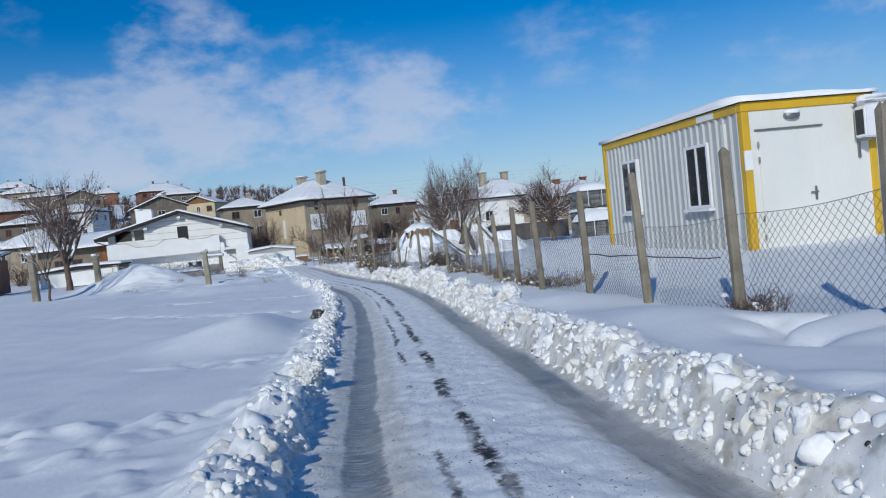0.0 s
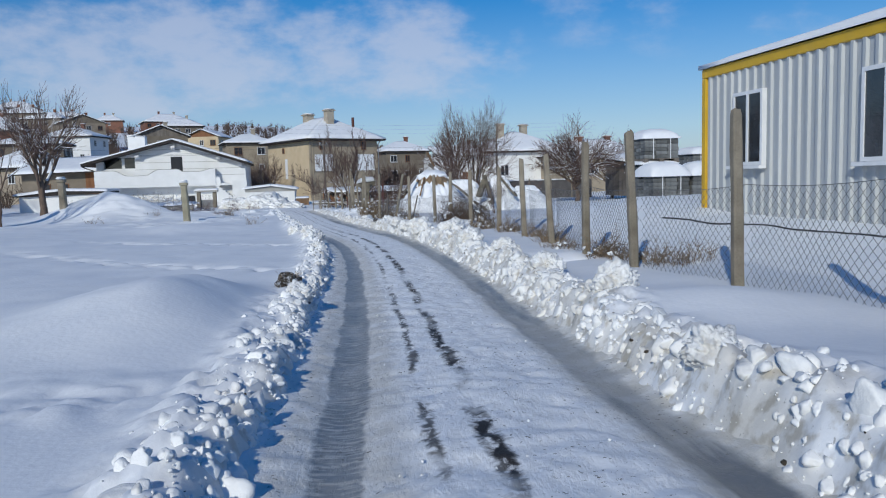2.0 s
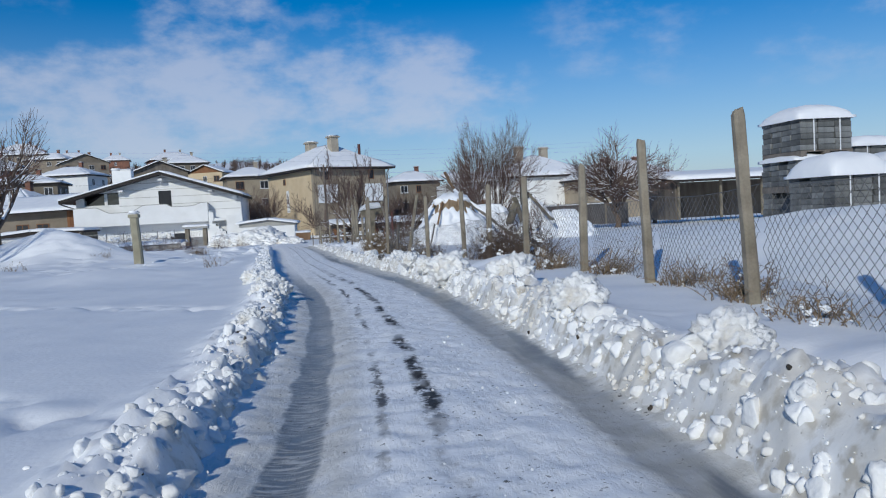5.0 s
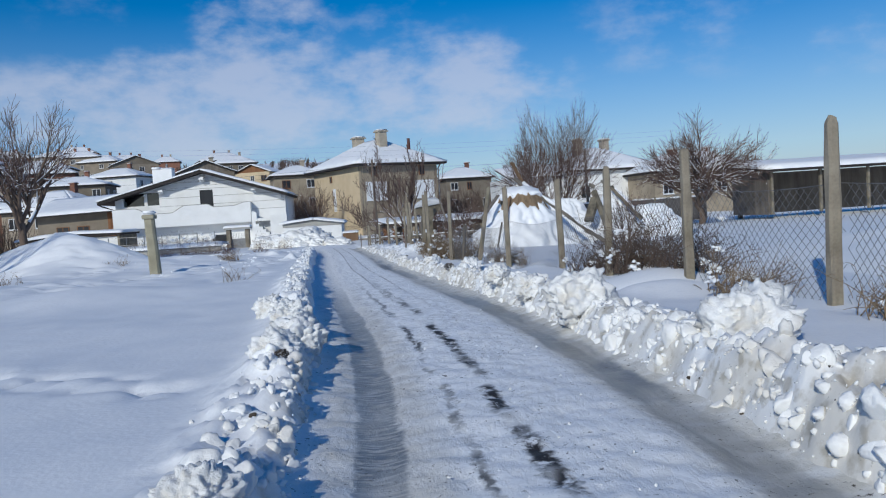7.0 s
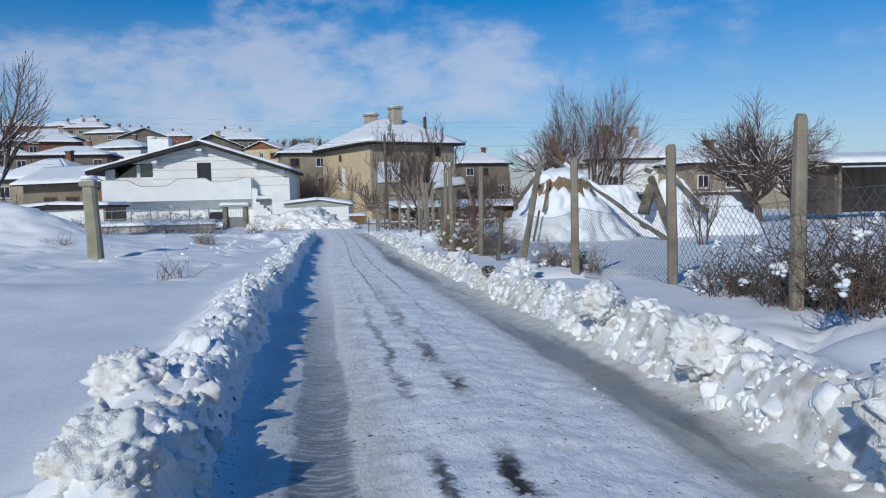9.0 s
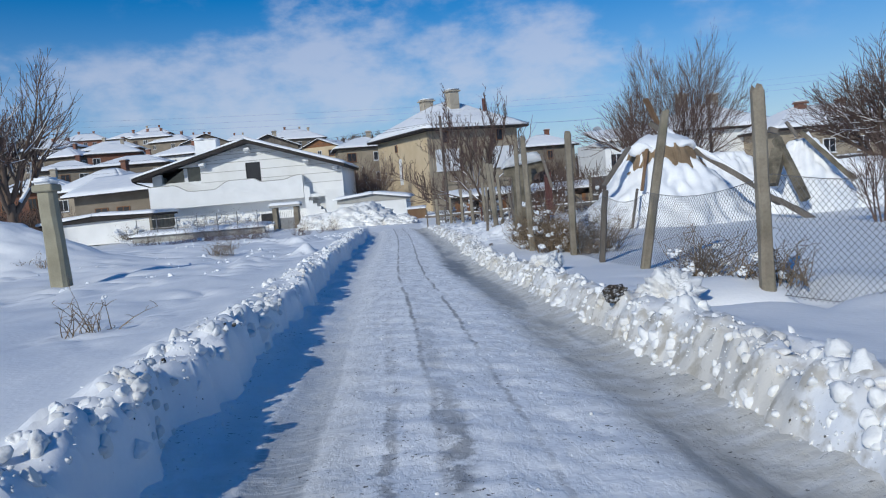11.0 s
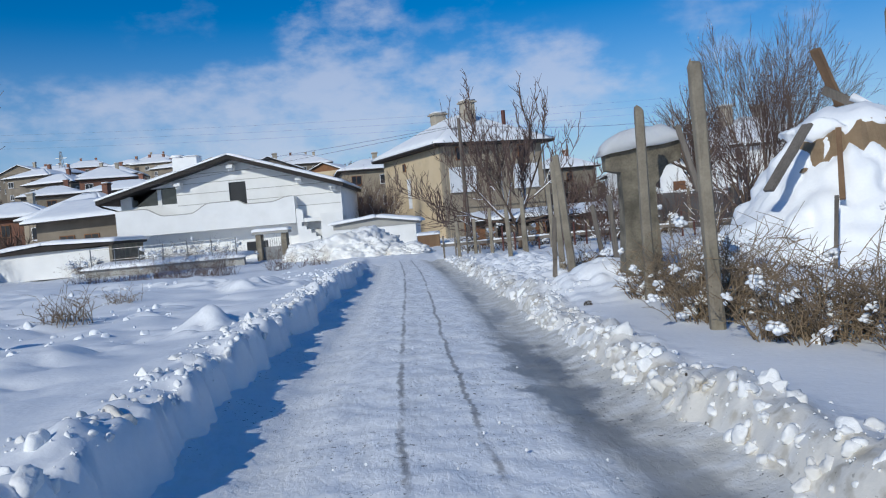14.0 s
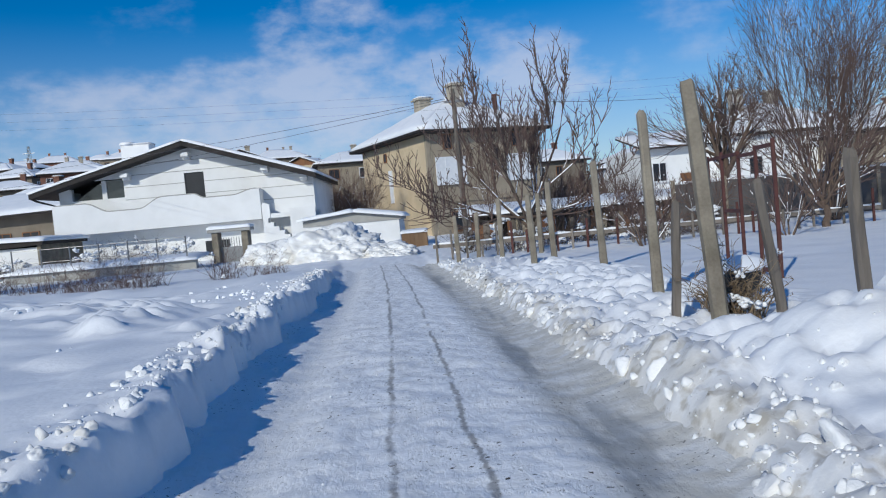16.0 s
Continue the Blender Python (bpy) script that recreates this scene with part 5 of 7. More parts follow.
def lane_fence():
    t = thing("wire_fence", "chain-link fence on leaning concrete posts, half buried in snow", "fence", pose(4.4, 10, 0))
    feet = []
    for i, (x, y, top, lx, ly) in enumerate(POSTS + POSTS_2):
        g = ground_z(x, y)
        feet.append((Vector((x, y, g)), top - g, Vector((lx, ly, 0))))
        bm = bmesh.new()
        post_mesh(bm, top - g, 0.054 if i != 14 else 0.042, (lx, ly), i)
        p = part("post", bm, CONCRETE if i != 14 else WOOD_GREY, t, "" if i != 14 else "short dark wooden post")
        p.matrix_parent_inverse = t.matrix_world.inverted()
        p.location = (x, y, g)
    for i in range(len(feet) - 1):
        (a, ha, la), (b, hb, lb) = feet[i], feet[i + 1]
        if i >= 15:
            continue
        h = 1.12 if i < 10 else 1.05
        side = Vector((0.09, 0, 0))
        bm = wire_panel(a + side - Vector((0, 0, 0.08)), b + side - Vector((0, 0, 0.08)), h, h, 0.105 if i < 11 else 0.062, 0.05 if i < 11 else 0.11, i)
        p = part("wire_mesh", bm, WIRE, t, "diamond wire mesh")
        p.matrix_parent_inverse = t.matrix_world.inverted()


lane_fence()

# ---------------------------------------------------------------- ploughed snow


def ico(level):
    bm = bmesh.new()
    bmesh.ops.create_icosphere(bm, subdivisions=level, radius=1.0)
    bm.verts.ensure_lookup_table()
    v = np.array([p.co[:] for p in bm.verts])
    f = np.array([[q.index for q in t.verts] for t in bm.faces])
    bm.free()
    return v, f


ICO = {k: ico(k) for k in (1, 2, 3, 4)}


def clods(name, label, spots, mat, seed, category="snow"):
    """Broken lumps at spots (x, y, z, size), joined as one heap."""
    rng = np.random.default_rng(seed)
    vs, fs, base = [], [], 0
    for x, y, z, s in spots:
        v, f = ICO[1 if s < 0.012 else (2 if s < 0.03 else 3)]
        n = v * (1 + rng.uniform(-0.10, 0.10, (len(v), 1)))
        for _ in range(9):   # knobs and hollows
            k = rng.normal(0, 1, 3)
            k /= np.linalg.norm(k)
            n = n + v * (rng.uniform(-0.45, 0.5) * np.maximum(v @ k, 0) ** 9)[:, None]
        for _ in range(16 if s > 0.03 else 0):   # crumbly surface
            k = rng.normal(0, 1, 3)
            k /= np.linalg.norm(k)
            n = n + v * (rng.uniform(-0.22, 0.26) * np.maximum(v @ k, 0) ** 26)[:, None]
        for _ in range(3):   # broken faces
            k = rng.normal(0, 1, 3)
            k /= np.linalg.norm(k)
            over = np.maximum(n @ k - rng.uniform(0.35, 0.8), 0)[:, None]
            n = n - over * k * 0.9
        n = n * rng.uniform(0.65, 1.25, 3) * s
        a = rng.uniform(0, 6.28, 2)
        ca, sa, cb, sb = np.cos(a[0]), np.sin(a[0]), np.cos(a[1]), np.sin(a[1])
        rot = np.array([[ca, -sa, 0], [sa, ca, 0], [0, 0, 1]]) @ np.array([[1, 0, 0], [0, cb, -sb], [0, sb, cb]])
        vs.append(n @ rot.T + (x, y, z))
        fs.append(f + base)
        base += len(v)
    me = raw_mesh(name, np.concatenate(vs).tolist(), np.concatenate(fs).tolist(), mat, True)
    return tagged(new(name, me), label, category, kind="stuff")


def bank_spots(side, rng, y0, y1, per_m, spread, smin, smax, first=-0.08):
    n = int((y1 - y0) * per_m)
    y = rng.uniform(y0, y1, n)
    thick = 0.30 + 1.15 * fbm(y * 0.8, y * 0.2, 2, 7 if side < 0 else 8)
    keep = rng.uniform(0, 1, n) < thick
    y = y[keep]
    u = np.abs(rng.normal(0.0, 1.0, len(y)))
    out = first + spread * u
    edge = lane_left(y) if side < 0 else lane_right(y)
    x = edge + side * out
    s = smin + (smax - smin) * rng.uniform(0, 1, len(y)) ** 5.0
    z = bed(x, y) - s * 0.1
    return np.stack([x, y, z, s], 1)


rng = np.random.default_rng(11)
spots = np.concatenate([bank_spots(-1, rng, 2.0, 31, 230, 0.20, 0.005, 0.042), bank_spots(-1, rng, 31, 38, 150, 0.17, 0.006, 0.05, 0.03), bank_spots(-1, rng, 38, 62, 130, 0.16, 0.005, 0.04, 0.03)])
clods("snow_clods", "crumbled snow thrown up by the plough beside the lane", spots, SNOW_CLOD, 1)
spots = np.concatenate([bank_spots(1, rng, 2.0, 33, 230, 0.22, 0.005, 0.042), bank_spots(1, rng, 33, 46, 190, 0.22, 0.006, 0.045), bank_spots(1, rng, 46, 64, 130, 0.8, 0.005, 0.035)])
clods("snow_clods", "crumbled snow thrown up by the plough beside the lane", spots, SNOW_CLOD, 2)


def field_crumbs():
    """Broken bits of crust scattered over the field by the lane."""
    r2 = np.random.default_rng(63)
    y = r2.uniform(40.5, 57, 900)
    x = lane_left(y) - 0.3 - 5.5 * r2.uniform(0, 1, 900) ** 1.5
    keep = fbm(x * 0.6, y * 0.5, 2, 96) > 0.40
    x, y = x[keep], y[keep]
    size = 0.008 + 0.05 * r2.uniform(0, 1, len(x)) ** 3
    clods("crust_crumbs", "broken pieces of snow crust scattered over the field", np.stack([x, y, bed(x, y), size], 1), SNOW, 12)


field_crumbs()


def lane_crumbs():
    y = rng.uniform(1.5, 52, 4200)
    u = np.concatenate([rng.normal(1.3, 0.34, 1500), rng.uniform(0.02, 0.2, 1500), rng.normal(2.42, 0.07, 1200)])
    ok = (u > 0.0) & (u < 2.45) & (np.abs(u - 0.53) > 0.2) & (np.abs(u - 2.04) > 0.18)
    y, u = y[ok], u[ok]
    a, b = lane_left(y) - 0.14, lane_right(y) + 0.16
    s = 0.003 + 0.009 * rng.uniform(0, 1, len(y)) ** 4
    clods("lane_crumbs", "small crumbs of snow scattered over the packed lane", np.stack([a + (b - a) * u / 2.45, y, lane_z(y) + 0.01 + 0.2 * s, s], 1), SNOW_CLOD, 3)


lane_crumbs()


def chunks(side, y0, y1, k, seed):
    """Larger broken pieces half sunk in the bank."""
    r2 = np.random.default_rng(seed)
    y = r2.uniform(y0, y1, int((y1 - y0) * k))
    out = -0.05 + 0.42 * r2.uniform(0, 1, len(y)) ** 1.1
    x = (lane_left(y) if side < 0 else lane_right(y)) + side * out
    s = 0.022 + 0.062 * r2.uniform(0, 1, len(y)) ** 2.6
    return np.stack([x, y, bed(x, y) - s * 0.3, s], 1)


clods("snow_chunks", "broken chunks of hard snow sunk in the plough bank", np.concatenate([chunks(-1, 3, 30, 26, 5), chunks(-1, 30, 36, 12, 6), chunks(-1, 36, 60, 9, 16) + np.array([-0.06, 0, 0, 0]), chunks(1, 3, 32, 30, 7), chunks(1, 32, 62, 12, 8)]), SNOW_CLOD, 9)


def soil_crumbs():
    parts = [bank_spots(s, rng, y0, y1, k, 0.16, 0.005, 0.024) for s, y0, y1, k in ((-1, 3, 12, 8), (-1, 13, 17, 30), (-1, 17, 34, 10), (1, 3, 26, 10), (1, 26, 60, 3))]
    clods("soil_crumbs", "crumbs of dark soil torn up by the plough, on the banks", np.concatenate(parts), SOIL, 4, "soil")


soil_crumbs()


def snow_block(x, y, s, seed, label="large broken block of ploughed snow on the bank"):
    rnd = random.Random(seed)
    bm = bmesh.new()
    bmesh.ops.create_icosphere(bm, subdivisions=5, radius=1.0)
    off = Vector((rnd.uniform(0, 90), rnd.uniform(0, 90), 0))
    for v in bm.verts:
        c = v.co.copy()
        n = noise.noise(c * 1.3 + off) * 0.35 + abs(noise.noise(c * 3.0 + off)) * 0.40 + abs(noise.noise(c * 7.0 + off)) * 0.22 + noise.noise(c * 16.0 + off) * 0.06
        v.co = c * (0.85 + n)
        v.co.z *= 0.85
    solo("snow_block", bm, SNOW_CLOD, label, "snow", "snow blocks on the bank", m=Matrix.Translation((x, y, ground_z(x, y) + s * 0.12)) @ Matrix.Scale(s, 4), smooth=True)


for i, (x, y, s) in enumerate(((2.98, 26.4, 0.32), (2.85, 28.35, 0.2), (3.35, 23.6, 0.3), (2.9, 12.69, 0.2), (2.9, 35.0, 0.26), (0.06, 14.6, 0.16), (3.2, 17.9, 0.2), (2.35, 38.8, 0.22), (-0.35, 28.0, 0.2), (0.12, 24.9, 0.2), (0.2, 25.7, 0.24), (0.02, 26.6, 0.18), (0.25, 21.6, 0.15), (3.05, 15.2, 0.2), (3.1, 20.2, 0.24), (2.75, 30.2, 0.2), (2.45, 10.2, 0.16), (-0.25, 8.2, 0.13))):
    snow_block(x, y, s, i)


def soil_clod(x, y, s, seed, lift=0.28, label="dark clod of frozen soil and grass on the snow bank"):
    rnd = random.Random(seed)
    bm = bmesh.new()
    bmesh.ops.create_icosphere(bm, subdivisions=3, radius=1.0)
    off = Vector((rnd.uniform(0, 90), rnd.uniform(0, 90), 7))
    for v in bm.verts:
        v.co *= 1 + noise.noise(v.co * 1.8 + off) * 0.5 + noise.noise(v.co * 5 + off) * 0.3
        v.co.z *= 0.75
    t = thing("soil_clod", label, "soil", Matrix.Translation((x, y, ground_z(x, y) + s * lift)) @ Matrix.Scale(s, 4), "soil clods on the bank")
    part("soil", bm, SOIL, t)
    bm = bmesh.new()
    for _ in range(36):
        a, r = rnd.uniform(0, 6.28), rnd.uniform(0.1, 0.9)
        p = Vector((r * math.cos(a), r * math.sin(a), 0.4))
        q = p + Vector((rnd.uniform(-0.4, 0.4), rnd.uniform(-0.4, 0.4), rnd.uniform(0.2, 0.5)))
        tube(bm, [p, (p + q) / 2 + Vector((0, 0, 0.08)), q], [0.02, 0.016, 0.006], 3, False)
    part("grass", bm, DRY_GRASS, t)["kind"] = "stuff"


for i, (x, y, s) in enumerate(((-0.10, 16.0, 0.17), (0.0, 15.4, 0.09), (0.06, 14.9, 0.07), (2.45, 34.95, 0.09), (1.95, 45.2, 0.04), (-0.3, 28.2, 0.08), (3.15, 17.9, 0.11), (3.2, 21.0, 0.07), (0.18, 24.6, 0.055), (0.25, 20.6, 0.06))):
    soil_clod(x, y, s, i)

# ---------------------------------------------------------------- heap of wreckage beside the lane


def wreck_heap():
    t = thing("wreck_heap", "collapsed mud hut under snow with tan wall and leaning timbers", "ruin", pose(6.75, 48.9, -1.2))

    def cone(cx, cy, r0, r1, h, seed, sq=1.0):
        bm = bmesh.new()
        rings = []
        nr, na = 40, 120
        for j in range(nr + 1):
            u = j / nr
            ring = []
            for k in range(na):
                a = k * 6.28319 / na
                r = r0 + (r1 - r0) * u ** 0.85
                z = h * (1 - (1 - u) ** 1.15) if u < 1 else h
                n = noise.noise(Vector((math.cos(a) * 2 + seed, math.sin(a) * 2, u * 3)))
                n2 = noise.noise(Vector((math.cos(a) * 6 + seed, math.sin(a) * 6, u * 8)))
                n3 = noise.noise(Vector((math.cos(a) * 15 + seed, math.sin(a) * 15, u * 14))) + 0.6 * noise.noise(Vector((math.cos(a) * 34, math.sin(a) * 34 + seed, u * 30)))
                r *= 1 + 0.13 * n + 0.07 * n2 + 0.04 * n3
                ring.append(bm.verts.new((cx + r * math.cos(a), cy + r * sq * math.sin(a), z + 0.10 * n2 - 0.2)))
            rings.append(ring)
        for a, b in zip(rings, rings[1:]):
            for k in range(na):
                bm.faces.new((a[k], a[(k + 1) % na], b[(k + 1) % na], b[k]))
        top = bm.verts.new((cx, cy, h + 0.08 - 0.2))
        for k in range(na):
            bm.faces.new((rings[-1][k], rings[-1][(k + 1) % na], top))
        return bm

    part("snow_cover", cone(0, 0, 2.6, 0.62, 2.3, 1), SNOW, t, "steep heap of snow", True)
    part("snow_cover", cone(1.95, 0.9, 2.2, 0.6, 1.95, 5, 0.7), SNOW, t, "", True)
    part("snow_cover", cone(4.05, 0.5, 1.9, 0.32, 2.12, 9, 0.8), SNOW, t, "", True)
    part("snow_cover", cone(5.7, 0.8, 2.2, 0.5, 1.5, 12, 0.8), SNOW, t, "", True)
    # the tan wall that shows under the crown of snow
    bm = bmesh.new()
    rings = []
    for z, r in ((1.42, 1.16), (1.66, 1.05), (1.9, 0.94), (2.12, 0.84)):
        ring = []
        for k in range(44):
            a = radians(200 + k * 3.1)
            jag = 1 + 0.05 * noise.noise(Vector((k * 0.31, z * 2, 3.0)))
            ring.append(bm.verts.new((r * jag * math.cos(a) * 1.02, r * jag * math.sin(a), z + 0.05 * noise.noise(Vector((k * 0.4, z, 8.0))))))
        rings.append(ring)
    for a, b in zip(rings, rings[1:]):
        for k in range(43):
            bm.faces.new((a[k], a[k + 1], b[k + 1], b[k]))
    bmesh.ops.solidify(bm, geom=bm.faces[:], thickness=0.12)
    part("mud_wall", bm, MUD, t, "bare tan mud plaster")
    bm = bmesh.new()
    for cx, cy, s in ((0.03, -0.08, 0.82), (-0.42, -0.38, 0.44), (0.42, -0.4, 0.44), (-0.6, 0.1, 0.34)):
        bmesh.ops.create_icosphere(bm, subdivisions=4, radius=s, matrix=Matrix.Translation((cx, cy, 2.06)) @ Matrix.Diagonal((1.05, 0.95, 0.40, 1)))
    for v in bm.verts:
        v.co += Vector((0.10, 0.10, 0.16)) * noise.noise(v.co * 2.2) + Vector((0.04, 0.04, 0.06)) * noise.noise(v.co * 6.0) + Vector((0.02, 0.02, 0.03)) * noise.noise(v.co * 15.0)
    part("snow_crown", bm, SNOW, t, "cap of snow", True)

    def timber(a, b, w, h, mat, label, snow=False):
        a, b = Vector(a), Vector(b)
        L = (b - a).length
        bm = bmesh.new()
        box(bm, -w / 2, w / 2, -h / 2, h / 2, 0, L)
        bmesh.ops.subdivide_edges(bm, edges=[e for e in bm.edges if e.calc_length() > 0.6 * L], cuts=6)
        for v in bm.verts:
            v.co.x += 0.012 * noise.noise(v.co * 3)
            v.co.y += 0.012 * noise.noise(v.co * 3 + Vector((9, 0, 0)))
        m = Matrix.Translation(a) @ (b - a).to_track_quat("Z", "Y").to_matrix().to_4x4()
        bmesh.ops.transform(bm, matrix=m, verts=bm.verts[:])
        ob = part("beam", bm, mat, t, label)
        if snow:
            bm = bmesh.new()
            n = 10
            pts = [a + (b - a) * (i / n) + Vector((0, 0, h * 0.62)) for i in range(1, n)]
            tube(bm, pts, [0.05 + 0.03 * math.sin(i * 1.9) for i in range(1, n)], 6)
            part("beam_snow", bm, SNOW, ob, "", True)

    timber((-0.05, 0.45, 2.74), (2.7, -2.8, 0.02), 0.09, 0.14, WOOD_GREY, "long grey squared timber", True)
    timber((0.34, 0.72, 2.5), (-0.13, 0.5, 3.42), 0.16, 0.07, TAN_BOARD, "tan upright board")
    timber((-0.52, -0.86, 2.02), (-0.9, -1.6, 1.0), 0.075, 0.035, TAN_BOARD, "brown split board")
    timber((-1.05, -1.75, 1.05), (-1.35, -2.2, 0.1), 0.05, 0.05, WOOD_GREY, "")
    timber((-1.0, -0.95, 2.1), (-1.75, -1.25, 1.2), 0.17, 0.05, WOOD_GREY, "")
    timber((2.98, -0.35, 2.02), (3.25, -1.25, 0.42), 0.17, 0.2, OLD_CONCRETE, "dark broken concrete beam")
    timber((3.0, -0.45, 1.75), (2.55, -0.85, 0.85), 0.34, 0.16, OLD_CONCRETE, "broken piece of concrete")
    timber((3.85, 0.1, 2.16), (4.75, -0.75, 0.8), 0.2, 0.12, OLD_CONCRETE, "", True)
    timber((3.45, 0.1, 2.45), (3.75, 0.15, 2.05), 0.07, 0.07, WOOD_GREY, "")
    timber((2.82, -0.3, 2.28), (3.02, -0.3, 2.2), 0.16, 0.14, WOOD_GREY, "")
    timber((2.05, -2.05, 0.55), (2.25, -2.05, 0.42), 0.16, 0.1, WOOD_GREY, "")


wreck_heap()

# ---------------------------------------------------------------- concrete T stand and the posts near the garden gate


def t_stand():
    t = thing("concrete_stand", "crumbling concrete T-shaped stand capped with snow", "stand", pose(2.83, 46.1, -1.25))
    bm = bmesh.new()
    prism(bm, [(-0.27, 0), (0.17, 0), (0.15, 1.46), (0.30, 1.66), (0.48, 1.73), (0.48, 1.95), (-0.42, 1.86), (-0.42, 1.68), (-0.22, 1.63)], -0.14, 0.14)
    bmesh.ops.subdivide_edges(bm, edges=bm.edges[:], cuts=3, use_grid_fill=True)
    for v in bm.verts:
        v.co += Vector((0.04 * noise.noise(v.co * 4), 0.03 * noise.noise(v.co * 5 + Vector((4, 0, 0))), 0.02 * noise.noise(v.co * 5 + Vector((0, 7, 0)))))
    part("stand", bm, OLD_CONCRETE, t)
    bm = bmesh.new()
    n = 18
    grid = {}
    for i in range(n + 1):
        for j in range(n + 1):
            u, v = i / n * 2 - 1, j / n * 2 - 1
            h = 0.25 * (1 - abs(u) ** 3) ** 0.55 * (1 - abs(v) ** 3) ** 0.55 + 0.035 * noise.noise(Vector((u * 2.5, v * 2.5, 4)))
            grid[i, j] = bm.verts.new((0.03 + u * 0.51, 0.01 + v * 0.22, 1.90 + 0.05 * u + max(0.0, h) - 0.02 * (abs(u) ** 6)))
    for i in range(n):
        for j in range(n):
            bm.faces.new((grid[i, j], grid[i + 1, j], grid[i + 1, j + 1], grid[i, j + 1]))
    bmesh.ops.solidify(bm, geom=bm.faces[:], thickness=0.02)
    part("snow_cap", bm, SNOW, t, "", True)
    bm = bmesh.new()
    m = Matrix.Translation((0.46, -0.24, 2.02)) @ Matrix.Rotation(radians(-14), 4, "Y")
    box(bm, -0.032, 0.032, -0.025, 0.025, -0.72, 0.1, m)
    part("board", rounded(bm, 0.008), WOOD_GREY, t, "dark hanging board")


t_stand()


def lone_post(x, y, top, lean=(0, 0), s=0.08, mat=None, name="fence_post", label="weathered concrete fence post standing in snow", seed=0, snow=0.0, group="posts by the garden"):
    g = ground_z(x, y)
    t = thing(name, label, "post", pose(x, y, g), group)
    bm = bmesh.new()
    post_mesh(bm, top - g, s, lean, seed)
    part("shaft", bm, mat or CONCRETE, t)
    if snow:
        h = top - g
        bm = bmesh.new()
        box(bm, lean[0] - s * 1.22, lean[0] + s * 1.22, lean[1] - s * 1.22, lean[1] + s * 1.22, h - 0.03, h + 0.09)
        part("cap", rounded(bm, 0.02), mat or CONCRETE, t, "flat concrete cap")
        bm = bbox(lean[0] - s * 1.2, lean[0] + s * 1.2, lean[1] - s * 1.2, lean[1] + s * 1.2, h + 0.094, h + 0.094 + snow * 0.55, snow * 0.2, 3)
        part("snow_cap", bm, SNOW, t, "layer of snow", True)


DARKP = "dark weathered wooden post standing in snow"
lone_post(2.43, 50.7, 0.86, (-0.04, 0), 0.052, seed=1)
lone_post(2.30, 48.55, 0.83, (-0.13, 0.0), 0.058, seed=2)
lone_post(2.06, 48.9, -0.12, (0.06, 0), 0.035, WOOD_GREY, label=DARKP, seed=3)
lone_post(2.82, 48.6, 0.02, (-0.14, 0), 0.036, WOOD_GREY, label=DARKP, seed=4)
lone_post(2.72, 47.2, 0.12, (-0.05, 0), 0.036, WOOD_GREY, label=DARKP, seed=5)
lone_post(2.93, 55.7, 0.62, (-0.05, 0), 0.06, seed=6)
lone_post(2.45, 58.2, 0.40, (-0.03, 0), 0.06, seed=7)
lone_post(1.95, 57.5, 0.15, (-0.04, 0), 0.06, seed=8)
lone_post(1.6, 61.0, 0.2, (0.0, 0), 0.058, seed=9)
lone_post(0.55, 61.8, -0.15, (-0.03, 0), 0.058, seed=10)
lone_post(1.1, 62.6, -0.1, (0.02, 0), 0.058, seed=11)
lone_post(2.75, 62.5, 0.25, (0.02, 0), 0.058, seed=12)
CAPP = "stout concrete gate post with a flat snowy cap"
lone_post(-5.42, 41.1, 0.78, (-0.06, 0), 0.14, surface("yellowed_concrete", (0.25, 0.225, 0.16), (0.36, 0.33, 0.24), 3, 45, 0.9, 0.4, dirt=(0.22, 0.2, 0.13)), "field_post", CAPP, 20, 0.2, "posts in the field")
lone_post(-13.6, 41.0, 1.45, (-0.05, 0), 0.16, None, "field_post", CAPP, 21, 0.24, "posts in the field")
lone_post(-11.7, 45.0, 1.08, (-0.04, 0), 0.16, None, "field_post", CAPP, 22, 0.26, "posts in the field")


def red_gate():
    t = thing("steel_gate_frame", "empty red-oxide steel gate frame standing in snow", "gate", pose(4.22, 51.7, -1.25, 0, 0, 86))
    for x, h in ((0.0, 1.76), (0.62, 1.72), (1.30, 1.70), (2.05, 1.74), (2.75, 1.72), (3.1, 1.66)):
        part("upright", bbox(x - 0.022, x + 0.022, -0.022, 0.022, -0.3, h, 0.005), RUST, t)
    for x0, x1, z in ((0.035, 0.585, 1.66), (0.035, 0.585, 0.10), (0.655, 1.265, 1.60), (1.335, 2.015, 1.64), (1.335, 2.015, 0.85), (2.085, 2.715, 1.64)):
        part("rail", bbox(x0, x1, -0.02, 0.02, z, z + 0.05, 0.005), RUST, t)


red_gate()


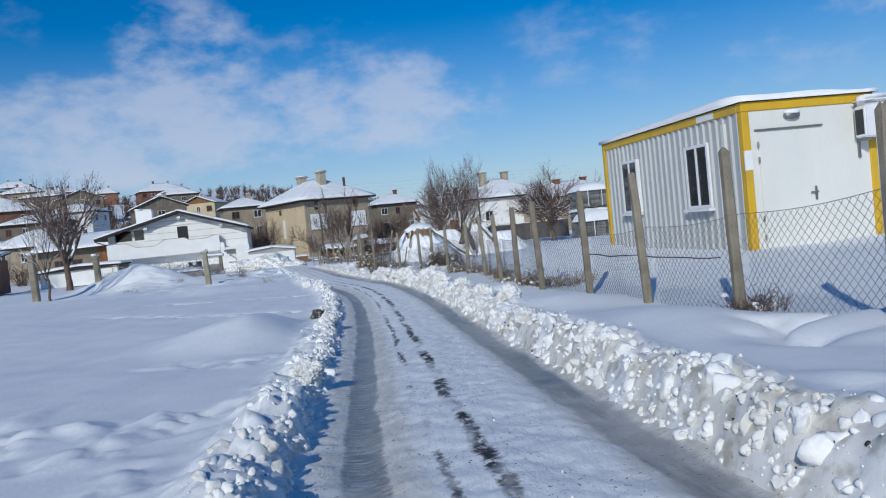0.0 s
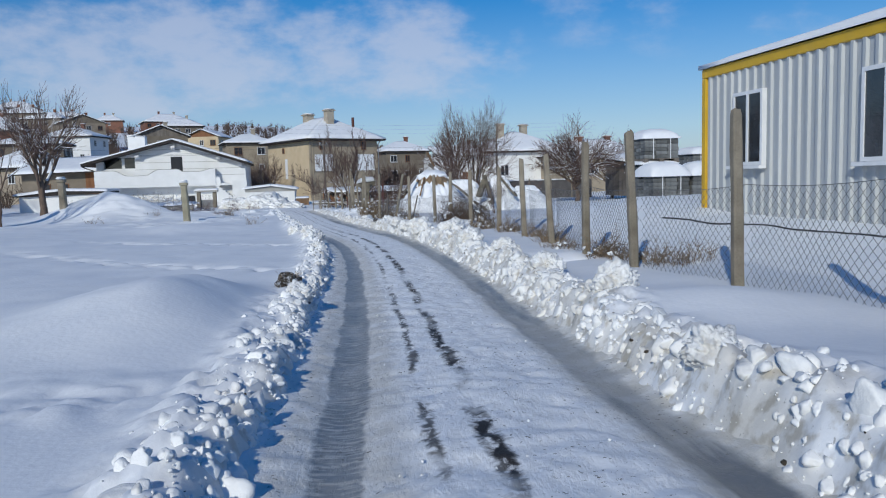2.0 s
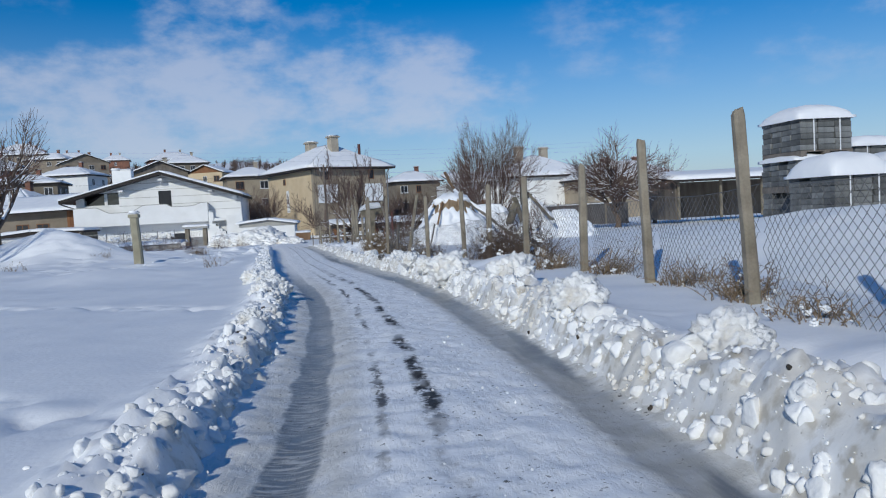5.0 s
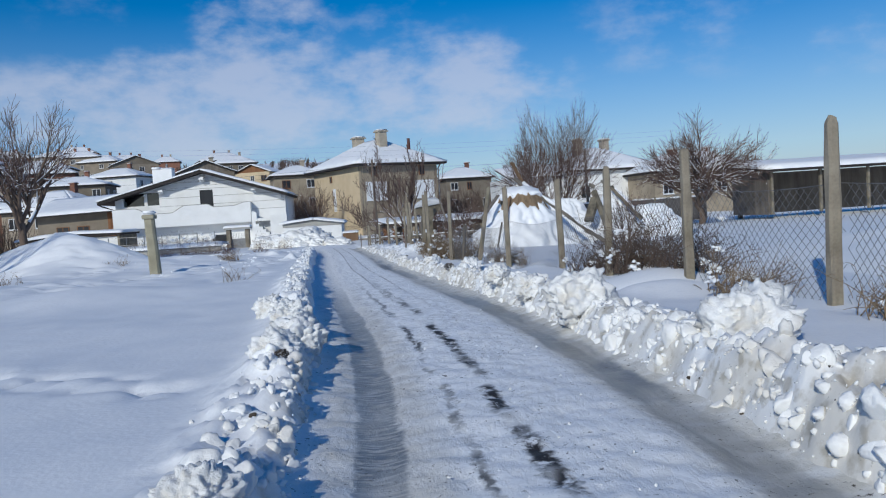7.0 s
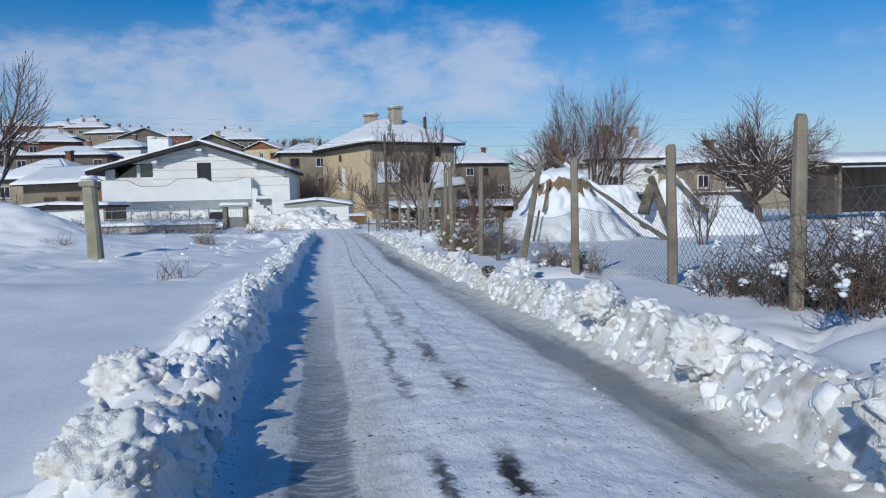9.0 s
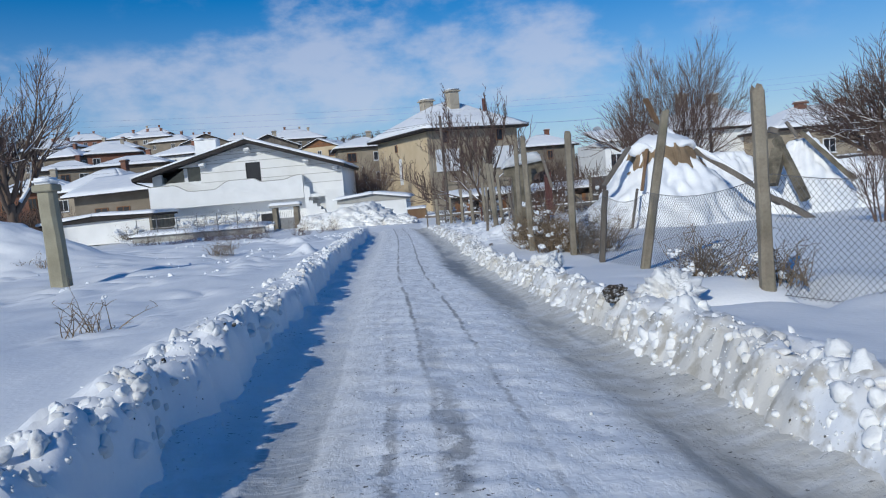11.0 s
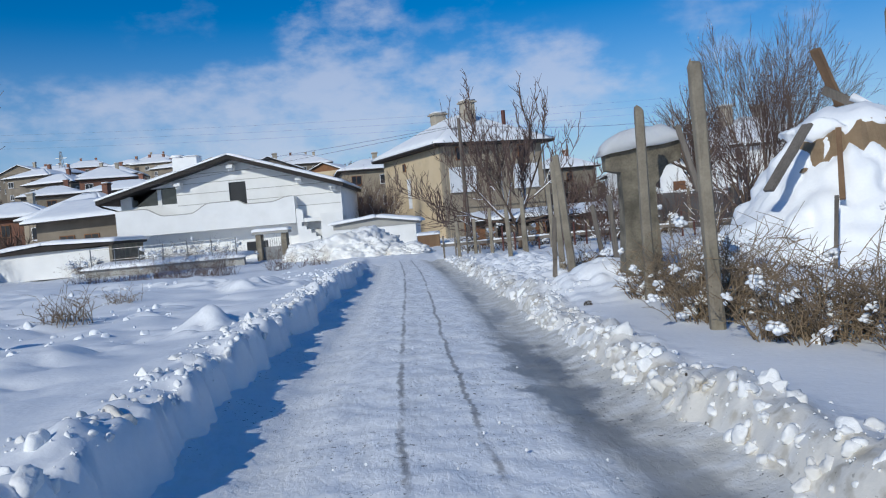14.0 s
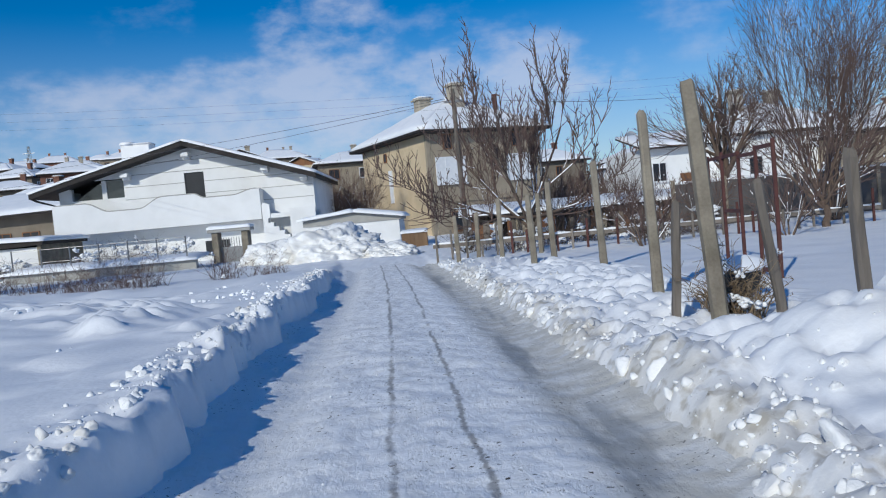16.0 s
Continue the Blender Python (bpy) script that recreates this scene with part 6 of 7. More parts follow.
def red_palings():
    """Low garden fence of red steel bars and dark boards behind the posts."""
    t = thing("garden_fence", "low garden fence of rusty red bars and dark boards", "fence", pose(3.2, 63.5, -1.45))
    rnd = random.Random(5)
    for k in range(30):
        x = -3.2 + k * 0.42
        bm = bbox(x - 0.03, x + 0.03, -0.03, 0.03, -0.2, rnd.uniform(0.5, 1.05), 0.006)
        part("paling", bm, RUST if rnd.random() < 0.3 else WOOD_GREY, t)
    for z in (0.45,):
        bm = bbox(-3.3, 9.2, 0.035, 0.085, z, z + 0.1)
        part("rail", bm, WOOD_GREY, t)
        bm = bmesh.new()
        tube(bm, [(-3.3 + 0.5 * i, 0.06, z + 0.12) for i in range(26)], [0.03 + 0.02 * math.sin(i * 2.1) for i in range(26)], 5)
        part("rail_snow", bm, SNOW, t, "", True)


red_palings()


def tyre(x, y, z, r=0.23):
    bm = bmesh.new()
    n, k = 28, 10
    rings = [[bm.verts.new(((r - 0.11 + 0.11 * math.cos(b * 6.28319 / k)) * math.cos(a * 6.28319 / n), 0.10 * math.sin(b * 6.28319 / k), (r - 0.11 + 0.11 * math.cos(b * 6.28319 / k)) * math.sin(a * 6.28319 / n))) for b in range(k)] for a in range(n)]
    for i in range(n):
        for j in range(k):
            bm.faces.new((rings[i][j], rings[(i + 1) % n][j], rings[(i + 1) % n][(j + 1) % k], rings[i][(j + 1) % k]))
    t = thing("old_tyre", "old black rubber tyre leaning in the snow", "tyre", pose(x, y, z, 40, 0, 20))
    part("tread", bm, RUBBER, t, "", True)
    bm = bmesh.new()
    bmesh.ops.create_icosphere(bm, subdivisions=3, radius=0.3, matrix=Matrix.Translation((-0.02, 0.04, 0.22)) @ Matrix.Diagonal((0.8, 0.4, 0.16, 1)))
    part("snow_cap", bm, SNOW, t, "", True)


tyre(3.12, 50.2, -1.0)

# ---------------------------------------------------------------- stacks of pavers in the yard


# black tube added for the dark edge of snow lying along the cabin
def hose():
    pts = ((7.0, 20.2), (7.05, 18.4), (7.15, 16.8), (7.1, 15.2), (7.25, 13.6))
    bm = bmesh.new()
    dense = []
    for (x0, y0), (x1, y1) in zip(pts, pts[1:]):
        for k in range(10):
            x, y = x0 + (x1 - x0) * k / 10, y0 + (y1 - y0) * k / 10
            x += 0.05 * math.sin(3 * y)
            dense.append((x, y, ground_z(x, y) + 0.012 + 0.02 * math.sin(2.3 * x)))
    tube(bm, dense, [0.02] * len(dense), 6)
    solo("hose", bm, RUBBER, "black tube standing in for the shaded edge of the yard snow", "hose", smooth=True)


hose()


def paver_block():
    bm = bmesh.new()
    box(bm, -0.166, 0.166, -0.14, 0.14, 0.0, 0.098)
    return finish(rounded(bm, 0.008), "paver", PAVER)


PAVER_MESH = paver_block()


def paver_stack(x, y, z, nx, ny, layers, yaw=0.0, snow=0.22, seed=0, label="stack of grey concrete pavers on a wooden pallet, snow on top"):
    rnd = random.Random(seed)
    t = thing("paver_stack", label, "pavers", pose(x, y, z, 0, 0, yaw), "stacks of pavers")
    w, d = nx * 0.345, ny * 0.29
    bm = bmesh.new()
    e = w / 2
    prism(bm, [(-e, 0.0), (-e + 0.12, 0.0), (-e + 0.12, 0.09), (-0.06, 0.09), (-0.06, 0.0), (0.06, 0.0), (0.06, 0.09), (e - 0.12, 0.09), (e - 0.12, 0.0), (e, 0.0), (e, 0.115), (-e, 0.115)], -d / 2, d / 2)
    part("pallet", bm, WOOD_GREY, t, "wooden pallet")
    for j in range(layers):
        for a in range(nx):
            for b in range(ny):
                if not (a in (0, nx - 1) or b in (0, ny - 1)):
                    continue
                if j == layers - 1 and rnd.random() < 0.06:
                    continue
                share("paver", PAVER_MESH, t, pose(-w / 2 + (a + 0.5) * 0.345 + rnd.uniform(-0.012, 0.012), -d / 2 + (b + 0.5) * 0.29 + rnd.uniform(-0.015, 0.015), 0.118 + j * 0.1, 0, 0, rnd.uniform(-2, 2)))
    top = 0.118 + layers * 0.1
    bm = bmesh.new()
    box(bm, -w / 2 + 0.2, w / 2 - 0.2, -d / 2 + 0.17, d / 2 - 0.17, 0.12, top - 0.02)
    part("core", bm, PAVER, t)
    if snow:
        bm = bmesh.new()
        n = 14
        grid = {}
        for i in range(n + 1):
            for j in range(n + 1):
                u, v = i / n * 2 - 1, j / n * 2 - 1
                h = snow * (1 - abs(u) ** 3.5) ** 0.6 * (1 - abs(v) ** 3.5) ** 0.6 + 0.03 * noise.noise(Vector((u * 2 + seed, v * 2, 0)))
                grid[i, j] = bm.verts.new((u * (w / 2 + 0.05), v * (d / 2 + 0.05), top + max(0.0, h) - 0.005))
        for i in range(n):
            for j in range(n):
                bm.faces.new((grid[i, j], grid[i + 1, j], grid[i + 1, j + 1], grid[i, j + 1]))
        low = {}
        rim = [(i, 0) for i in range(n)] + [(n, j) for j in range(n)] + [(n - i, n) for i in range(n)] + [(0, n - j) for j in range(n)]
        for k in rim:
            c = grid[k].co
            low[k] = bm.verts.new((c.x, c.y, top - 0.05))
        for a, b in zip(rim, rim[1:] + rim[:1]):
            bm.faces.new((low[a], low[b], grid[b], grid[a]))
        part("snow_cap", bm, SNOW_ROOF, t, "domed layer of snow", True)
    for xx in (-w / 4, w / 4):
        bm = bmesh.new()
        box(bm, xx - 0.012, xx + 0.012, -d / 2 - 0.022, -d / 2 - 0.018, 0.1, top)
        part("strap", bm, WHITE_FRAME, t, "pale packing strap")
    return top


zb = -0.18
h1 = paver_stack(9.9, 27.0, zb, 3, 4, 5, 2, 0.0, 1)
h2 = paver_stack(9.88, 27.0, zb + h1, 3, 4, 5, -2, 0.08, 2)
paver_stack(9.92, 27.0, zb + h1 + h2, 3, 4, 6, 1, 0.24, 3, "topmost stack of grey pavers under a thick dome of snow")
for i, (x, y, l) in enumerate(((9.46, 25.5, 8), (10.62, 25.5, 8), (11.8, 25.6, 8), (12.9, 25.8, 8), (12.2, 28.6, 8))):
    paver_stack(x, y, -0.2, 3, 4, l, (2, -1, 3, 0, 1)[i], 0.34, 10 + i)
paver_stack(12.2, 28.6, 0.73, 3, 4, 5, 2, 0.2, 20)

# ---------------------------------------------------------------- sheds and yard walls by the white house


def garage():
    t = thing("garage", "low white garage with a shallow grey gable and snowy roof", "garage", pose(-3.95, 78.0, -1.85))
    bm = bmesh.new()
    box(bm, -2.2, 2.2, 0, 5.2, 0, 1.72)
    part("wall", bm, WHITE_WALL, t)
    bm = bmesh.new()
    prism(bm, [(-2.3, 1.722), (2.3, 1.722), (2.3, 1.86), (0.1, 2.22), (-2.3, 1.98)], -0.05, 5.25)
    part("gable", bm, SHADE_WALL, t, "grey rendered gable strip")
    bm = bmesh.new()
    snow_slab(bm, [(-2.55, -0.3, 1.99), (0.1, -0.3, 2.23), (0.1, 5.5, 2.23), (-2.55, 5.5, 1.99)], 0.2, 1)
    snow_slab(bm, [(0.1, -0.3, 2.23), (2.5, -0.3, 1.84), (2.5, 5.5, 1.84), (0.1, 5.5, 2.23)], 0.2, 3)
    part("roof_snow", bm, SNOW_ROOF, t, "", True)


def long_shed():
    t = thing("long_shed", "long low whitewashed shed with a dark eave and snowy roof", "shed", pose(-18.4, 77.5, -1.4))
    bm = bmesh.new()
    box(bm, -7.0, -0.05, 0, 4.0, 0, 1.5)
    part("wall", bm, WHITE_WALL, t)
    bm = bmesh.new()
    box(bm, -0.05 + 0.002, 0.12, -0.1, 4.0, 0, 1.75)
    part("side_wall", bm, CONCRETE, t)
    bm = bmesh.new()
    prism(bm, [(-7.2, 1.4), (0.3, 1.6), (0.3, 1.74), (-3.6, 1.86), (-7.2, 1.5)], -0.25, 4.2)
    part("roof", bm, DARK_ROOF, t)
    bm = bmesh.new()
    snow_slab(bm, [(-7.35, -0.35, 1.5), (-3.6, -0.35, 1.87), (-3.6, 4.3, 1.87), (-7.35, 4.3, 1.5)], 0.24, 6)
    snow_slab(bm, [(-3.6, -0.35, 1.87), (0.4, -0.35, 1.75), (0.4, 4.3, 1.75), (-3.6, 4.3, 1.87)], 0.22, 7)
    part("roof_snow", bm, SNOW_ROOF, t, "", True)
    t = thing("brick_shed", "small red-brick outbuilding with a snowy lean-to roof", "shed", pose(-27.5, 72.0, -1.3))
    bm = bmesh.new()
    box(bm, -4, 0, 0, 4, 0, 3.0)
    part("wall", bm, BRICK_WALL, t)
    bm = bmesh.new()
    roof_plane(bm, [(-4.3, -0.4, 3.1), (0.3, -0.4, 3.1), (0.3, 4.3, 3.7), (-4.3, 4.3, 3.7)])
    r = part("roof", bm, DARK_ROOF, t)
    bm = bmesh.new()
    snow_slab(bm, [(-4.3, -0.4, 3.1), (0.3, -0.4, 3.1), (0.3, 4.3, 3.7), (-4.3, 4.3, 3.7)], 0.22, 9)
    part("roof_snow", bm, SNOW_ROOF, r, "", True)


def gate_house():
    t = thing("gate_porch", "grey concrete gate porch with a snow-capped slab and metal gate", "porch", pose(-9.65, 78.0, -1.75))
    for x in (-0.85, 0.55):
        bm = bbox(x, x + 0.3, -0.3, 0.3, 0, 1.75, 0.02)
        part("pier", bm, CONCRETE, t)
    bm = bbox(-1.0, 1.0, -0.4, 0.4, 1.754, 1.9, 0.02)
    part("slab", bm, SHADE_WALL, t)
    bm = bmesh.new()
    snow_slab(bm, [(-1.02, -0.42, 1.9), (1.02, -0.42, 1.9), (1.02, 0.42, 1.9), (-1.02, 0.42, 1.9)], 0.18, 2)
    part("snow_cap", bm, SNOW_ROOF, t, "", True)
    bm = bmesh.new()
    box(bm, -0.53, 0.53, -0.03, 0.0, 0.15, 1.05)
    g = part("gate", bm, STEEL, t, "grey sheet-metal gate")
    for k in range(9):
        bm = bbox(-0.5 + 0.12 * k, -0.48 + 0.12 * k, -0.03, -0.01, 1.05, 1.5)
        part("gate_bar", bm, STEEL, g)


def yard_wall():
    t = thing("yard_wall", "low grey yard wall with thick snow along its top", "wall", pose(-14.0, 75.0, -1.55))
    bm = bmesh.new()
    box(bm, -4.6, 3.6, -0.15, 0.15, -0.3, 0.5)
    part("wall", bm, SHADE_WALL, t)
    bm = bmesh.new()
    snow_slab(bm, [(-4.7, -0.35, 0.5), (3.7, -0.35, 0.5), (3.7, 1.6, 0.62), (-4.7, 1.6, 0.62)], 0.2, 5)
    part("snow_top", bm, SNOW, t, "", True)
    for k in range(7):
        x = -4.3 + k * 1.25
        bm = bmesh.new()
        tube(bm, [(x, 0, 0.5), (x, 0, 1.55)], [0.03, 0.03], 6)
        part("fence_rod", bm, STEEL, t)
    for z in (0.95, 1.5):
        bm = bmesh.new()
        tube(bm, [(-4.3, 0, z), (3.2, 0, z)], [0.012, 0.012], 5)
        part("wire", bm, STEEL, t)


def waste_bin():
    t = thing("waste_bin", "dark grey wheeled waste bin in the snow", "bin", pose(-8.2, 82.0, -1.75))
    bm = bmesh.new()
    a = [(-0.3, -0.3), (0.3, -0.3), (0.3, 0.3), (-0.3, 0.3)]
    lo = [bm.verts.new((x * 0.8, y * 0.8, 0)) for x, y in a]
    hi = [bm.verts.new((x * 1.15, y * 1.15, 0.95)) for x, y in a]
    bm.faces.new(lo[::-1])
    bm.faces.new(hi)
    for i in range(4):
        bm.faces.new((lo[i], lo[(i + 1) % 4], hi[(i + 1) % 4], hi[i]))
    part("tub", rounded(bm, 0.03, 2), STEEL, t)
    part("lid", bbox(-0.38, 0.38, -0.38, 0.38, 0.955, 1.02, 0.02), STEEL, t)


garage()
long_shed()
gate_house()
yard_wall()
waste_bin()


def garden_shed():
    """A long low lean-to of old boards at the foot of the gardens."""
    rnd = random.Random(41)
    t = thing("garden_shed", "long low shed of weathered brown boards under snow", "shed", pose(1.2, 72.0, -1.75, 0, 0, -3))
    part("back_wall", bbox(0, 8.6, 1.6, 1.7, 0, 1.55), WOOD_GREY, t)
    x = 0.0
    while x < 8.5:
        w = rnd.uniform(0.14, 0.26)
        if rnd.random() < 0.86:
            part("board", bbox(x, x + w - 0.012, rnd.uniform(-0.03, 0.0), 0.03, -0.1, rnd.uniform(1.05, 1.42)), rnd.choice((WOOD_GREY, WOOD_BROWN, WOOD_GREY, GREY_TAN_WALL)), t)
        x += w
    bm = bmesh.new()
    roof_plane(bm, [(-0.3, -0.4, 1.48), (8.9, -0.4, 1.44), (8.9, 1.9, 1.78), (-0.3, 1.9, 1.82)], 0.06)
    r = part("roof", bm, DARK_ROOF, t)
    bm = bmesh.new()
    snow_slab(bm, [(-0.3, -0.4, 1.48), (8.9, -0.4, 1.44), (8.9, 1.9, 1.78), (-0.3, 1.9, 1.82)], 0.15, 31)
    part("roof_snow", bm, SNOW_ROOF, r, "", True)


def wood_bin():
    t = thing("wood_bin", "brown wooden bin beside the garage, snow on its lid", "bin", pose(-1.05, 76.5, -1.75))
    for k in range(6):
        part("board", bbox(-0.55 + 0.19 * k, -0.375 + 0.19 * k, -0.5, -0.46, 0, 0.95), TAN_BOARD, t)
    part("body", bbox(-0.55, 0.59, -0.455, 0.4, 0, 0.95, 0.01), TAN_BOARD, t)
    bm = bmesh.new()
    snow_slab(bm, [(-0.6, -0.55, 0.96), (0.62, -0.55, 0.96), (0.62, 0.45, 1.02), (-0.6, 0.45, 1.02)], 0.12, 3)
    part("snow_cap", bm, SNOW_ROOF, t, "", True)


def garden_wall():
    t = thing("garden_wall", "dark grey panelled garden wall with snow along its top", "wall", pose(9.0, 71.0, -1.6, 0, 0, 3))
    for k in range(8):
        part("panel", bbox(2.0 * k + 0.07, 2.0 * k + 1.93, -0.03, 0.03, -0.2, 1.85, 0.008), SHADE_GREY, t)
        part("pillar", bbox(2.0 * k - 0.065, 2.0 * k + 0.065, -0.07, 0.07, -0.2, 2.0, 0.01), CONCRETE, t)
    bm = bmesh.new()
    tube(bm, [(0.4 * i, 0, 1.88) for i in range(40)], [0.05 + 0.025 * math.sin(i * 1.9) for i in range(40)], 6)
    part("snow_top", bm, SNOW_ROOF, t, "", True)


garden_shed()
wood_bin()
garden_wall()


def open_shed():
    """The long open-fronted shed at the back of the yard."""
    t = thing("open_shed", "long dark open-fronted shed with a low snowy roof", "shed", pose(27.6, 60.8, -0.75, 0, 0, 4))
    bm = bmesh.new()
    box(bm, -4.0, 12, 3.8, 4.0, -0.3, 2.2)
    box(bm, -4.0, -3.8, 0.2, 3.8, -0.3, 2.2)
    part("back_wall", bm, WOOD_GREY, t, "dark boarded back")
    for k in range(6):
        bm = bbox(-3.9 + 3.1 * k, -3.75 + 3.1 * k, 0, 0.15, -0.3, 2.2, 0.01)
        part("pillar", bm, CONCRETE, t)
    bm = bmesh.new()
    roof_plane(bm, [(-4.5, -0.5, 2.3), (12.5, -0.5, 2.3), (12.5, 4.5, 2.8), (-4.5, 4.5, 2.8)], 0.15)
    r = part("roof", bm, DARK_ROOF, t)
    bm = bmesh.new()
    snow_slab(bm, [(-4.5, -0.5, 2.3), (12.5, -0.5, 2.3), (12.5, 4.5, 2.8), (-4.5, 4.5, 2.8)], 0.3, 1)
    part("roof_snow", bm, SNOW_ROOF, r, "", True)


def low_cottage():
    t = thing("low_cottage", "brown weathered cottage with a snowy hipped roof and brick chimney", "house", pose(33.6, 95.5, -2.0, 0, 0, 6))
    bm = bmesh.new()
    box(bm, -5.4, 5.4, -3.5, 3.5, -0.3, 4.9)
    part("wall", bm, GREY_TAN_WALL, t)
    hip_roof(t, -5.4, 5.4, -3.5, 3.5, 4.9, 1.9, 0.6, seed=7)
    chimney(t, -1.8, -0.6, 5.8, 7.0, 0.75, BRICK_WALL)
    chimney(t, 2.6, 0.5, 5.8, 7.1, 0.65, BRICK_WALL)
    for x in (-4.0, -1.2, 1.8, 4.2):
        window(t, x, 2.6, 1.1, 1.2, -3.56, panes=2, glass=DARK_GLASS, frame_mat=WHITE_FRAME)


open_shed()
low_cottage()


def snow_mound(x, y, rx, ry, h, seed):
    bm = bmesh.new()
    bmesh.ops.create_icosphere(bm, subdivisions=6, radius=1.0)
    for v in bm.verts:
        c = v.co.copy()
        n = 0.25 * noise.noise(c * 1.6 + Vector((seed, 0, 0))) + 0.18 * noise.noise(c * 4.5) + 0.07 * noise.noise(c * 9) + 0.10 * abs(noise.noise(c * 17)) + 0.07 * abs(noise.noise(c * 36))
        v.co = c * (1 + n)
    solo("snow_mound", bm, SNOW_CLOD, "big rough heap of ploughed snow at the lane's end", "snow", m=Matrix.Translation((x, y, ground_z(x, y) - 0.1)) @ Matrix.Diagonal((rx, ry, h, 1)), smooth=True)


snow_mound(-4.2, 71.5, 2.2, 2.2, 1.25, 3)
snow_mound(-6.6, 73.5, 1.6, 1.5, 0.9, 8)
snow_mound(-1.9, 70.5, 1.2, 1.2, 0.55, 5)

# ---------------------------------------------------------------- trees, shrubs and weeds


class Wood:
    """Collects tapered tubes as plain lists."""

    def __init__(self):
        self.v, self.f = [], []

    def add(self, pts, radii, n):
        base, prev = len(self.v), None
        for i, p in enumerate(pts):
            d = (pts[min(i + 1, len(pts) - 1)] - pts[max(i - 1, 0)])
            d = d.normalized() if d.length > 1e-6 else Vector((0, 0, 1))
            u = d.cross(Vector((0.31, 0.77, 0.55))).normalized()
            w = d.cross(u)
            for k in range(n):
                a = k * 6.28319 / n
                self.v.append(tuple(p + radii[i] * (math.cos(a) * u + math.sin(a) * w)))
        for i in range(len(pts) - 1):
            for k in range(n):
                a, b = base + i * n + k, base + i * n + (k + 1) % n
                self.f.append((a, b, b + n, a + n))


THIN = [0.006]


def branch(rnd, wood, twigs, snow, p, d, length, r, depth, up, spread, kids, jit=0.07, shoots=0):
    steps_n = 5 if depth > 0 else 3
    pts, dd = [p], d.copy()
    for i in range(steps_n):
        dd = (dd + Vector((rnd.gauss(0, jit), rnd.gauss(0, jit), rnd.gauss(0, jit * 0.6) + up))).normalized()
        pts.append(pts[-1] + dd * (length / steps_n))
    tip = 0.5 if depth > 0 else 0.4
    radii = [max(THIN[0] * (1 if depth > 0 else 0.75), r * (1 - (1 - tip) * i / steps_n)) for i in range(steps_n + 1)]
    (wood if r > 0.03 else twigs).add(pts, radii, 6 if r > 0.05 else (4 if r > 0.02 else 3))
    if snow is not None and r > 0.008 and abs(d.z) < 0.9 and rnd.random() < 0.7:
        lift = Vector((0, 0, 1))
        a, b = sorted((rnd.randint(0, steps_n), rnd.randint(0, steps_n)))
        if b - a > 1:
            snow.add([q + lift * rr * 0.9 for q, rr in zip(pts[a:b + 1], radii[a:b + 1])], [max(0.010, rr * 0.85) for rr in radii[a:b + 1]], 4)
    elif snow is not None and depth == 0 and rnd.random() < 0.05:
        q, s = pts[rnd.randint(1, steps_n)], rnd.uniform(0.010, 0.030)
        snow.add([q - Vector((0, 0, s)), q, q + Vector((0, 0, s))], [s * 0.4, s, s * 0.4], 5)
    if shoots and depth in (1, 2):
        for _ in range(shoots):
            j = rnd.randint(1, steps_n)
            v = Vector((rnd.gauss(0, 0.16), rnd.gauss(0, 0.16), 1)).normalized()
            L = length * rnd.uniform(0.45, 1.1)
            q = [pts[j] + v * L * k / 4 + Vector((rnd.gauss(0, 0.02), rnd.gauss(0, 0.02), 0)) * k for k in range(5)]
            twigs.add(q, [THIN[0] * f for f in (1.5, 1.3, 1.1, 0.9, 0.6)], 3)
            for k in (1, 2, 3, 3):
                side = (v + Vector((rnd.gauss(0, 0.6), rnd.gauss(0, 0.6), 0))).normalized()
                twigs.add([q[k], q[k] + side * L * rnd.uniform(0.12, 0.3)], [THIN[0] * 0.9, THIN[0] * 0.5], 3)
    if depth == 0:
        return
    n = kids[len(kids) - depth] if depth <= len(kids) else kids[0]
    for k in range(n):
        u = 0.22 + 0.78 * (k + rnd.uniform(0.2, 0.8)) / n if k < n - 1 else 1.0
        j = min(steps_n - 1, int(u * steps_n))
        q = pts[j] + (pts[j + 1] - pts[j]) * (u * steps_n - j)
        dirn = (pts[j + 1] - pts[j]).normalized()
        side = dirn.cross(Vector((rnd.gauss(0, 1), rnd.gauss(0, 1), rnd.gauss(0, 1)))).normalized()
        a = rnd.uniform(0.4, 0.95) * spread * (0.5 if k == n - 1 else 1)
        nd = (dirn * math.cos(a) + side * math.sin(a)).normalized()
        branch(rnd, wood, twigs, snow, q, nd, length * rnd.uniform(0.5, 0.78) * (1.15 - 0.35 * u), r * (1 - (1 - tip) * u) * rnd.uniform(0.5, 0.72), depth - 1, up, spread, kids, jit, shoots)


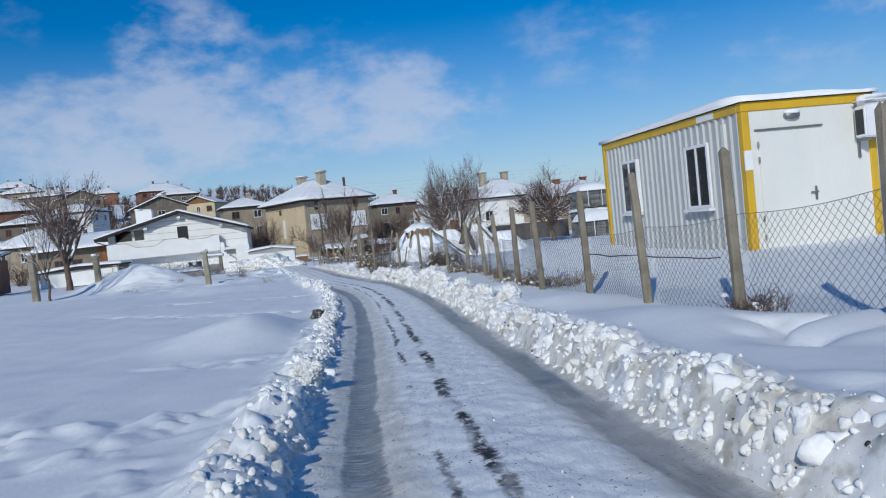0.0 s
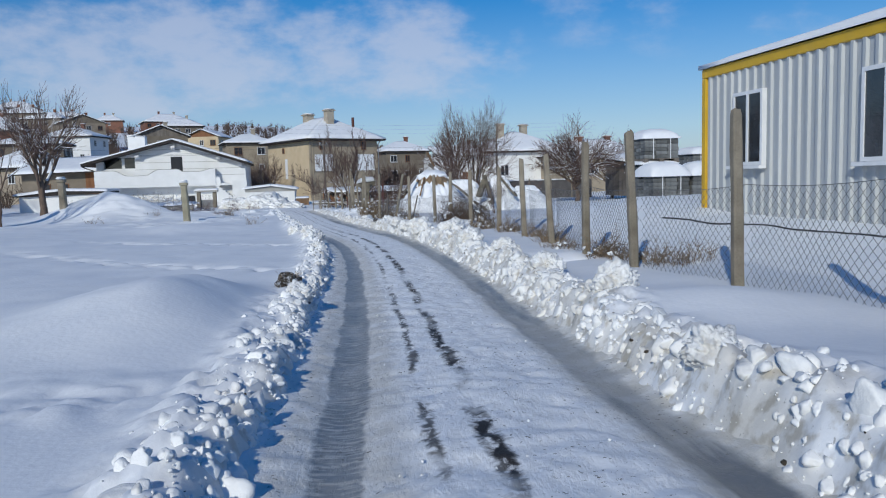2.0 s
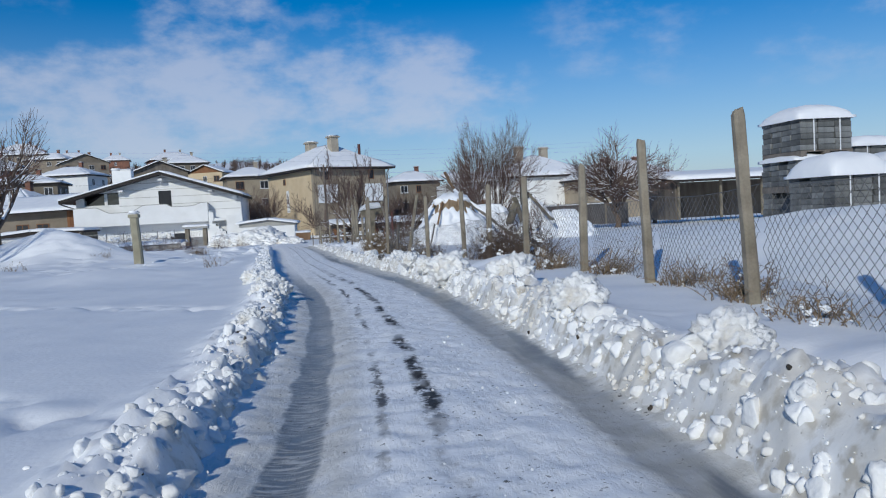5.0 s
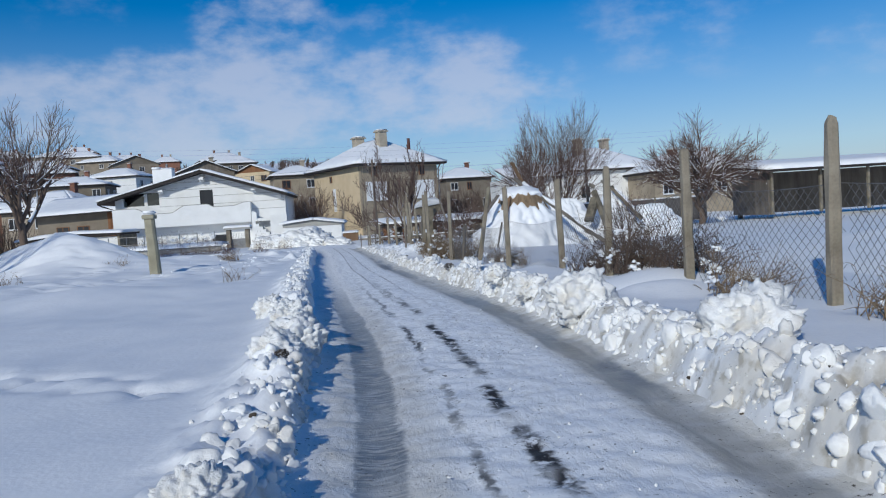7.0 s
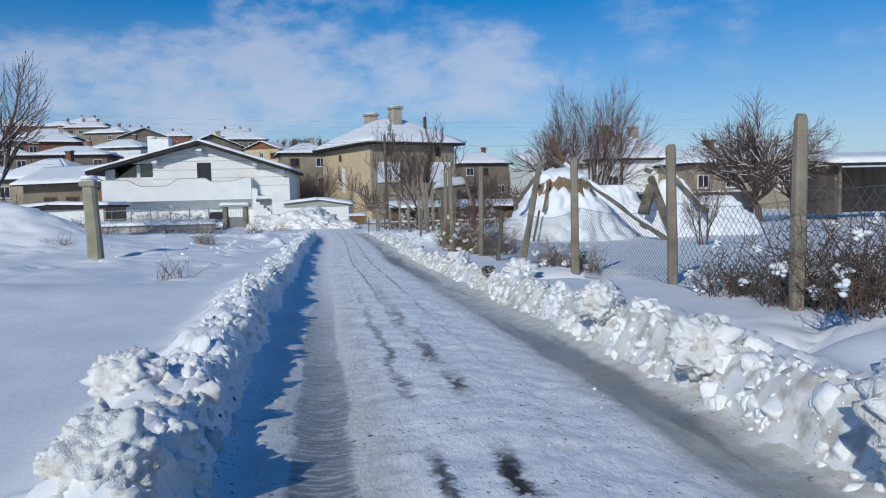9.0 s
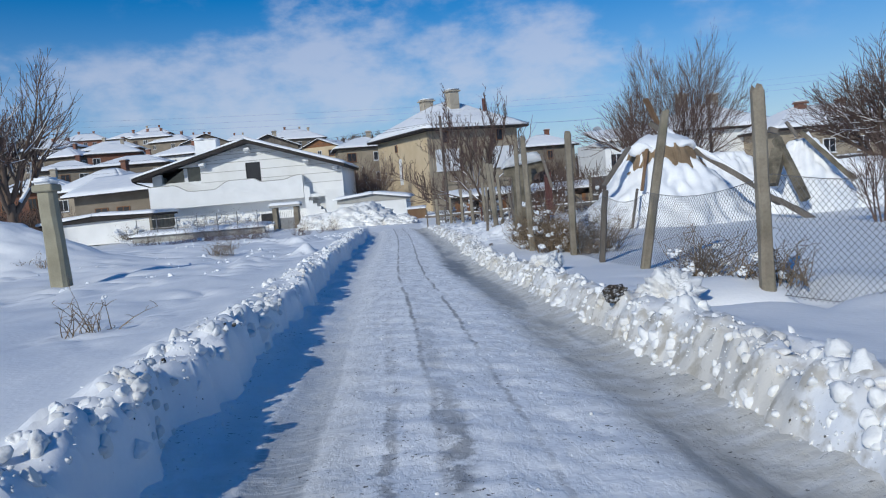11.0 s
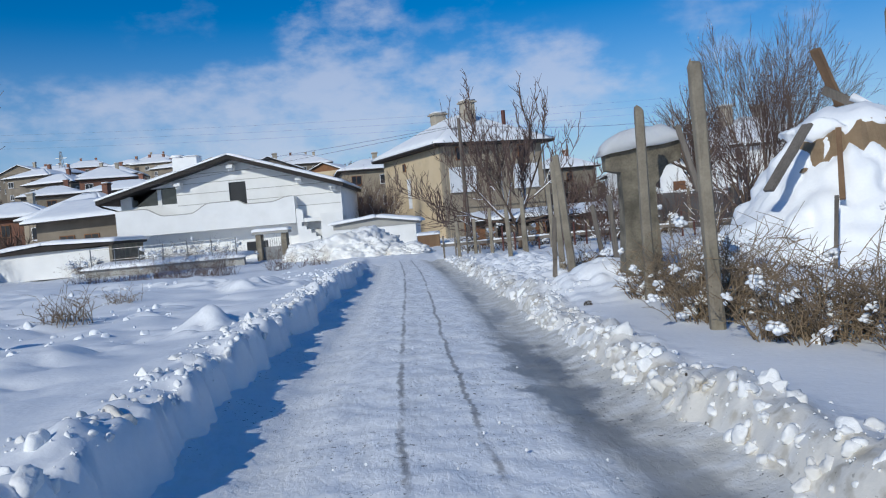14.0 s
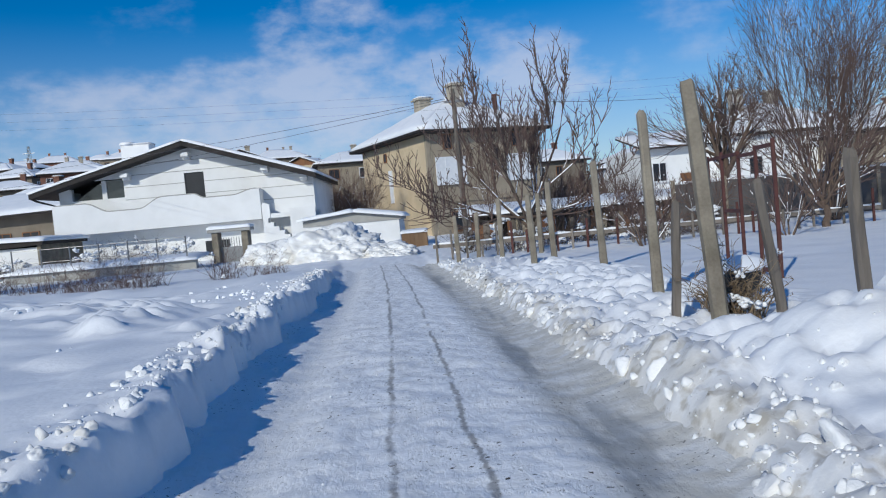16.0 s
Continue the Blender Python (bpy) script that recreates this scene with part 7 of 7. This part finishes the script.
def bare_tree(x, y, h, seed, stems=1, trunk=0.9, r=0.14, depth=4, kids=(5, 5, 4, 4), spread=1.0, up=0.05, open_angle=0.35, snowy=True, name="bare_tree", label="leafless tree with snow along its branches", z=None, thin=0.011, w=None, jit=0.07, shoots=0):
    rnd = random.Random(seed)
    THIN[0] = thin
    wood, twigs, snow = Wood(), Wood(), Wood() if snowy else None
    g = ground_z(x, y) - 0.1 if z is None else z
    t = thing(name, label, "tree", pose(x, y, g))
    for s in range(stems):
        a = s * 6.28319 / stems + rnd.uniform(-0.4, 0.4)
        tilt = 0.0 if stems == 1 else open_angle * rnd.uniform(0.5, 1.15)
        d = Vector((math.cos(a) * math.sin(tilt), math.sin(a) * math.sin(tilt), math.cos(tilt)))
        p = Vector((0.12 * math.cos(a), 0.12 * math.sin(a), 0)) if stems > 1 else Vector((0, 0, 0))
        if trunk > 0 and stems == 1:
            pts = [p + Vector((rnd.gauss(0, 0.03) * i, rnd.gauss(0, 0.03) * i, trunk * i / 4)) for i in range(5)]
            wood.add(pts, [r * 1.35, r * 1.1, r, r * 0.95, r * 0.92], 8)
            for k in range(kids[0]):
                aa = k * 6.28319 / kids[0] + rnd.uniform(-0.5, 0.5)
                tl = open_angle * rnd.uniform(0.5, 1.5)
                dn = Vector((math.cos(aa) * math.sin(tl), math.sin(aa) * math.sin(tl), math.cos(tl)))
                branch(rnd, wood, twigs, snow, pts[4] - Vector((0, 0, trunk * 0.25 * (k % 2))), dn, (h - trunk) * rnd.uniform(0.42, 0.55), r * rnd.uniform(0.5, 0.7), depth - 1, up, spread, kids[1:], jit, shoots)
        else:
            branch(rnd, wood, twigs, snow, p, d, h * rnd.uniform(0.45, 0.6), r * rnd.uniform(0.7, 1.0), depth, up, spread, kids, jit, shoots)
    every = np.array(wood.v + twigs.v)
    fz = h / np.percentile(every[:, 2], 99.7)
    fx = (w / 2) / np.percentile(np.hypot(every[:, 0], every[:, 1]), 97) if w else fz
    for k in (wood, twigs, snow):
        if k is not None:
            k.v = [(a * fx, b * fx, c * fz) for a, b, c in k.v]
    for nm, w, mat in (("trunk", wood, BARK), ("crown", twigs, TWIG), ("branch_snow", snow, SNOW)):
        if w is None or not w.f:
            continue
        ob = new(nm, raw_mesh(nm, w.v, w.f, mat))
        ob.parent = t
        if nm != "trunk":
            ob["kind"] = "stuff"
    return t


bare_tree(12.8, 66.8, 8.2, 31, stems=15, r=0.075, depth=4, kids=(5, 4, 4, 4), spread=0.7, up=0.03, open_angle=0.66, thin=0.0075, w=7.2, jit=0.06, label="many-stemmed leafless tree with reddish twigs dusted with snow")
bare_tree(19.7, 61.0, 6.3, 5, trunk=1.4, r=0.15, kids=(9, 7, 7, 6), spread=0.85, up=0.0, open_angle=0.85, thin=0.009, w=7.4, jit=0.09, label="round-headed leafless fruit tree with snowy branches")
bare_tree(-18.3, 62.0, 8.6, 7, trunk=2.0, r=0.2, kids=(7, 6, 6, 5), spread=0.75, up=0.05, open_angle=0.75, thin=0.011, w=7.6, jit=0.08, label="tall leafless tree in front of the shed")
bare_tree(-12.8, 40.4, 6.0, 8, trunk=1.4, r=0.08, kids=(5, 4, 4, 4), spread=0.75, up=0.06, open_angle=0.5, thin=0.008, w=3.4, label="thin young leafless tree beside a field post")
bare_tree(2.75, 64.3, 5.9, 10, trunk=0.9, r=0.075, kids=(7, 4, 4, 3), spread=0.8, up=0.07, open_angle=1.05, thin=0.011, w=7.2, shoots=3, label="leafless plum tree with upright shoots and snow on its low limbs")
bare_tree(12.8, 75.6, 7.0, 14, trunk=2.4, r=0.16, kids=(8, 6, 5, 4), spread=0.7, up=0.04, open_angle=0.8, thin=0.010, w=6.4, label="leafless tree in front of the white bungalow")
bare_tree(8.9, 42.4, 1.9, 15, stems=6, r=0.03, depth=3, kids=(5, 4, 4), spread=0.7, up=0.03, open_angle=0.45, snowy=False, name="bare_shrub", thin=0.005, w=1.2, label="leafless shrub in the snow")
bare_tree(-5.0, 93.0, 5.2, 16, stems=7, r=0.05, depth=3, kids=(6, 6, 5), spread=0.8, up=0.02, open_angle=0.6, thin=0.009, name="bare_shrub", w=4.5, label="tangled leafless shrub between two houses")
bare_tree(-8.0, 99.0, 6.0, 17, stems=7, r=0.05, depth=3, kids=(6, 6, 5), spread=0.8, up=0.02, open_angle=0.6, thin=0.009, name="bare_shrub", w=5.5, label="tangled leafless shrub between two houses")
bare_tree(-27.5, 68.5, 6.5, 18, trunk=1.2, r=0.12, kids=(6, 5, 5, 4), spread=0.8, up=0.04, open_angle=0.6, thin=0.009, w=6, label="leafless tree beside a brick outbuilding")
bare_tree(10.4, 62.6, 3.6, 19, trunk=0.7, r=0.08, kids=(6, 5, 4, 4), spread=0.8, up=0.05, open_angle=0.6, thin=0.008, w=4, label="small leafless tree behind the ruin")
bare_tree(24.5, 66.0, 5.5, 20, trunk=0.9, r=0.12, kids=(6, 5, 5, 4), spread=0.85, up=0.05, open_angle=0.7, thin=0.009, w=6, label="leafless tree by the open shed")


def weeds(x, y, h, w, seed, n=70, mat=None, snowy=0.25, name="dry_weeds", label="clump of dry brown weeds poking from the snow", z=None, lump=1.0):
    """A clump of thin dry stalks with side shoots; snow clings to some."""
    rnd = random.Random(seed)
    g = (ground_z(x, y) if z is None else z) - 0.05
    t = thing(name, label, "weeds", pose(x, y, g), "dry weeds")
    st, sn = Wood(), Wood()
    ball, tri = ICO[1]
    for _ in range(int(n * 1.5)):
        a, r = rnd.uniform(0, 6.28), w * rnd.random() ** 0.7
        p = Vector((r * math.cos(a), r * math.sin(a), 0))
        d = Vector((rnd.gauss(0, 0.3), rnd.gauss(0, 0.3), 1)).normalized()
        L = h * rnd.choice((rnd.uniform(0.25, 0.6), rnd.uniform(0.5, 1.05)))
        pts = [p]
        bend = Vector((rnd.gauss(0, 0.16), rnd.gauss(0, 0.16), -0.10))
        for i in range(4):
            d = (d + bend + Vector((rnd.gauss(0, 0.12), rnd.gauss(0, 0.12), 0))).normalized()
            pts.append(pts[-1] + d * L / 4)
        st.add(pts, [0.006, 0.005, 0.004, 0.003, 0.002], 3)
        for k in range(rnd.randint(2, 5)):
            q = pts[rnd.randint(1, 4)]
            e = q + Vector((rnd.gauss(0, 0.5), rnd.gauss(0, 0.5), rnd.uniform(-0.1, 0.7))).normalized() * L * rnd.uniform(0.12, 0.35)
            st.add([q, (q + e) / 2 + Vector((0, 0, 0.01)), e], [0.0035, 0.003, 0.0015], 3)
        if rnd.random() < snowy * 0.22:
            q = pts[rnd.randint(1, 4)]
            size = 0.013 * (0.5 + h) * lump * rnd.uniform(0.6, 1.3)
            for _k in range(rnd.randint(9, 20)):
                c = q + Vector((rnd.gauss(0, 1.05), rnd.gauss(0, 1.05), rnd.gauss(0, 0.8))) * size
                base = len(sn.v)
                for b in ball:
                    k = size * (1 + 0.7 * noise.noise(Vector(b) * 1.7 + c * 9))
                    sn.v.append((c.x + b[0] * k, c.y + b[1] * k, c.z + b[2] * k * 0.75))
                sn.f += [tuple(int(i) + base for i in f) for f in tri]
    ob = new("stalk_clump", raw_mesh("stalk_clump", st.v, st.f, mat or DRY_GRASS))
    ob.parent = t
    ob["kind"] = "stuff"
    if sn.f:
        ob = new("clinging_snow", raw_mesh("clinging_snow", sn.v, sn.f, SNOW))
        ob.parent = t
        ob["kind"] = "stuff"


rnd = random.Random(77)
# along the foot of the fence
for i, (x, y, h, w, n) in enumerate(((4.45, 8.35, 0.34, 0.3, 60), (4.75, 8.8, 0.28, 0.35, 50), (4.6, 17.2, 0.5, 0.3, 90), (4.75, 16.6, 0.35, 0.3, 60), (5.1, 15.9, 0.4, 0.5, 90), (4.8, 20.5, 0.42, 0.35, 80), (4.6, 19.2, 0.3, 0.4, 60), (5.0, 22.0, 0.4, 0.4, 70), (4.9, 24.1, 0.55, 0.4, 80), (4.75, 26.3, 0.6, 0.45, 90))):
    weeds(x, y, h, w, 100 + i, n, TWIG if i < 2 else None, 0.4, lump=1.2)
for i, (x, y, h, w, n) in enumerate(((4.9, 28.2, 0.85, 0.5, 130), (4.6, 29.2, 0.9, 0.45, 130), (4.9, 30.6, 1.0, 0.5, 150), (4.7, 31.7, 0.7, 0.45, 100), (4.0, 35.5, 0.4, 0.35, 80), (3.85, 36.9, 0.75, 0.25, 70), (3.5, 41.3, 0.5, 0.4, 100))):
    weeds(x, y, h, w, 120 + i, n, BARK if i < 4 else None, 0.42, lump=1.5, label="tall grey-brown weeds hung with snow against the fence")
for i, (x, y, h, w, n) in enumerate(((3.05, 42.3, 0.75, 0.4, 150), (2.85, 43.6, 0.85, 0.4, 160), (3.1, 44.4, 0.9, 0.45, 170), (2.75, 45.3, 0.6, 0.3, 120), (3.6, 42.0, 0.9, 0.5, 140), (2.55, 48.9, 0.6, 0.25, 90))):
    weeds(x, y, h * 1.12, w, 140 + i, n, None, 0.6, lump=1.25, label="thick tawny weeds tangled round the fence posts")
# the field on the left
for i, (x, y, h, w, n) in enumerate(((-4.2, 45.8, 0.55, 0.3, 40), (-2.1, 35.2, 0.45, 0.25, 14), (-5.1, 49.3, 0.4, 0.3, 25), (-7.4, 44.0, 0.4, 0.3, 18), (-11.5, 47.0, 0.5, 0.5, 25), (-9.0, 40.0, 0.4, 0.4, 18))):
    weeds(x, y, h, w, 160 + i, n, None, 0.1, label="sparse dry stalks in the snowy field")
for i, (x, y, h, w, n) in enumerate(((-7.5, 61.5, 1.2, 0.7, 70), (-8.9, 62.5, 1.3, 0.7, 70), (-10.2, 63.5, 1.1, 0.7, 60), (-4.2, 61.0, 0.9, 0.5, 40), (-12.0, 65.0, 1.1, 0.8, 60), (-5.8, 63.0, 1.3, 0.4, 40), (-14.5, 67.0, 1.2, 0.8, 60))):
    weeds(x, y, h, w, 180 + i, n, TWIG, 0.1, "bare_shrub", "thin leafless shrub in front of the yard wall")
for i, (x, y, h, w, n) in enumerate(((-15.2, 76.5, 1.6, 0.9, 120), (-13.5, 76.8, 1.6, 0.8, 110), (-11.8, 76.6, 1.4, 0.8, 100), (-17.0, 76.4, 1.3, 0.8, 80), (-19.5, 76.6, 1.2, 0.6, 60))):
    weeds(x, y, h, w, 200 + i, n + 60, BARK, 0.8, "snowy_bush", "dark garden bush loaded with snow behind the wall", lump=2.6)
for i in range(2, 9):
    weeds(-1.5 + i * 1.3, 65.2 + (i % 3) * 1.1, 1.3, 0.7, 220 + i, 90, BARK, 0.45, "snowy_bush", "tangled dark garden bush with snow on it", lump=2.0)

for i, (x, y, h, w) in enumerate(((4.6, 69.5, 2.6, 2.8), (6.6, 66.0, 2.2, 2.4), (7.4, 71.5, 3.0, 3.0), (2.4, 73.0, 3.0, 3.0), (9.3, 68.5, 2.6, 2.8), (5.4, 62.0, 1.7, 2.0), (8.4, 60.5, 2.0, 2.2), (11.0, 58.5, 2.2, 2.4), (14.5, 57.0, 2.4, 2.6))):
    bare_tree(x, y, h, 300 + i, stems=5, r=0.035, depth=3, kids=(5, 4, 4), spread=0.85, up=0.02, open_angle=0.75, name="bare_shrub", thin=0.007, w=w, label="dense tangled leafless garden shrub with snow on its twigs")

# ---------------------------------------------------------------- poles and wires


def utility_pole(x, y, h, label="slender grey utility pole"):
    g = ground_z(x, y)
    t = thing("utility_pole", label, "pole", pose(x, y, g - 0.3))
    bm = bmesh.new()
    tube(bm, [(0, 0, 0), (-0.02, 0, h / 2), (-0.05, 0, h + 0.3)], [0.11, 0.09, 0.07], 8)
    part("shaft", bm, WOOD_GREY, t)
    bm = bbox(-0.35, 0.25, -0.04, 0.04, h - 0.15, h - 0.07, 0.01)
    part("crossarm", bm, STEEL, t)
    for xx in (-0.3, 0.2):
        bm = bmesh.new()
        tube(bm, [(xx, 0, h - 0.07), (xx, 0, h + 0.08)], [0.035, 0.025], 6)
        part("insulator", bm, WHITE_FRAME, t)


def cable(a, b, sag, r=0.008, name="overhead_wire"):
    a, b = Vector(a), Vector(b)
    bm = bmesh.new()
    n = 24
    tube(bm, [a + (b - a) * (i / n) - Vector((0, 0, sag * 4 * (i / n) * (1 - i / n))) for i in range(n + 1)], [r] * (n + 1), 4, False)
    solo(name, bm, CABLE, "thin dark overhead electric wire", "wire", "overhead wires")


utility_pole(1.0, 67.6, 5.4)
utility_pole(16.2, 72.0, 5.6)
top = ground_z(1.0, 67.6) + 5.1
cable((0.7, 67.6, top), (-38, 96, 5.5), 0.5)
cable((1.2, 67.6, top), (-40, 98, 4.6), 0.6)
cable((1.1, 67.6, top), (16.0, 72.0, ground_z(16.2, 72) + 5.4), 0.5)
for z in (7.0, 6.6, 6.2):
    cable((-34, 80, z + 0.6), (30, 84, z - 0.8), 0.7, 0.0035)


def slender_tower(x, y, top):
    g = ground_z(x, y)
    t = thing("slender_tower", "slender round white tower with a dark pointed cap", "tower", pose(x, y, g))
    h = top - g
    bm = bmesh.new()
    tube(bm, [(0, 0, 0), (0, 0, h * 0.5), (0, 0, h - 2.0)], [1.05, 1.0, 0.95], 14)
    part("shaft", bm, WHITE_WALL, t, "", True)
    bm = bmesh.new()
    tube(bm, [(0, 0, h - 4.2), (0, 0, h - 3.9), (0, 0, h - 3.6)], [1.0, 1.35, 1.3], 14)
    part("balcony", bm, WHITE_WALL, t, "round balcony ring")
    bm = bmesh.new()
    tube(bm, [(0, 0, h - 1.998), (0, 0, h - 0.9), (0, 0, h)], [1.1, 0.6, 0.05], 14)
    part("cap", bm, DARK_ROOF, t, "dark pointed cap")


slender_tower(-91.4, 265.7, 25.2)


def pylon(x, y, h):
    g = ground_z(x, y)
    t = thing("lattice_mast", "small far-off lattice mast on the hill", "mast", pose(x, y, g))
    bm = bmesh.new()
    for a in (-1, 1):
        for b in (-1, 1):
            tube(bm, [(a * 1.4, b * 1.4, 0), (a * 0.25, b * 0.25, h)], [0.14, 0.1], 4)
    for k in range(6):
        u, v = k / 6, (k + 1) / 6
        w0, w1 = 1.4 - 1.15 * u, 1.4 - 1.15 * v
        tube(bm, [(-w0, -w0, h * u), (w1, -w1, h * v)], [0.08, 0.08], 4)
        tube(bm, [(w0, -w0, h * u), (-w1, -w1, h * v)], [0.08, 0.08], 4)
    for z in (0.72, 0.85):
        tube(bm, [(-2.2, 0, h * z), (2.2, 0, h * z)], [0.12, 0.12], 4)
    part("lattice", bm, STEEL, t)


pylon(-146, 318, 17)

# ---------------------------------------------------------------- far woods along the ridge and between the houses


def grounded(spots):
    """The places with the height of the snow there."""
    p = np.array(spots)
    return [(float(x), float(y), float(z)) for (x, y), z in zip(spots, land(p[:, 0], p[:, 1]))]


def far_woods():
    rnd = random.Random(9)
    w = Wood()
    spots = []
    for _ in range(1500):
        y = rnd.choice((rnd.uniform(110, 330), rnd.uniform(440, 560), rnd.uniform(480, 560)))
        x = rnd.uniform(-0.55, 0.5) * y
        if y > 330 or -0.45 * y < x < 0.02 * y:
            spots.append((x, y))
    for x, y, g in grounded(spots):
        h = rnd.uniform(2.5, 5.5)
        for k in range(12):
            a, tl = rnd.uniform(0, 6.28), rnd.uniform(0.1, 0.8)
            p = Vector((x, y, g + h * rnd.uniform(0.1, 0.4)))
            e = p + Vector((math.cos(a) * math.sin(tl), math.sin(a) * math.sin(tl), math.cos(tl))) * h * rnd.uniform(0.4, 0.65)
            w.add([p, (p + e) / 2 + Vector((rnd.gauss(0, 0.3), 0, 0.2)), e], [0.07, 0.05, 0.02], 3)
        w.add([Vector((x, y, g - 0.5)), Vector((x, y, g + h * 0.5))], [0.12, 0.09], 4)
    tagged(new("far_woods", raw_mesh("far_woods", w.v, w.f, TWIG)), "bare grey-brown trees scattered over the hillside", "woods", kind="stuff")


far_woods()


def village_brush():
    """Bare thickets that fill the gardens between the far houses."""
    rnd = random.Random(19)
    w = Wood()
    spots = []
    for _ in range(1500):
        y = 98 + 240 * rnd.random() ** 1.25
        spots.append((rnd.uniform(-0.56, 0.30) * y, y))
    for x, y, g in grounded(spots):
        h, wide, r = rnd.uniform(1.8, 5.2), rnd.uniform(0.6, 1.6), 0.022 + 0.00016 * y
        for k in range(20):
            a, s = rnd.uniform(0, 6.28), wide * rnd.random() ** 0.5
            p = Vector((x + s * 0.4 * math.cos(a), y + s * 0.4 * math.sin(a), g))
            e = Vector((x + s * math.cos(a) * 1.3, y + s * math.sin(a) * 1.3, g + h * rnd.uniform(0.45, 1.0)))
            c = (p + e) / 2 + Vector((rnd.gauss(0, 0.25), rnd.gauss(0, 0.25), 0.2 * h * rnd.random()))
            w.add([p, c, e], [r, r * 0.8, r * 0.4], 3)
            w.add([c, c + Vector((rnd.gauss(0, 0.7), rnd.gauss(0, 0.7), rnd.uniform(0.1, 1.0)))], [r * 0.7, r * 0.3], 3)
    tagged(new("village_brush", raw_mesh("village_brush", w.v, w.f, BARK)), "tangled bare brush in the gardens between the houses", "brush", kind="stuff")


village_brush()
